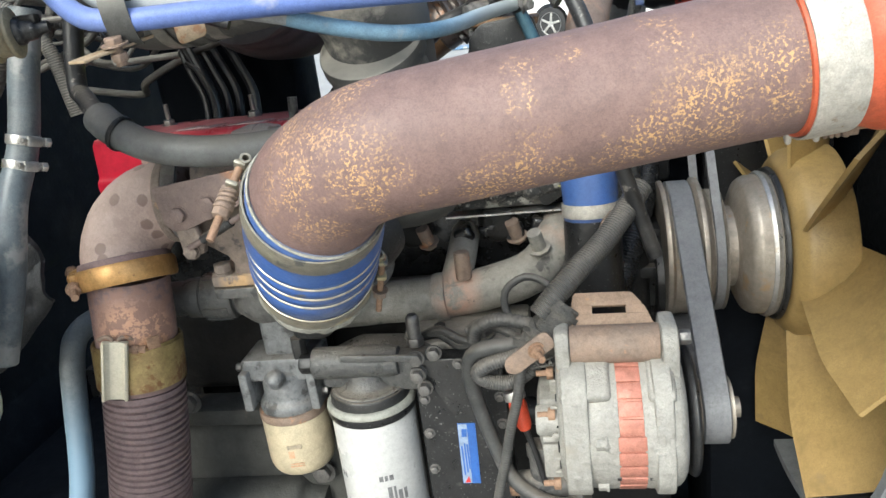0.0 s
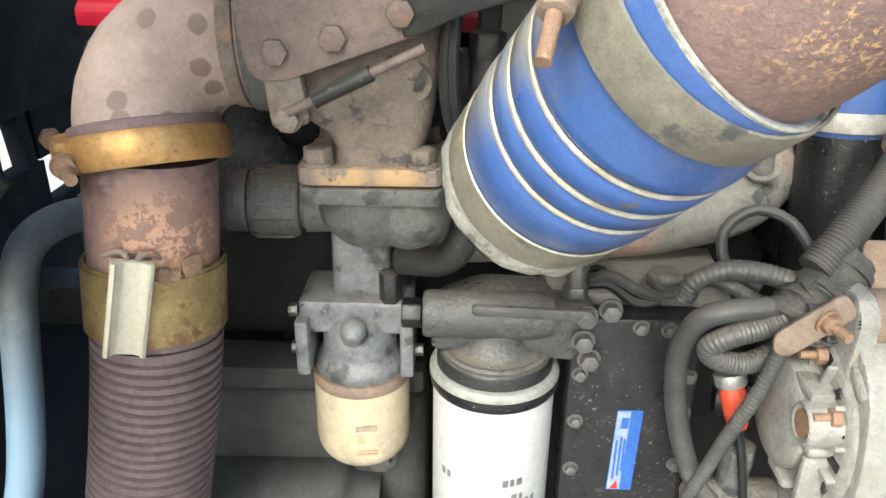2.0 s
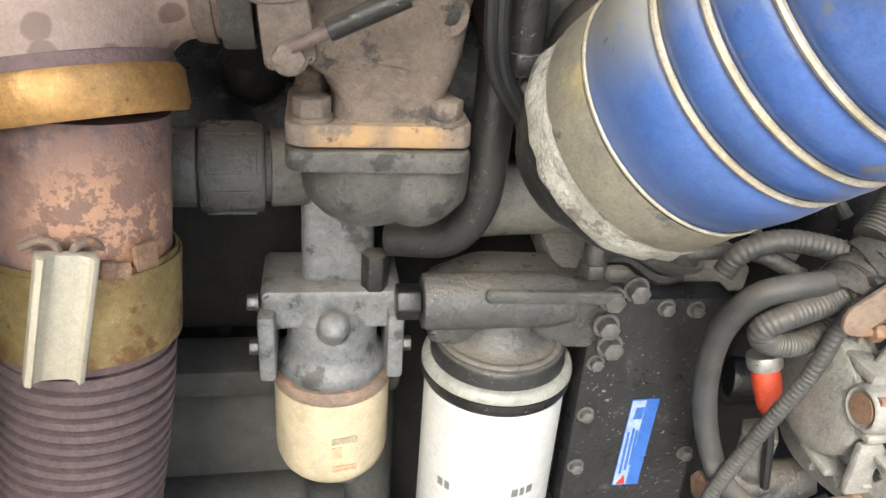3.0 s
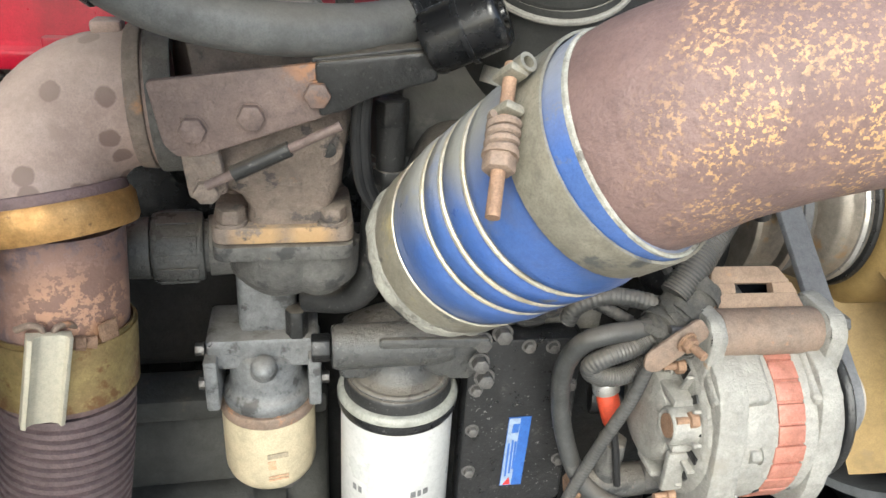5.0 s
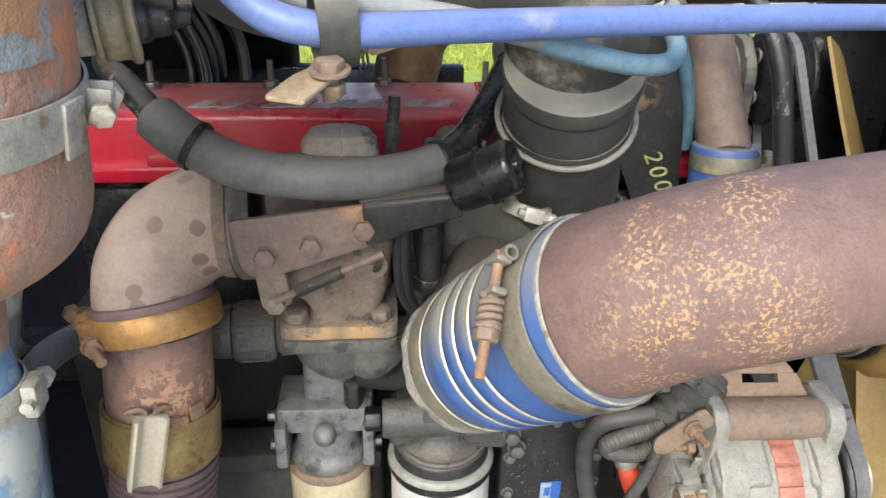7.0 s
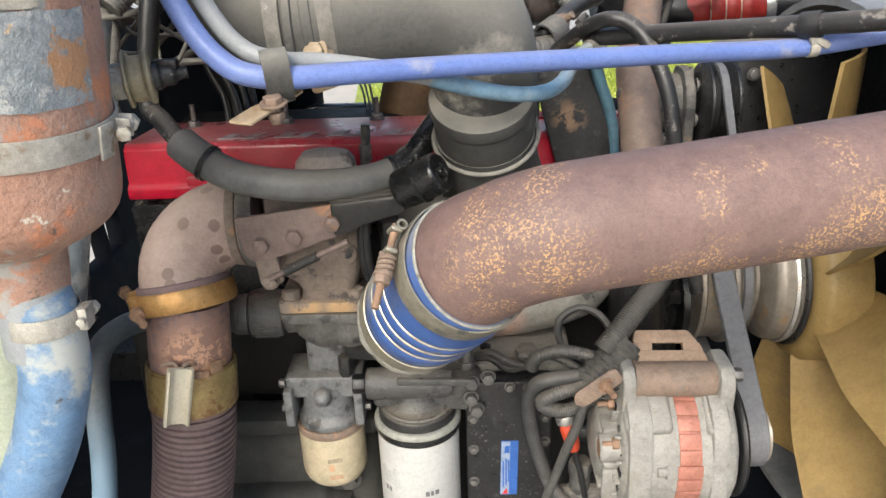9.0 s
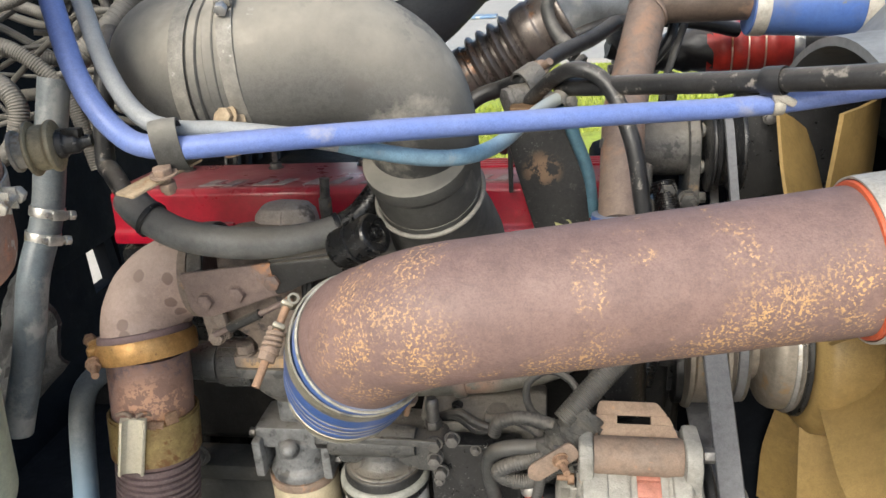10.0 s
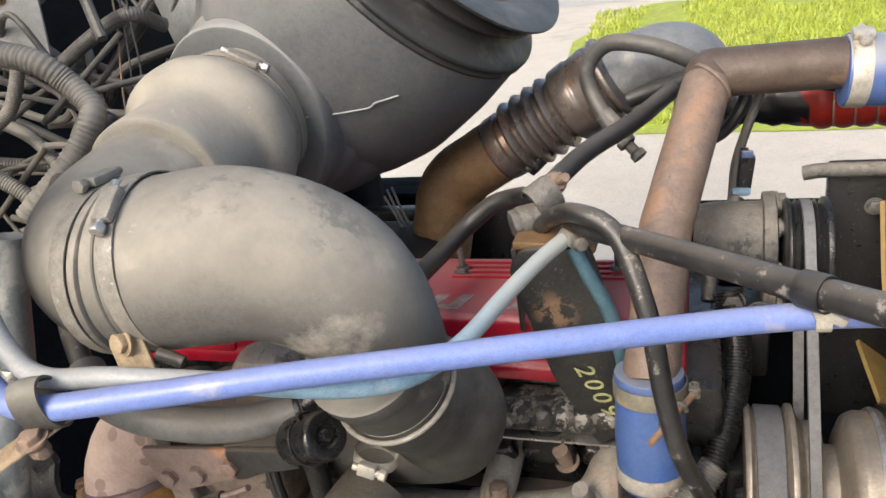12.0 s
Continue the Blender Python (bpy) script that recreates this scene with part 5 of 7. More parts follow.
part("pale_field", prism([(0.0005, -0.001), (0.0125, -0.001), (0.0105, -0.093), (-0.0015, -0.093)], 0.0003, basis((-0.1665, 0.8436, 1.062), (1, 0, 0), (0, 0, 1)), 0), "print", st)
for x, z0, z1 in ((0.0015, -0.034, -0.080), (0.0055, -0.030, -0.076), (0.0088, -0.032, -0.07)):
    part("print_line", prism([(x, z1), (x + 0.0022, z1), (x + 0.0022, z0), (x, z0)], 0.0004, basis((-0.1665, 0.8432, 1.062), (1, 0, 0), (0, 0, 1)), 0), "label", st)
part("print_mark", prism([(0.004, -0.020), (0.011, -0.020), (0.012, -0.008), (0.005, -0.008)], 0.0004, basis((-0.1665, 0.8432, 1.062), (1, 0, 0), (0, 0, 1)), 0), "label", st)
part("print_mark", prism([(0.001, -0.092), (0.009, -0.092), (0.007, -0.082)], 0.0004, basis((-0.1665, 0.8432, 1.062), (1, 0, 0), (0, 0, 1)), 0), "printred", st)
dk = thing("gear_housing_deck", (-0.14, 0.93, 1.165), "dusty flat casting below the manifold with a big hex plug", "casting")
part("deck", rough_up(box((-0.15, 0.925, 1.158), (0.17, 0.085, 0.026), Matrix.Rotation(0.15, 4, "X"), 0.005), 0.001, 40), "manifold", dk)
part("plug", hexa((-0.128, 0.89, 1.168), (0, -0.15, 1), 0.017, 0.016, 0.02), "castgrey", dk)
# flat black disc giving the deck's hole its shade; nothing is cut
part("hole_shade", lathe([(0, 0.008), (0.002, 0.008)], V(-0.185, 0.91, 1.1735), (0, -0.15, 1), 14), "black", dk)

# ---- alternator ----
al = thing("alternator", (0.035, 0.79, 1.11), "white-oxidised aluminium alternator with exposed copper-red laminations", "alternator")
A0 = V(-0.03, 0.79, 1.108)
X = (1, 0, 0)
part("rear_housing", rough_up(lathe(rounded([(0, 0.04), (0.0, 0.076), (0.012, 0.086), (0.060, 0.088), (0.066, 0.087)], 0.006), A0, X, 56), 0.0008, 60), "alu", al)
part("front_housing", rough_up(lathe(rounded([(0.092, 0.087), (0.098, 0.089), (0.132, 0.087), (0.140, 0.075), (0.142, 0.04)], 0.006), A0, X, 56), 0.0008, 60), "alu", al)
part("stator", lathe([(0.06, 0.083), (0.06, 0.086), (0.098, 0.086), (0.098, 0.083)], A0, X, 56), "copper", al, "red-brown laminated stator")
for k in range(16):
    a = math.radians(-80 + 12.5 * k)
    q = V(0, -math.cos(a), math.sin(a))
    part("lamination_bar", box(A0 + V(0.079, 0, 0) + q * 0.0865, (0.030 if k < 8 else 0.026, 0.0165, 0.004), basis(A0, V(1, 0, 0), q.cross(V(1, 0, 0))).to_3x3().to_4x4(), 0.0012), "copper", al)
part("step", lathe(rounded([(0.0, 0.05), (-0.02, 0.048), (-0.024, 0.03)], 0.004), A0, X, 40), "alu", al)
part("terminal_cap", lathe(rounded([(0.04, 0.0185), (-0.022, 0.0175), (-0.025, 0.0145), (-0.022, 0.012)], 0.002), A0 + V(0.0, -0.050, 0.022), X, 28), "alu", al)
part("terminal_plug", lathe(rounded([(0, 0.012), (-0.008, 0.011)], 0.002), A0 + V(-0.016, -0.050, 0.022), X, 20), "rustbolt", al)
rim = []
for k in range(40):
    a = 2 * math.pi * k / 40
    ear = max(0.0, math.cos((a - 0.9) * 0.5) ** 40, math.cos((a + 0.55) * 0.5) ** 60, math.cos((a - 2.2) * 0.5) ** 60, math.cos((a - 4.2) * 0.5) ** 40)
    rim.append((-(0.0885 + 0.011 * ear) * math.cos(a), (0.0885 + 0.011 * ear) * math.sin(a)))
for x0, x1 in ((0.006, 0.034), (0.104, 0.124)):
    part("clamp_rim", rough_up(prism(rim, x1 - x0, Matrix(((0, 0, 1, A0.x + x0), (1, 0, 0, A0.y), (0, 1, 0, A0.z), (0, 0, 0, 1))), 0.003), 0.0006, 60), "alu", al)
for dy, dz, w, h in ((-0.046, 0.002, 0.03, 0.008), (-0.030, 0.042, 0.034, 0.009), (-0.055, -0.028, 0.008, 0.045), (-0.020, -0.05, 0.034, 0.008)):
    part("end_strut", box(A0 + V(-0.008, dy, dz), (0.022, w, h), None, 0.0025), "alu", al)
for dy, dz in ((-0.055, -0.06), (-0.06, 0.035), (-0.02, 0.065)):
    part("terminal", join(hexa(A0 + V(-0.002, dy, dz), (-1, 0, 0), 0.008, 0.008), lathe([(0, 0.0035), (0.02, 0.0035)], A0 + V(-0.002, dy, dz), (-1, 0, 0), 10)), "rustbolt", al)
for x0, x1 in ((0.002, 0.0185), (0.117, 0.1355)):
    part("mount_lug", rough_up(prism(arc_poly([(-0.043, -0.060), (0.03, -0.06), (0.028, 0.014), (0.014, 0.036), (-0.030, 0.036), (-0.043, 0.022)], 0.006), x1 - x0, Matrix(((0, 0, 1, A0.x + x0), (1, 0, 0, 0.785), (0, 1, 0, 1.195), (0, 0, 0, 1))), 0.004), 0.0008, 60), "alu", al)
part("through_bolt", join(lathe([(0, 0.006), (0.175, 0.006)], V(-0.055, 0.768, 1.212), X, 12), hexa((0.108, 0.768, 1.212), X, 0.009, 0.012)), "greybolt", al)
for x0, w, a0 in ((0.032, 0.056, 58), (0.113, 0.030, 56)):
    q = V(0, -math.cos(math.radians(a0)), math.sin(math.radians(a0)))
    part("saddle", rough_up(box(A0 + V(x0, 0, 0) + q * 0.084, (w, 0.062, 0.018), basis(A0, V(1, 0, 0), q.cross(V(1, 0, 0))).to_3x3().to_4x4(), 0.007, 3), 0.0016, 55), "alu", al, "rough cast saddle under the mount")
# small black blocks stand in for the shade in the notches
for a0 in (-26, -52):
    q = V(0, -math.cos(math.radians(a0)), math.sin(math.radians(a0)))
    for x0 in (0.0635, 0.0985):
        part("notch_shade", box(A0 + V(x0, 0, 0) + q * 0.0872, (0.005, 0.006, 0.003), basis(A0, V(1, 0, 0), q.cross(V(1, 0, 0))).to_3x3().to_4x4(), 0.0005), "black", al)
# vent openings: black blocks carry their shade, ribs between them are solid
for k in range(9):
    a = math.radians(-75 + 24 * k)
    q = V(0, -math.cos(a), math.sin(a))
    part("vent", box(A0 + V(0.0005, 0, 0) + q * 0.064, (0.004, 0.008, 0.016), basis(A0, V(1, 0, 0), q.cross(V(1, 0, 0))).to_3x3().to_4x4(), 0.001), "black", al)
    part("end_rib", box(A0 + V(-0.003, 0, 0) + (Matrix.Rotation(0.2, 3, "X") @ q) * 0.058, (0.008, 0.004, 0.034), basis(A0, V(1, 0, 0), q.cross(V(1, 0, 0))).to_3x3().to_4x4(), 0.0015), "alu", al)
for a in (-40, 8):
    q = V(0, -math.cos(math.radians(a)), math.sin(math.radians(a)))
    part("case_bolt", hexa(A0 + V(0.052, 0, 0) + q * 0.085, (-1, 0, 0), 0.008, 0.012, 0.009), "alu", al)
part("fan_disc", lathe(rounded([(0.144, 0.03), (0.144, 0.074), (0.150, 0.078), (0.154, 0.074), (0.156, 0.03)], 0.002), A0, X, 48), "black", al)
part("pulley", lathe(rounded([(0.158, 0.02), (0.158, 0.036), (0.162, 0.034), (0.192, 0.034), (0.196, 0.036), (0.196, 0.012), (0.206, 0.012)], 0.001), A0, X, 40), "pulley", al)
eb = thing("alternator_mount", (0.035, 0.80, 1.21), "rusty barrel bracket with a slotted plate above the alternator", "bracket")
part("barrel", rough_up(lathe(rounded([(0, 0.012), (0, 0.0215), (0.0985, 0.0215), (0.0985, 0.012)], 0.003), V(-0.0117, 0.768, 1.209), (1, 0, -0.02), 28), 0.0008, 50), "rustear", eb)
pm = basis((-0.010, 0.788, 1.2165), (1, 0, -0.02), (0.0, 0.62, 0.785))
part("plate", join(prism([(0.000, -0.006), (0.098, -0.006), (0.088, 0.0170), (0.000, 0.0170)], 0.009, pm, 0.001), prism([(0.000, 0.0169), (0.026, 0.0169), (0.026, 0.0261), (0.002, 0.0261)], 0.009, pm, 0), prism([(0.064, 0.0169), (0.0882, 0.0169), (0.0835, 0.0261), (0.064, 0.0261)], 0.009, pm, 0), prism(arc_poly([(0.002, 0.026), (0.0835, 0.026), (0.071, 0.042), (0.006, 0.042)], 0.004), 0.009, pm, 0.001)), "rustplate", eb, "tan slotted plate")
gt = thing("strap_bracket", (-0.06, 0.745, 1.19), "rusty flat strap bracket with a bolt beside the alternator", "bracket")
sm = basis((-0.030, 0.752, 1.226), (-0.80, -0.1, -0.55), (-0.55, 0.1, 0.80))
part("strap", prism(arc_poly([(0, -0.010), (0.058, -0.010), (0.066, 0.0), (0.058, 0.012), (0, 0.012)], 0.008), 0.004, sm, 0.001), "rustear", gt)
part("bolt", join(hexa(sm @ V(0.022, 0, 0), (0.3, -0.9, -0.1), 0.008, 0.008, 0.010), lathe([(0, 0.004), (0.022, 0.004)], sm @ V(0.022, 0, 0), (0.3, -0.9, -0.1), 10)), "rustbolt", gt)


# ---- belts, pulleys, fan ----
def belt(name, circles, x, width, label):
    """A flat belt round two pulleys in a plane of constant x; circles: (y, z, radius)."""
    (y0, z0, r0), (y1, z1, r1) = circles
    d = math.hypot(y1 - y0, z1 - z0)
    base = math.atan2(z1 - z0, y1 - y0)
    off = math.acos((r0 - r1) / d)
    loop = []
    a0, a1 = base + off, base + 2 * math.pi - off
    loop += [(y0 + r0 * math.cos(a0 + (a1 - a0) * k / 24), z0 + r0 * math.sin(a0 + (a1 - a0) * k / 24)) for k in range(25)]
    a0, a1 = base - off, base + off
    loop += [(y1 + r1 * math.cos(a0 + (a1 - a0) * k / 24), z1 + r1 * math.sin(a0 + (a1 - a0) * k / 24)) for k in range(25)]
    rings = []
    k = len(loop)
    for i, (y, z) in enumerate(loop):
        (ya, za), (yb, zb) = loop[i - 1], loop[(i + 1) % k]
        t = V(0, yb - ya, zb - za).normalized()
        nn = V(0, t.z, -t.y)
        h = width / 2
        rings.append([V(x - h, y, z), V(x - h, y, z) + nn * 0.004, V(x - h * 0.9, y, z) + nn * 0.006, V(x + h * 0.9, y, z) + nn * 0.006, V(x + h, y, z) + nn * 0.004, V(x + h, y, z)])
    return solo(name, rings_to_bm(rings, False, True), "belt", label, "belt", "drive belts", sharp=0.9)


FY, FZ = 1.025, 1.220
SHX, SHY, SHZ, SHR = 0.335, 1.07, 1.22, 0.385
belt("drive_belt", [(A0.y, A0.z, 0.035), (FY, FZ, 0.090)], 0.146, 0.030, "worn grey flat drive belt from the alternator to the fan pulley")
belt("accessory_belt", [(FY, FZ, 0.082), (1.17, 1.455, 0.055)], 0.188, 0.012, "narrow grey belt up to the compressor pulley")
fp = thing("fan_pulley", (0.19, FY, FZ), "worn steel fan drive pulley and hub", "pulley")
F0 = V(0.0, FY, FZ)
part("grooved_wheel", lathe(rounded([(0.120, 0.05), (0.120, 0.096), (0.126, 0.098), (0.130, 0.090), (0.162, 0.090), (0.166, 0.099), (0.172, 0.099), (0.177, 0.087), (0.181, 0.081), (0.195, 0.081), (0.198, 0.088), (0.202, 0.05)], 0.001), F0, X, 64), "pulley", fp)
part("neck", lathe([(0.20, 0.056), (0.222, 0.056)], F0, X, 40), "pulley", fp)
part("drum", lathe(rounded([(0.214, 0.05), (0.218, 0.072), (0.226, 0.090), (0.236, 0.096), (0.250, 0.096), (0.256, 0.099), (0.262, 0.099), (0.264, 0.06)], 0.003), F0, X, 64), "pulley", fp)
part("rim", lathe([(0.2495, 0.095), (0.2495, 0.0990), (0.254, 0.1010), (0.259, 0.0990), (0.259, 0.095)], F0, X, 64, True), "steel", fp, "bright worn rim")
part("clutch_ring", lathe(rounded([(0.260, 0.05), (0.262, 0.104), (0.268, 0.106), (0.272, 0.05)], 0.002), F0, X, 64), "black", fp)
fan = thing("cooling_fan", (0.31, FY, FZ), "amber nylon eight-bladed engine cooling fan", "fan")
part("hub", lathe(rounded([(0.270, 0.04), (0.270, 0.112), (0.285, 0.128), (0.34, 0.132), (0.35, 0.05)], 0.006), F0, X, 48), "fan", fan)
for k in range(8):
    a = math.radians(-178 + 45 * k)
    er, et = V(0, math.cos(a), math.sin(a)), V(0, -math.sin(a), math.cos(a))
    rings = []
    for j in range(9):
        s = j / 8
        r = 0.105 + 0.225 * s
        tw = -math.radians(44 - 8 * s)
        half = 0.046 + 0.024 * min(1, s * 1.8)
        row = []
        for q in (-1, -0.5, 0, 0.5, 1):
            row.append(F0 + V(0.310, 0, 0) + er * r + et * (half * q * math.cos(tw)) + V(1, 0, 0) * (half * q * math.sin(tw) + 0.012 * (1 - q * q)))
        nn = V(1, 0, 0) * math.cos(tw) - et * math.sin(tw)
        rings.append(row + [p + nn * 0.005 for p in row[::-1]])
    part("blade", rings_to_bm(rings), "fan", fan, sharp=0.9)
sh = thing("fan_shroud", (0.44, FY, 0.8), "grey moulded fan shroud round a dark opening", "shroud")
part("ring", lathe([(SHX - 0.03, SHR), (SHX - 0.03, SHR + 0.012), (SHX + 0.03, SHR + 0.018), (SHX + 0.09, SHR + 0.03), (SHX + 0.09, SHR + 0.01), (SHX + 0.03, SHR)], V(0, SHY, SHZ), X, 72, True), "shroudgrey", sh)
part("cone", lathe([(SHX + 0.02, SHR + 0.012), (SHX + 0.15, SHR + 0.16), (SHX + 0.155, SHR + 0.16), (SHX + 0.03, SHR + 0.012)], V(0, SHY, SHZ), X, 72, True), "shroudgrey", sh)
solo("radiator", box((SHX + 0.19, FY, 1.12), (0.06, 1.05, 1.05), None, 0.01), "radiator", "dark finned radiator core behind the fan", "radiator")
# filler plate added for the dark gap behind the belts
solo("shade_plate", rough_up(box((0.27, 1.40, 1.06), (0.52, 0.10, 0.70), None, 0.02), 0.004, 12), "shadeblack", "added shade-black plate filling the dark behind the belts", "engine")

# ---- upper coolant pipe ----
sl = thing("blue_sleeve", (0.025, 0.93, 1.37), "short blue silicone coolant sleeve on the thermostat neck", "hose")
S_AX = V(0.0, 0.014, 0.125).normalized()
part("sleeve", lathe(rounded([(0, 0.028), (0, 0.0345), (0.02, 0.0345), (0.055, 0.0362), (0.09, 0.0345), (0.132, 0.0345), (0.132, 0.0285)], 0.004), V(0.026, 0.932, 1.303), S_AX, 44), "blue", sl)
t_bolt_clamp(V(0.027, 0.943, 1.418), S_AX, 0.0348, V(0.8, -0.55, 0.0), V(-0.75, -0.62, -0.25), "tarnished T-bolt clamp on the blue coolant sleeve", material="bandtan", width=0.018, spring=False)
t_bolt_clamp(V(0.026, 0.933, 1.318), S_AX, 0.0348, V(0.75, -0.6, 0.0), V(-0.6, -0.7, -0.35), "dusty pale spring clamp at the lower end of the blue sleeve", width=0.017, spring=True)
solo("thermostat_housing", rough_up(join(lathe(rounded([(0, 0.036), (-0.13, 0.038), (-0.14, 0.03)], 0.005), V(0.026, 0.933, 1.305), S_AX, 36), box((0.03, 0.985, 1.23), (0.07, 0.09, 0.13), None, 0.012)), 0.001, 40), "black", "black thermostat housing below the blue sleeve", "housing")
cpz = thing("coolant_pipe", (0.06, 1.1, 1.5), "brown weathered steel coolant pipe with a mitred bend", "pipe")
part("pipe", rough_up(tube(fillet([V(0.027, 0.942, 1.420), V(0.038, 1.070, 1.532), V(0.084, 1.232, 1.657)], 0.25), 0.0280, 36), 0.0006, 40), "rustpipe", cpz)
part("cross_run", rough_up(tube(fillet([V(0.0805, 1.2205, 1.6480), V(0.084, 1.232, 1.657), V(0.232, 1.245, 1.655)], 0.004), 0.0284, 36), 0.0003, 40), "darkpipe", cpz, "darker brown cross run")
part("weld_bead", band(V(0.084, 1.218, 1.648), V(0.55, 0.45, 0.40), 0.0292, 0.004, 0.001), "rustpipe", cpz)
part("boss", hexa((0.022, 1.03, 1.50), (-1, -0.2, 0.2), 0.008, 0.016), "castgrey", cpz)
bs2 = thing("blue_radiator_sleeve", (0.30, 1.25, 1.655), "faded blue silicone sleeve to the radiator inlet", "hose")
part("sleeve", lathe(rounded([(0, 0.035), (0, 0.040), (0.2, 0.042), (0.2, 0.036)], 0.004), V(0.225, 1.244, 1.646), V(1, 0.04, -0.06), 40), "blue", bs2)
worm_clamp(V(0.238, 1.245, 1.6455), V(1, 0.04, -0.06), 0.0405, V(-0.1, -0.3, 1), "pale steel clamp on the blue radiator sleeve", 0.02, "zinc", "zinc")
worm_clamp(V(0.385, 1.25, 1.637), V(1, 0.04, -0.06), 0.0418, V(-0.1, -0.3, 1), "pale steel clamp on the blue radiator sleeve", 0.02, "zinc", "zinc")
solo("radiator_inlet", lathe(rounded([(0, 0.036), (0.14, 0.036), (0.15, 0.05), (0.2, 0.05)], 0.004), V(0.39, 1.25, 1.6365), V(1, 0.04, -0.06), 32), "greypipe", "grey radiator inlet neck", "pipe")

# far side charge hose
rh = thing("red_bellows_hose", (0.26, 1.40, 1.565), "red ribbed silicone hose with black ends", "hose")
R0, RA = V(0.205, 1.43, 1.562), V(1, -0.12, 0.04).normalized()
prof = [(0, 0.03), (0, 0.0385)]
for k in range(4):
    c = 0.014 + 0.026 * k
    prof += [(c, 0.040), (c + 0.006, 0.0435), (c + 0.013, 0.0445), (c + 0.020, 0.0435), (c + 0.026, 0.040)]
prof += [(0.135, 0.0385), (0.135, 0.03)]
part("sleeve", lathe(prof, R0, RA, 36), "redhose", rh)
for k in range(3):
    part("ring", lathe([(0.0014 * math.cos(a), 0.0410 + 0.0016 * math.sin(a)) for a in [math.pi / 3 * j for j in range(6)]], R0 + RA * (0.040 + 0.026 * k), RA, 36, True), "silverring", rh)
worm_clamp(R0 + RA * 0.143, RA, 0.039, V(0, -0.5, -1), "steel clamp on the red bellows hose", 0.016)
hose("charge_duct", [R0 + RA * 0.13, R0 + RA * 0.25, R0 + RA * 0.4], 0.0385, "rubber", "black charge duct beyond the red hose", "duct", 24)
solo("taped_duct", rough_up(tube(spline([R0 + RA * 0.01, R0 - RA * 0.05, V(0.10, 1.44, 1.560), V(0.04, 1.43, 1.575)], 0.006), 0.0395, 28, rf=lambda t: 1 - 0.5 * t), 0.006, 60), "rubber", "crumpled black wrapped duct end beside the red hose", "duct")

# grey cross pipe, bellows and rusty elbow on the far side
solo("cross_pipe", rough_up(tube(spline([(-0.085, 1.325, 1.612), (-0.035, 1.345, 1.637), (0.02, 1.37, 1.650), (0.06, 1.40, 1.635), (0.085, 1.45, 1.58), (0.095, 1.48, 1.53)], 0.008), 0.044, 36), 0.0006, 30), "greypipe", "weathered grey charge pipe arching over the far side", "pipe")
bw = thing("bellows_joint", (-0.17, 1.33, 1.58), "heat-stained steel bellows joint on the far exhaust pipe", "pipe joint")
B0, BA = V(-0.222, 1.318, 1.535), V(0.175, 0.0, 0.100).normalized()
part("inlet_collar", lathe(rounded([(0, 0.036), (0.0, 0.045), (0.020, 0.046), (0.023, 0.049), (0.043, 0.050), (0.046, 0.044)], 0.002), B0, BA, 48), "darkcorr", bw)
prof = [(0.044, 0.046)]
for k in range(4):
    c = 0.052 + 0.021 * k
    prof += [(c, 0.044), (c + 0.004, 0.053), (c + 0.008, 0.0555), (c + 0.012, 0.053), (c + 0.016, 0.044)]
prof += [(0.137, 0.047)]
part("bellows", lathe(prof, B0, BA, 48), "darkcorr", bw)
part("outlet_collar", lathe(rounded([(0.136, 0.046), (0.142, 0.054), (0.165, 0.0555), (0.169, 0.053), (0.19, 0.056), (0.199, 0.056), (0.203, 0.050), (0.208, 0.058), (0.215, 0.058), (0.215, 0.045)], 0.002), B0, BA, 48), "darkcorr", bw, "heat-blued steel collar")
solo("rusty_elbow", rough_up(tube(fillet([B0 + BA * 0.02, B0 - BA * 0.080, V(-0.330, 1.30, 1.33)], 0.07), 0.0475, 32), 0.001, 40), "rustelbow", "brown rusted exhaust elbow behind the rocker cover", "pipe")

# ---- chalk-marked bracket and fittings ----
ck = thing("support_bracket", (-0.06, 0.985, 1.45), "greasy black support bracket with yellow marker writing", "bracket")
poly = [(-0.114, 1.535), (-0.098, 1.556), (-0.030, 1.562), (-0.018, 1.516), (-0.002, 1.330), (-0.034, 1.310), (-0.078, 1.400), (-0.103, 1.490)]
part("plate", prism(arc_poly([(x, z) for x, z in poly[::-1]], 0.01), 0.012, Matrix(((1, 0, 0, 0), (0, 0, 1, 0.972), (0, 1, 0, 0), (0, 0, 0, 1))), 0.002), "chalkplate", ck)
part("flange", box((-0.066, 1.025, 1.555), (0.085, 0.09, 0.010), Matrix.Rotation(0.06, 4, "Y"), 0.003), "rustelbow", ck)
part("gusset", prism([(0, 0), (0.05, 0), (0, -0.10)], 0.006, Matrix(((0, 0, 1, -0.112), (1, 0, 0, 0.985), (0, 1, 0, 1.55), (0, 0, 0, 1))), 0.001), "blackdust", ck)


def text_mesh(body, size, m, depth=0.0006):
    cu = bpy.data.curves.new("writing", "FONT")
    cu.body, cu.size, cu.extrude, cu.shear = body, size, depth, 0.25
    ob = bpy.data.objects.new("writing", cu)
    scene.collection.objects.link(ob)
    me = bpy.data.meshes.new_from_object(ob.evaluated_get(bpy.context.evaluated_depsgraph_get()))
    bpy.data.objects.remove(ob)
    bm = bmesh.new()
    bm.from_mesh(me)
    bpy.data.meshes.remove(me)
    bmesh.ops.transform(bm, matrix=m, verts=bm.verts)
    return bm


for k, ch in enumerate("20090"):
    p = V(-0.054, 0.9705, 1.416) + V(0.42, 0, -0.90).normalized() * (0.0185 * k)
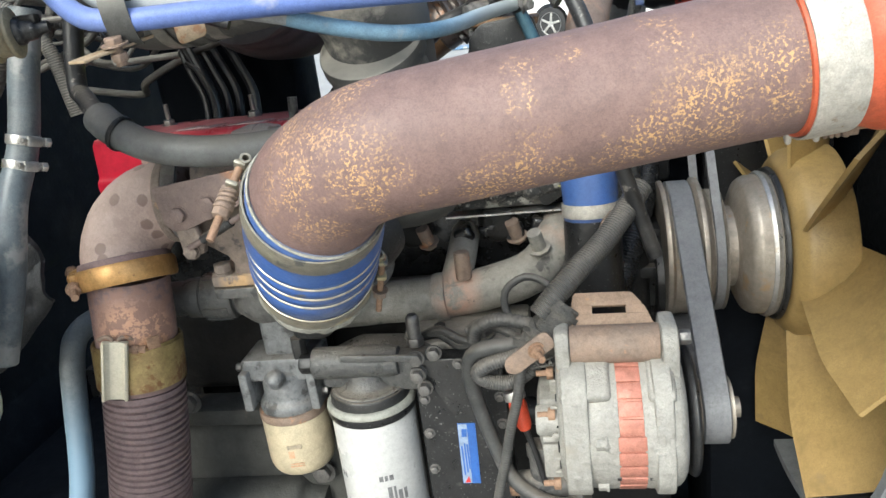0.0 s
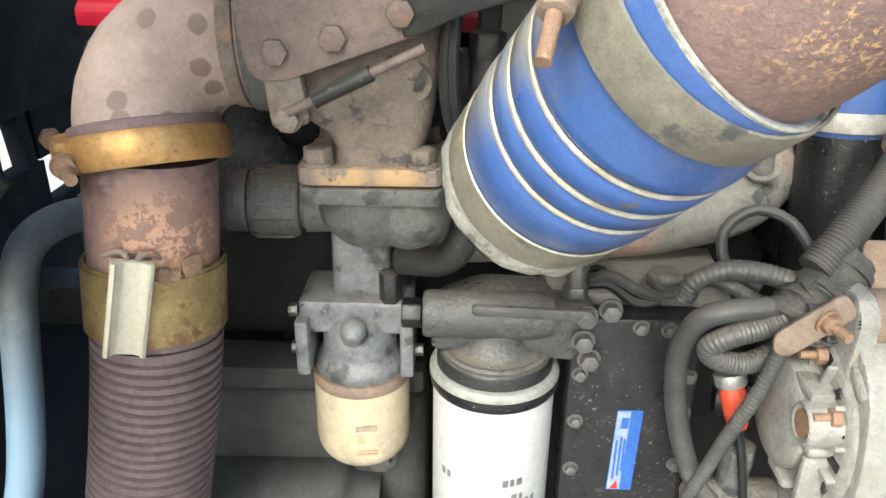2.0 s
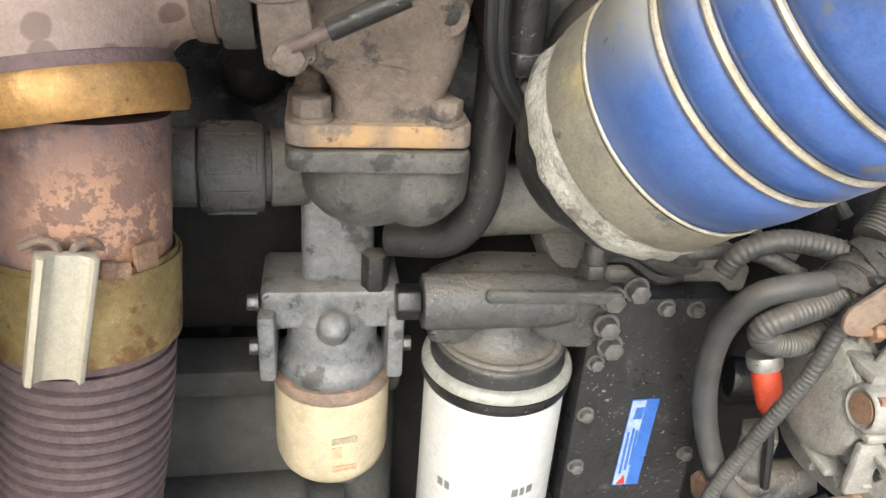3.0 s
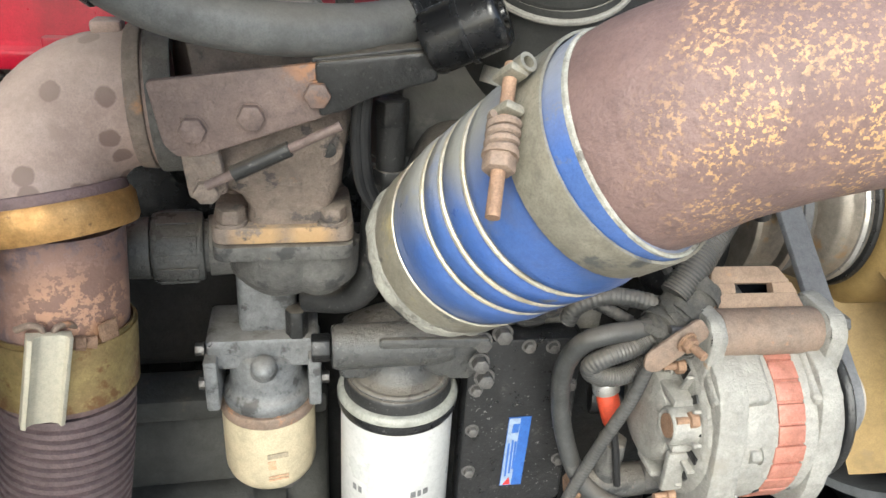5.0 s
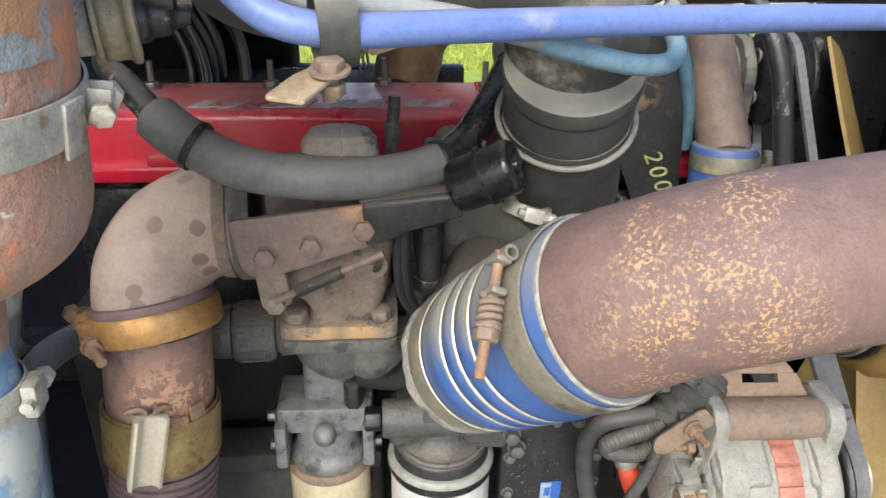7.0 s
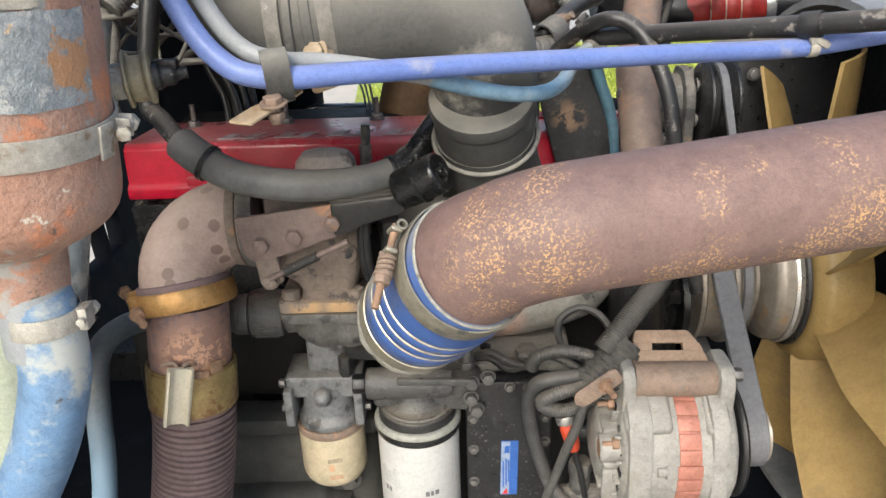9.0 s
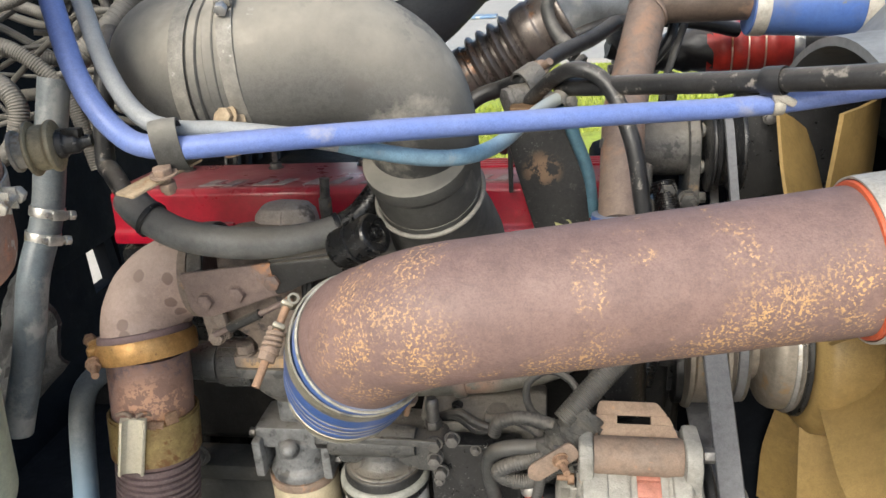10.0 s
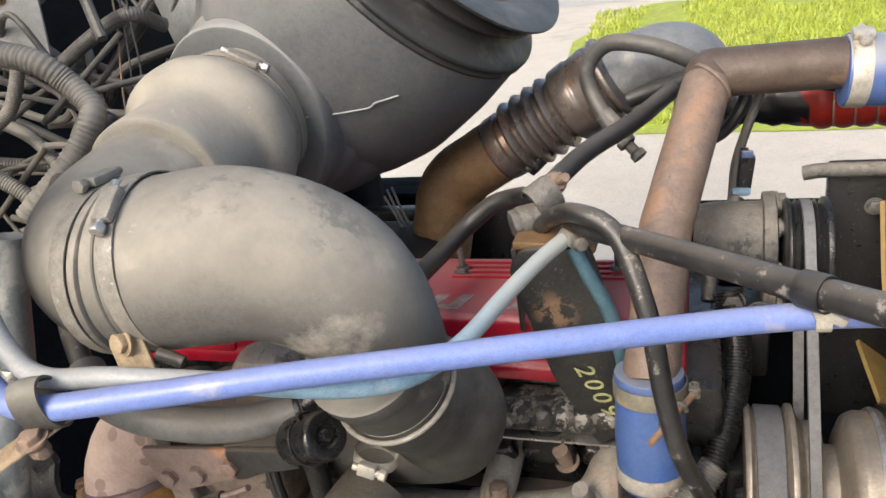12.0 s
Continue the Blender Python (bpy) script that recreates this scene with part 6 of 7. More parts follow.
    part("character", text_mesh(ch, 0.028, basis(p, (0.42, 0, -0.90), (0.90, 0, 0.42))), "chalk", ck, "yellow marker writing")
tee = thing("hose_tee", (-0.085, 1.03, 1.567), "dirty steel pipe clamp and tee on the bracket top", "fitting")
part("saddle", band(V(-0.085, 1.04, 1.585), V(0.7, 0.6, 0.35), 0.016, 0.03, 0.004), "castgrey", tee)
part("stud", join(hexa((-0.074, 1.055, 1.595), (0.6, -0.6, 0.5), 0.011, 0.012, 0.013), lathe([(0, 0.005), (0.026, 0.005)], V(-0.074, 1.055, 1.595), (0.6, -0.6, 0.5), 12)), "rustear", tee)
part("fitting", join(lathe(rounded([(0, 0.016), (0.03, 0.018), (0.034, 0.012)], 0.002), V(-0.082, 1.035, 1.568), V(-0.85, -0.5, -0.1), 20), hexa(V(-0.107, 1.02, 1.565), V(-0.85, -0.5, -0.1), 0.017, 0.01)), "castgrey", tee)
part("strap", box((-0.07, 1.045, 1.562), (0.05, 0.045, 0.006), Matrix.Rotation(0.5, 4, "Z"), 0.002), "castgrey", tee)

hose("heater_line", [(-0.046, 0.985, 1.586), (-0.02, 0.951, 1.590), (0.03, 0.905, 1.598), (0.158, 0.786, 1.618), (0.30, 0.655, 1.643), (0.45, 0.52, 1.67)], 0.0110, "scuffrubber", "dusty black heater hose running across the bay", "hose", 18)
hose("breather_hose", [(-0.222, 0.895, 1.528), (-0.217, 0.96, 1.525), (-0.208, 1.03, 1.522), (-0.188, 1.075, 1.535), (-0.155, 1.088, 1.558), (-0.12, 1.08, 1.570), (-0.088, 1.045, 1.588), (-0.05, 1.12, 1.605), (0.0, 1.20, 1.615), (0.04, 1.27, 1.63)], 0.0115, "rubber", "black hose curving over the red cover to the clamp", "hose", 14)
hose("vent_hose", [(-0.125, 1.10, 1.48), (-0.11, 1.05, 1.525), (-0.07, 0.995, 1.580), (-0.032, 0.938, 1.612), (0.005, 0.920, 1.598), (0.032, 0.885, 1.540), (0.045, 0.868, 1.465), (0.058, 0.868, 1.400), (0.08, 0.89, 1.325), (0.10, 0.90, 1.26)], 0.0095, "scuffrubber", "black hose looping down past the blue sleeve", "hose", 14)
hose("loop_hose", [(-0.022, 1.230, 1.586), (-0.035, 1.24, 1.60), (-0.058, 1.262, 1.635), (-0.062, 1.27, 1.668), (-0.035, 1.265, 1.695), (0.015, 1.25, 1.692), (0.06, 1.25, 1.672), (0.12, 1.28, 1.63)], 0.0105, "rubbergrey", "black vent hose in an upright loop", "hose", 14)
solo("loop_hose_end", join(lathe(rounded([(0, 0.012), (0.035, 0.012)], 0.002), V(-0.043, 1.248, 1.611), V(0.62, -0.35, -0.6), 16), hexa(V(-0.018, 1.228, 1.583), V(0.62, -0.35, -0.6), 0.0125, 0.010), lathe(rounded([(0, 0.007), (0.016, 0.007), (0.018, 0.010), (0.026, 0.010)], 0.001), V(-0.014, 1.226, 1.579), V(0.62, -0.35, -0.6), 14)), "castgrey", "greasy crimped hose end fitting", "fitting")
hose("far_line", [(-0.16, 1.30, 1.52), (-0.10, 1.31, 1.57), (-0.03, 1.31, 1.605), (0.06, 1.33, 1.625), (0.16, 1.34, 1.62), (0.24, 1.36, 1.60)], 0.012, "rubber", "black hose running along the far side", "hose", 12)
hose("branch_line", [(0.03, 1.26, 1.56), (0.09, 1.27, 1.565), (0.12, 1.27, 1.60), (0.13, 1.29, 1.63)], 0.008, "rubber", "thin black branch hose behind the brown pipe", "hose", 10)
hose("sensor_wire", [(0.15, 1.30, 1.63), (0.13, 1.275, 1.58), (0.115, 1.265, 1.53), (0.11, 1.255, 1.48), (0.09, 1.22, 1.44)], 0.006, "loom", "thin black loom hanging to the compressor plug", "wire", 10)
hose("teal_line", [(-0.044, 0.965, 1.566), (-0.03, 0.968, 1.53), (-0.012, 0.975, 1.48), (-0.004, 0.98, 1.42)], 0.008, "tealhose", "dark teal air line beside the bracket", "hose", 12)
solo("line_clip", join(band(V(-0.046, 0.962, 1.573), V(0.5, 0.5, 0.6), 0.010, 0.012, 0.002), hexa((-0.035, 0.955, 1.572), (0.6, -0.7, 0.2), 0.007, 0.008)), "castgrey", "small dirty clip joining two air lines", "clip")

# ---- blue and pale air lines ----
hose("blue_air_line", [(-0.72, 0.86, 1.97), (-0.648, 0.802, 1.902), (-0.582, 0.748, 1.83), (-0.501, 0.699, 1.762), (-0.449, 0.643, 1.670), (-0.412, 0.624, 1.625), (-0.372, 0.618, 1.611), (-0.30, 0.640, 1.609), (-0.2, 0.678, 1.606), (-0.1, 0.715, 1.602), (0.0, 0.752, 1.598), (0.10, 0.789, 1.593), (0.158, 0.80, 1.594), (0.21, 0.79, 1.603), (0.30, 0.75, 1.625), (0.42, 0.68, 1.65)], 0.0098, "bluetube", "faded periwinkle-blue air hose strung across the bay", "hose", 18)
hose("pale_air_line", [(-0.70, 0.885, 1.97), (-0.63, 0.825, 1.90), (-0.562, 0.77, 1.825), (-0.483, 0.715, 1.755), (-0.433, 0.662, 1.673), (-0.400, 0.643, 1.634), (-0.368, 0.638, 1.622), (-0.33, 0.65, 1.617), (-0.28, 0.665, 1.607), (-0.24, 0.68, 1.596)], 0.0080, "palehose", "pale grey air hose beside the blue one", "hose", 16)
hose("light_blue_air_line", [(-0.25, 0.677, 1.599), (-0.21, 0.694, 1.584), (-0.165, 0.716, 1.571), (-0.13, 0.742, 1.566), (-0.105, 0.79, 1.566), (-0.085, 0.86, 1.570), (-0.066, 0.92, 1.573), (-0.050, 0.957, 1.575)], 0.0078, "lightblue", "light blue nylon air hose sagging under the blue one", "hose", 16)
pc = thing("p_clamp", (-0.368, 0.622, 1.615), "rubber-lined P-clamp holding the blue and pale hoses", "clamp")
pcx = V(1, 0.33, -0.04).normalized()
loop = []
for k in range(28):
    a = 2 * math.pi * k / 28
    loop.append((0.0135 * math.cos(a), 0.0215 * math.sin(a)))
pq = basis((-0.366, 0.623, 1.611), V(-0.3, 0.92, 0.3), V(0, -0.3, 0.95))
rings = [[pq @ V(x * s, y * s, h) for x, y in loop] for s, h in ((1, -0.011), (1.12, -0.011), (1.16, 0), (1.12, 0.011), (1, 0.011))]
part("strap", rings_to_bm(rings, False, True), "softboot", pc, "dusty rubber-lined strap")
tm = basis((-0.390, 0.580, 1.583), V(0.03, 0.06, 0.012), V(0.9, -0.4, 0))
part("tab", prism(arc_poly([(0, -0.013), (0.030, -0.013), (0.074, 0.0), (0.074, 0.010), (0, 0.011)], 0.003), 0.0026, tm, 0.0008), "oxide", pc, "rusty tan bracket tab")
part("bolt", join(hexa((-0.368, 0.607, 1.591), (0, -0.2, 1), 0.0085, 0.007, 0.0115), lathe([(-0.022, 0.005), (0, 0.005)], V(-0.368, 0.607, 1.596), (0, -0.2, 1), 12), hexa((-0.367, 0.609, 1.578), (0, -0.2, 1), 0.0075, 0.007)), "rustear", pc, "rusty bolt and nut")
lt = thing("line_tie", (0.155, 0.795, 1.6), "pale tie and rubber cuff joining the blue and black hoses", "clip")
part("tie", join(band(V(0.156, 0.799, 1.5945), V(0.95, 0.0, 0.05), 0.0100, 0.010, 0.0018), box((0.160, 0.789, 1.600), (0.022, 0.008, 0.008), Matrix.Rotation(0.5, 4, "Y"), 0.003), box((0.150, 0.790, 1.606), (0.006, 0.008, 0.02), Matrix.Rotation(-0.4, 4, "Y"), 0.002)), "zinc", lt)
part("cuff", band(V(0.150, 0.793, 1.6165), V(0.7, -0.66, 0.12), 0.0122, 0.020, 0.0014), "rubber", lt)

# ---- intake ----
el = thing("intake_elbow", (-0.30, 0.80, 1.64), "large dusty grey rubber intake elbow", "intake duct")
path = fillet([V(-0.442, 0.96, 1.670), V(-0.442, 0.748, 1.645), V(-0.188, 0.772, 1.668), V(-0.184, 0.818, 1.500)], [0.085, 0.095], 0.01)
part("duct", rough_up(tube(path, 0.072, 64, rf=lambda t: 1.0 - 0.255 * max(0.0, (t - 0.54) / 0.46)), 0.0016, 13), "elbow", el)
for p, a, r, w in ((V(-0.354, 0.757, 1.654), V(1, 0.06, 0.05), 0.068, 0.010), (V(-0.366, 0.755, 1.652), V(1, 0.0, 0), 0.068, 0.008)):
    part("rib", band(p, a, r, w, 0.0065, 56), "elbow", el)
for k, z in enumerate((0.022, 0.013, 0.004, -0.005, -0.014)):
    a = math.radians(-38)
    part("moulded_mark", box(V(-0.315, 0.7625 - 0.0730 * math.cos(a + z * 10), 1.657 - 0.0730 * math.sin(a + z * 10)), (0.007, 0.0014, 0.005), Matrix.Rotation(a + z * 10, 4, "X"), 0.0006), "elbowmark", el)
worm_clamp(V(-0.340, 0.758, 1.656), V(1, 0.10, 0.06), 0.0728, V(0, -0.5, 0.86), "dust-covered worm-drive clamp round the intake elbow", 0.014, "dustband", "steel")
worm_clamp(V(-0.380, 0.755, 1.652), V(1, 0.0, 0), 0.0728, V(0, 0.08, 1), "dusty worm-drive clamp round the intake duct", 0.014, "dustband", "dustband")
eb2 = thing("elbow_bracket", (-0.342, 0.70, 1.61), "tan bracket plate and bolt under the intake elbow clamp", "bracket")
part("plate", prism(arc_poly([(-0.014, -0.030), (0.014, -0.026), (0.012, 0.016), (-0.004, 0.022), (-0.016, 0.010)], 0.006), 0.003, basis((-0.340, 0.692, 1.613), V(1, 0.3, 0.1), V(-0.25, 0.1, 1)), 0.0008), "oxide", eb2)
part("bolt", join(hexa((-0.343, 0.689, 1.621), (-0.2, -0.9, 0.25), 0.0085, 0.007, 0.0115), lathe([(-0.018, 0.004), (0, 0.004)], V(-0.343, 0.689, 1.621), (-0.2, -0.9, 0.25), 12)), "oxide", eb2)
part("pin", lathe(rounded([(0, 0.006), (0.022, 0.005)], 0.001), V(-0.325, 0.70, 1.604), V(1, 0.1, -0.45), 12), "blackdust", eb2)
nk = thing("intake_cuff", (-0.43, 1.0, 1.70), "dusty swollen rubber cuff between elbow and air cleaner", "intake duct")
part("cuff", rough_up(lathe(rounded([(-0.085, 0.068), (-0.084, 0.0745), (-0.076, 0.0755), (-0.020, 0.0765), (-0.002, 0.080), (0.010, 0.093), (0.028, 0.1005), (0.048, 0.0985), (0.062, 0.0905), (0.072, 0.0890), (0.112, 0.0880), (0.118, 0.0835), (0.118, 0.07)], 0.007), V(-0.444, 0.965, 1.676), V(-0.09, 1, 0.06), 80), 0.0028, 17), "cuffdust", nk)
part("groove_ring", lathe([(0.0016 * math.cos(a), 0.0905 + 0.0016 * math.sin(a)) for a in [math.pi / 3 * j for j in range(6)]], V(-0.444, 0.965, 1.676) + V(-0.09, 1, 0.06).normalized() * 0.074, V(-0.09, 1, 0.06), 64, True), "elbow", nk)
worm_clamp(V(-0.4505, 1.040, 1.680), V(-0.09, 1, 0.06), 0.0885, V(0.50, -0.2, 0.85), "dust-covered worm-drive clamp round the rubber cuff", 0.014, "dustband", "steel")
can = thing("air_cleaner", (-0.36, 1.2, 1.72), "large black plastic air cleaner can with a flared inlet", "air cleaner")
CA = V(0.776, -0.073, 0.626).normalized()
C0 = V(-0.272, 1.267, 1.836)
part("can", lathe(rounded([(-0.305, 0.02), (-0.30, 0.10), (-0.28, 0.145), (-0.24, 0.182), (-0.17, 0.202), (-0.08, 0.206), (-0.006, 0.2005), (0.0, 0.19), (0.0, 0.12)], 0.014), C0, CA, 96), "canblack", can)
NA = V(0.10, 0.98, 0.08).normalized()
part("neck", lathe(rounded([(-0.035, 0.07), (-0.035, 0.1165), (-0.028, 0.1195), (0.006, 0.1215), (0.012, 0.131), (0.034, 0.136), (0.046, 0.149), (0.075, 0.160), (0.14, 0.170)], 0.006), V(-0.4545, 1.118, 1.681), NA, 80), "canblack", can)
part("crack", tube(spline([(-0.3640, 1.0715, 1.6812), (-0.3470, 1.0840, 1.6790), (-0.3300, 1.0907, 1.6780), (-0.3130, 1.0955, 1.6785), (-0.2928, 1.0990, 1.6800), (-0.2850, 1.0975, 1.6855), (-0.2700, 1.1020, 1.6880), (-0.2565, 1.1063, 1.6903)], 0.004), 0.0011, 6), "palehose", can, "pale hairline crack")
bt = thing("inlet_boot", (-0.24, 1.21, 1.86), "black ribbed rubber inlet boot with a flared lip", "boot")
part("boot", lathe(rounded([(-0.012, 0.17), (-0.012, 0.2015), (-0.007, 0.2045), (-0.003, 0.2), (0.001, 0.2045), (0.005, 0.2035), (0.010, 0.194), (0.016, 0.174), (0.023, 0.166), (0.030, 0.170), (0.036, 0.182), (0.041, 0.182), (0.046, 0.166), (0.050, 0.160), (0.055, 0.174), (0.061, 0.196), (0.065, 0.196), (0.063, 0.172), (0.054, 0.138), (0.02, 0.125)], 0.0025), C0, CA, 88), "bootblack", bt)
bo = thing("turbo_inlet_boot", (-0.175, 0.85, 1.42), "dark rubber boot joining the elbow to the turbo inlet", "boot")
RC, RN = V(-0.1851, 0.8107, 1.5081), V(-0.089, -0.548, 0.831).normalized()
part("upper_cuff", lathe(rounded([(0.062, 0.0525), (0.062, 0.0560), (0.046, 0.0565), (0.042, 0.0535), (0.036, 0.0545), (0.010, 0.0550), (0.004, 0.0535)], 0.0015), RC, RN, 56), "softboot", bo)
part("rim", lathe([(0.0024 * math.cos(a), 0.0585 + 0.0026 * math.sin(a)) for a in [math.pi / 4 * j for j in range(8)]], RC, RN, 56, True), "dustband", bo, "dusty tan bead round the cuff")
bp = spline([RC + RN * 0.004, RC - RN * 0.02, (-0.180, 0.862, 1.450), (-0.174, 0.885, 1.415), (-0.183, 0.895, 1.388), (-0.215, 0.893, 1.378), (-0.26, 0.89, 1.382), (-0.30, 0.885, 1.39)], 0.005)
part("boot", rough_up(tube(bp, 0.0550, 44, rf=lambda t: 1.0 + 0.15 * math.sin(math.pi * max(0.0, min(1.0, (t - 0.07) * 1.6))) - 0.06 * max(0.0, t - 0.6)), 0.0025, 22), "softboot", bo)
worm_clamp(V(-0.215, 0.80, 1.425), V(0.3, 0.2, 1), 0.020, V(0, -1, 0), "small dusty clamp below the actuator", 0.012, "zinc", "zinc")

# ---- big grey coolant hose ----
bh = thing("coolant_hose", (-0.40, 0.79, 1.47), "thick dusty grey rubber coolant hose with an outer sleeve", "hose")
hp = [(-0.60, 1.02, 1.705), (-0.572, 0.93, 1.698), (-0.552, 0.862, 1.668), (-0.559, 0.838, 1.597), (-0.564, 0.830, 1.546), (-0.548, 0.814, 1.535), (-0.520, 0.79, 1.514), (-0.49, 0.771, 1.496)]
part("inner_hose", tube(spline(hp, 0.008), 0.0112, 20), "scuffrubber", bh, "thin black upper hose")
part("outer_hose", tube(spline([(-0.510, 0.782, 1.507), (-0.486, 0.770, 1.494), (-0.45, 0.768, 1.477), (-0.40, 0.774, 1.466), (-0.35, 0.785, 1.462), (-0.315, 0.800, 1.462), (-0.288, 0.814, 1.466)], 0.006), 0.0178, 28), "dusthose", bh)
part("collar", tube(spline([(-0.519, 0.789, 1.512), (-0.504, 0.778, 1.504), (-0.487, 0.770, 1.495)], 0.004), 0.0192, 24), "dusthose", bh)
part("tie", band(V(-0.487, 0.770, 1.495), V(0.8, -0.2, -0.45), 0.0192, 0.006, 0.0015), "black", bh)
part("tie", band(V(-0.292, 0.812, 1.4655), V(0.9, 0.45, 0.13), 0.0184, 0.006, 0.0015), "black", bh)
part("end_hose", tube(spline([(-0.297, 0.810, 1.465), (-0.27, 0.826, 1.478), (-0.245, 0.85, 1.505), (-0.22, 0.90, 1.53)], 0.006), 0.015, 16), "gloss", bh)
solo("heater_pipe", join(tube(spline([(-0.335, 0.90, 1.43), (-0.332, 0.90, 1.47), (-0.330, 0.902, 1.50)], 0.006), 0.006, 14), lathe(rounded([(0, 0.0078), (0.02, 0.0078)], 0.001), V(-0.332, 0.90, 1.455), (0, 0, 1), 14)), "castgrey", "short greasy pipe stub rising by the turbo", "pipe")
solo("elbow_fitting", rough_up(join(lathe(rounded([(-0.07, 0.017), (0.000, 0.017), (0.008, 0.0150), (0.0135, 0.009), (0.0155, 0.001)], 0.004), V(-0.2775, 0.872, 1.464), (0, 0, 1), 28), box((-0.293, 0.875, 1.442), (0.018, 0.024, 0.046), None, 0.003)), 0.0006, 50), "slabgrey", "dusty round-topped cast fitting behind the actuator", "fitting")
for k in range(2):
    hose("oil_line", [(-0.326 + 0.005 * k, 0.785, 1.43), (-0.330 + 0.006 * k, 0.785, 1.39), (-0.325 + 0.006 * k, 0.787, 1.345), (-0.305 + 0.006 * k, 0.795, 1.315), (-0.28, 0.81, 1.29)], 0.0045, "rubber", "thin black braided oil line beside the turbo", "hose", 10, group="oil lines")
hose("drain_pipe", [(-0.305, 0.86, 1.34), (-0.308, 0.85, 1.28), (-0.312, 0.85, 1.235), (-0.33, 0.86, 1.205), (-0.37, 0.88, 1.195)], 0.014, "blackdust", "dark bent drain pipe under the turbo", "pipe", 16)
solo("oil_feed_fitting", join(hexa((-0.300, 0.82, 1.385), (0, 0, 1), 0.014, 0.02), lathe(rounded([(0, 0.012), (0.05, 0.012)], 0.002), V(-0.300, 0.82, 1.34), (0, 0, 1), 16), hexa((-0.300, 0.82, 1.335), (0, 0, 1), 0.015, 0.014)), "blackdust", "dark oil feed fitting in the gap beside the turbo", "fitting")

# ---- rusty tank ----
tk = thing("surge_tank", (-0.565, 0.56, 1.58), "rusty cylindrical tank with flaking grey paint", "tank")
TX, TY = -0.5695, 0.535
TA = V(0.075, 0.0, 1.0).normalized()
part("shell", rough_up(lathe(rounded([(0.50, 0.02), (0.50, 0.0815), (0.098, 0.0815), (0.082, 0.078), (0.068, 0.066), (0.058, 0.050), (0.052, 0.037), (0.046, 0.0335), (0.018, 0.0325), (0.0, 0.030)], 0.010), V(TX, TY, 1.45), TA, 72), 0.0008, 40), "tankrust", tk)


def on_shell(a0, a1, h0, h1, r):
    """A thin curved sheet lying on the tank between two angles and two heights, with ragged edges."""
    bm = bmesh.new()
    k, m = 24, 10
    u = V(1, 0, 0) - TA * TA.x
    u.normalize()
    w = TA.cross(u)
    rows = []
    for j in range(m + 1):
        row = []
        for i in range(k + 1):
            e = 0.0022 * noise.noise((i * 0.9, j * 1.3, h0 * 50)) if i in (0, k) or j in (0, m) else 0.0
            a = math.radians(a0 + (a1 - a0) * i / k) + e * 12
            row.append(bm.verts.new(V(TX, TY, 1.45) + TA * (h0 + (h1 - h0) * j / m + e) + (u * math.cos(a) + w * math.sin(a)) * r))
        rows.append(row)
    for p, q in zip(rows, rows[1:]):
        for i in range(k):
            bm.faces.new((p[i], p[i + 1], q[i + 1], q[i]))
    return bm


part("plate", on_shell(-125, -33, 0.238, 0.40, 0.0833), "oldplate", tk, "pale peeling plate")
part("paint_patch", on_shell(-125, -9, 0.172, 0.236, 0.0827), "tankpaint", tk, "flaking blue-grey paint patch")
tc = thing("tank_clamp", (TX, TY, 1.60), "wide grey steel strap clamp bolted round the rusty tank", "hose clamp", "hose clamps")
tco, tca = V(TX, TY, 1.45) + TA * 0.150, V(0.14, -0.05, 1).normalized()
part("strap", band(tco, tca, 0.0825, 0.022, 0.002, 64), "zinc", tc)
tf = V(0.975, 0.20, 0.0)
tf = (tf - tca * tf.dot(tca)).normalized()
ts = tca.cross(tf)
for k in (-1, 1):
    part("tab", box(tco + tf * 0.0895 + ts * (0.006 * k), (0.011, 0.0024, 0.018), basis(tco, tf, ts).to_3x3().to_4x4(), 0.001), "zinc", tc)
part("tail", box(tco + tf * 0.0815 - ts * 0.026 + tca * -0.003, (0.0025, 0.016, 0.026), basis(tco, (tf * 0.93 - ts * 0.36).normalized(), (ts * 0.93 + tf * 0.36).normalized()).to_3x3().to_4x4(), 0.001), "zinc", tc)
part("bolt", join(lathe(rounded([(-0.015, 0.0036), (0.018, 0.0036)], 0.001), tco + tf * 0.092, ts, 14), hexa(tco + tf * 0.092 - ts * 0.013, -ts, 0.0062, 0.006), hexa(tco + tf * 0.092 + ts * 0.008, ts, 0.007, 0.008)), "zinc", tc)
sn = thing("pressure_sensor", (-0.485, 0.63, 1.612), "brass pressure sensor with a black connector", "sensor")
sa = V(0.93, 0.3, 0.06).normalized()
so = V(-0.508, 0.622, 1.610)
part("nut", hexa(so, sa, 0.0165, 0.013, 0.018), "zinc", sn)
part("flange", lathe(rounded([(0.0135, 0.015), (0.0135, 0.0235), (0.0165, 0.0235), (0.0165, 0.015)], 0.001), so, sa, 30), "dullbrass", sn)
part("body", lathe(rounded([(0.012, 0.012), (0.0165, 0.018), (0.019, 0.0195), (0.029, 0.0195), (0.031, 0.0225), (0.035, 0.0225), (0.036, 0.016)], 0.002), so, sa, 30), "dullbrass", sn, "tarnished brass sensor body")
part("connector", join(lathe(rounded([(0.034, 0.012), (0.041, 0.012), (0.043, 0.0095), (0.052, 0.0095), (0.056, 0.006), (0.064, 0.005)], 0.002), so, sa, 16), box(so + sa * 0.047 + V(0, 0, 0.009), (0.022, 0.010, 0.008), None, 0.002)), "black", sn)
lb = thing("outlet_hose", (-0.57, 0.56, 1.35), "dusty blue silicone outlet hose below the tank", "hose")
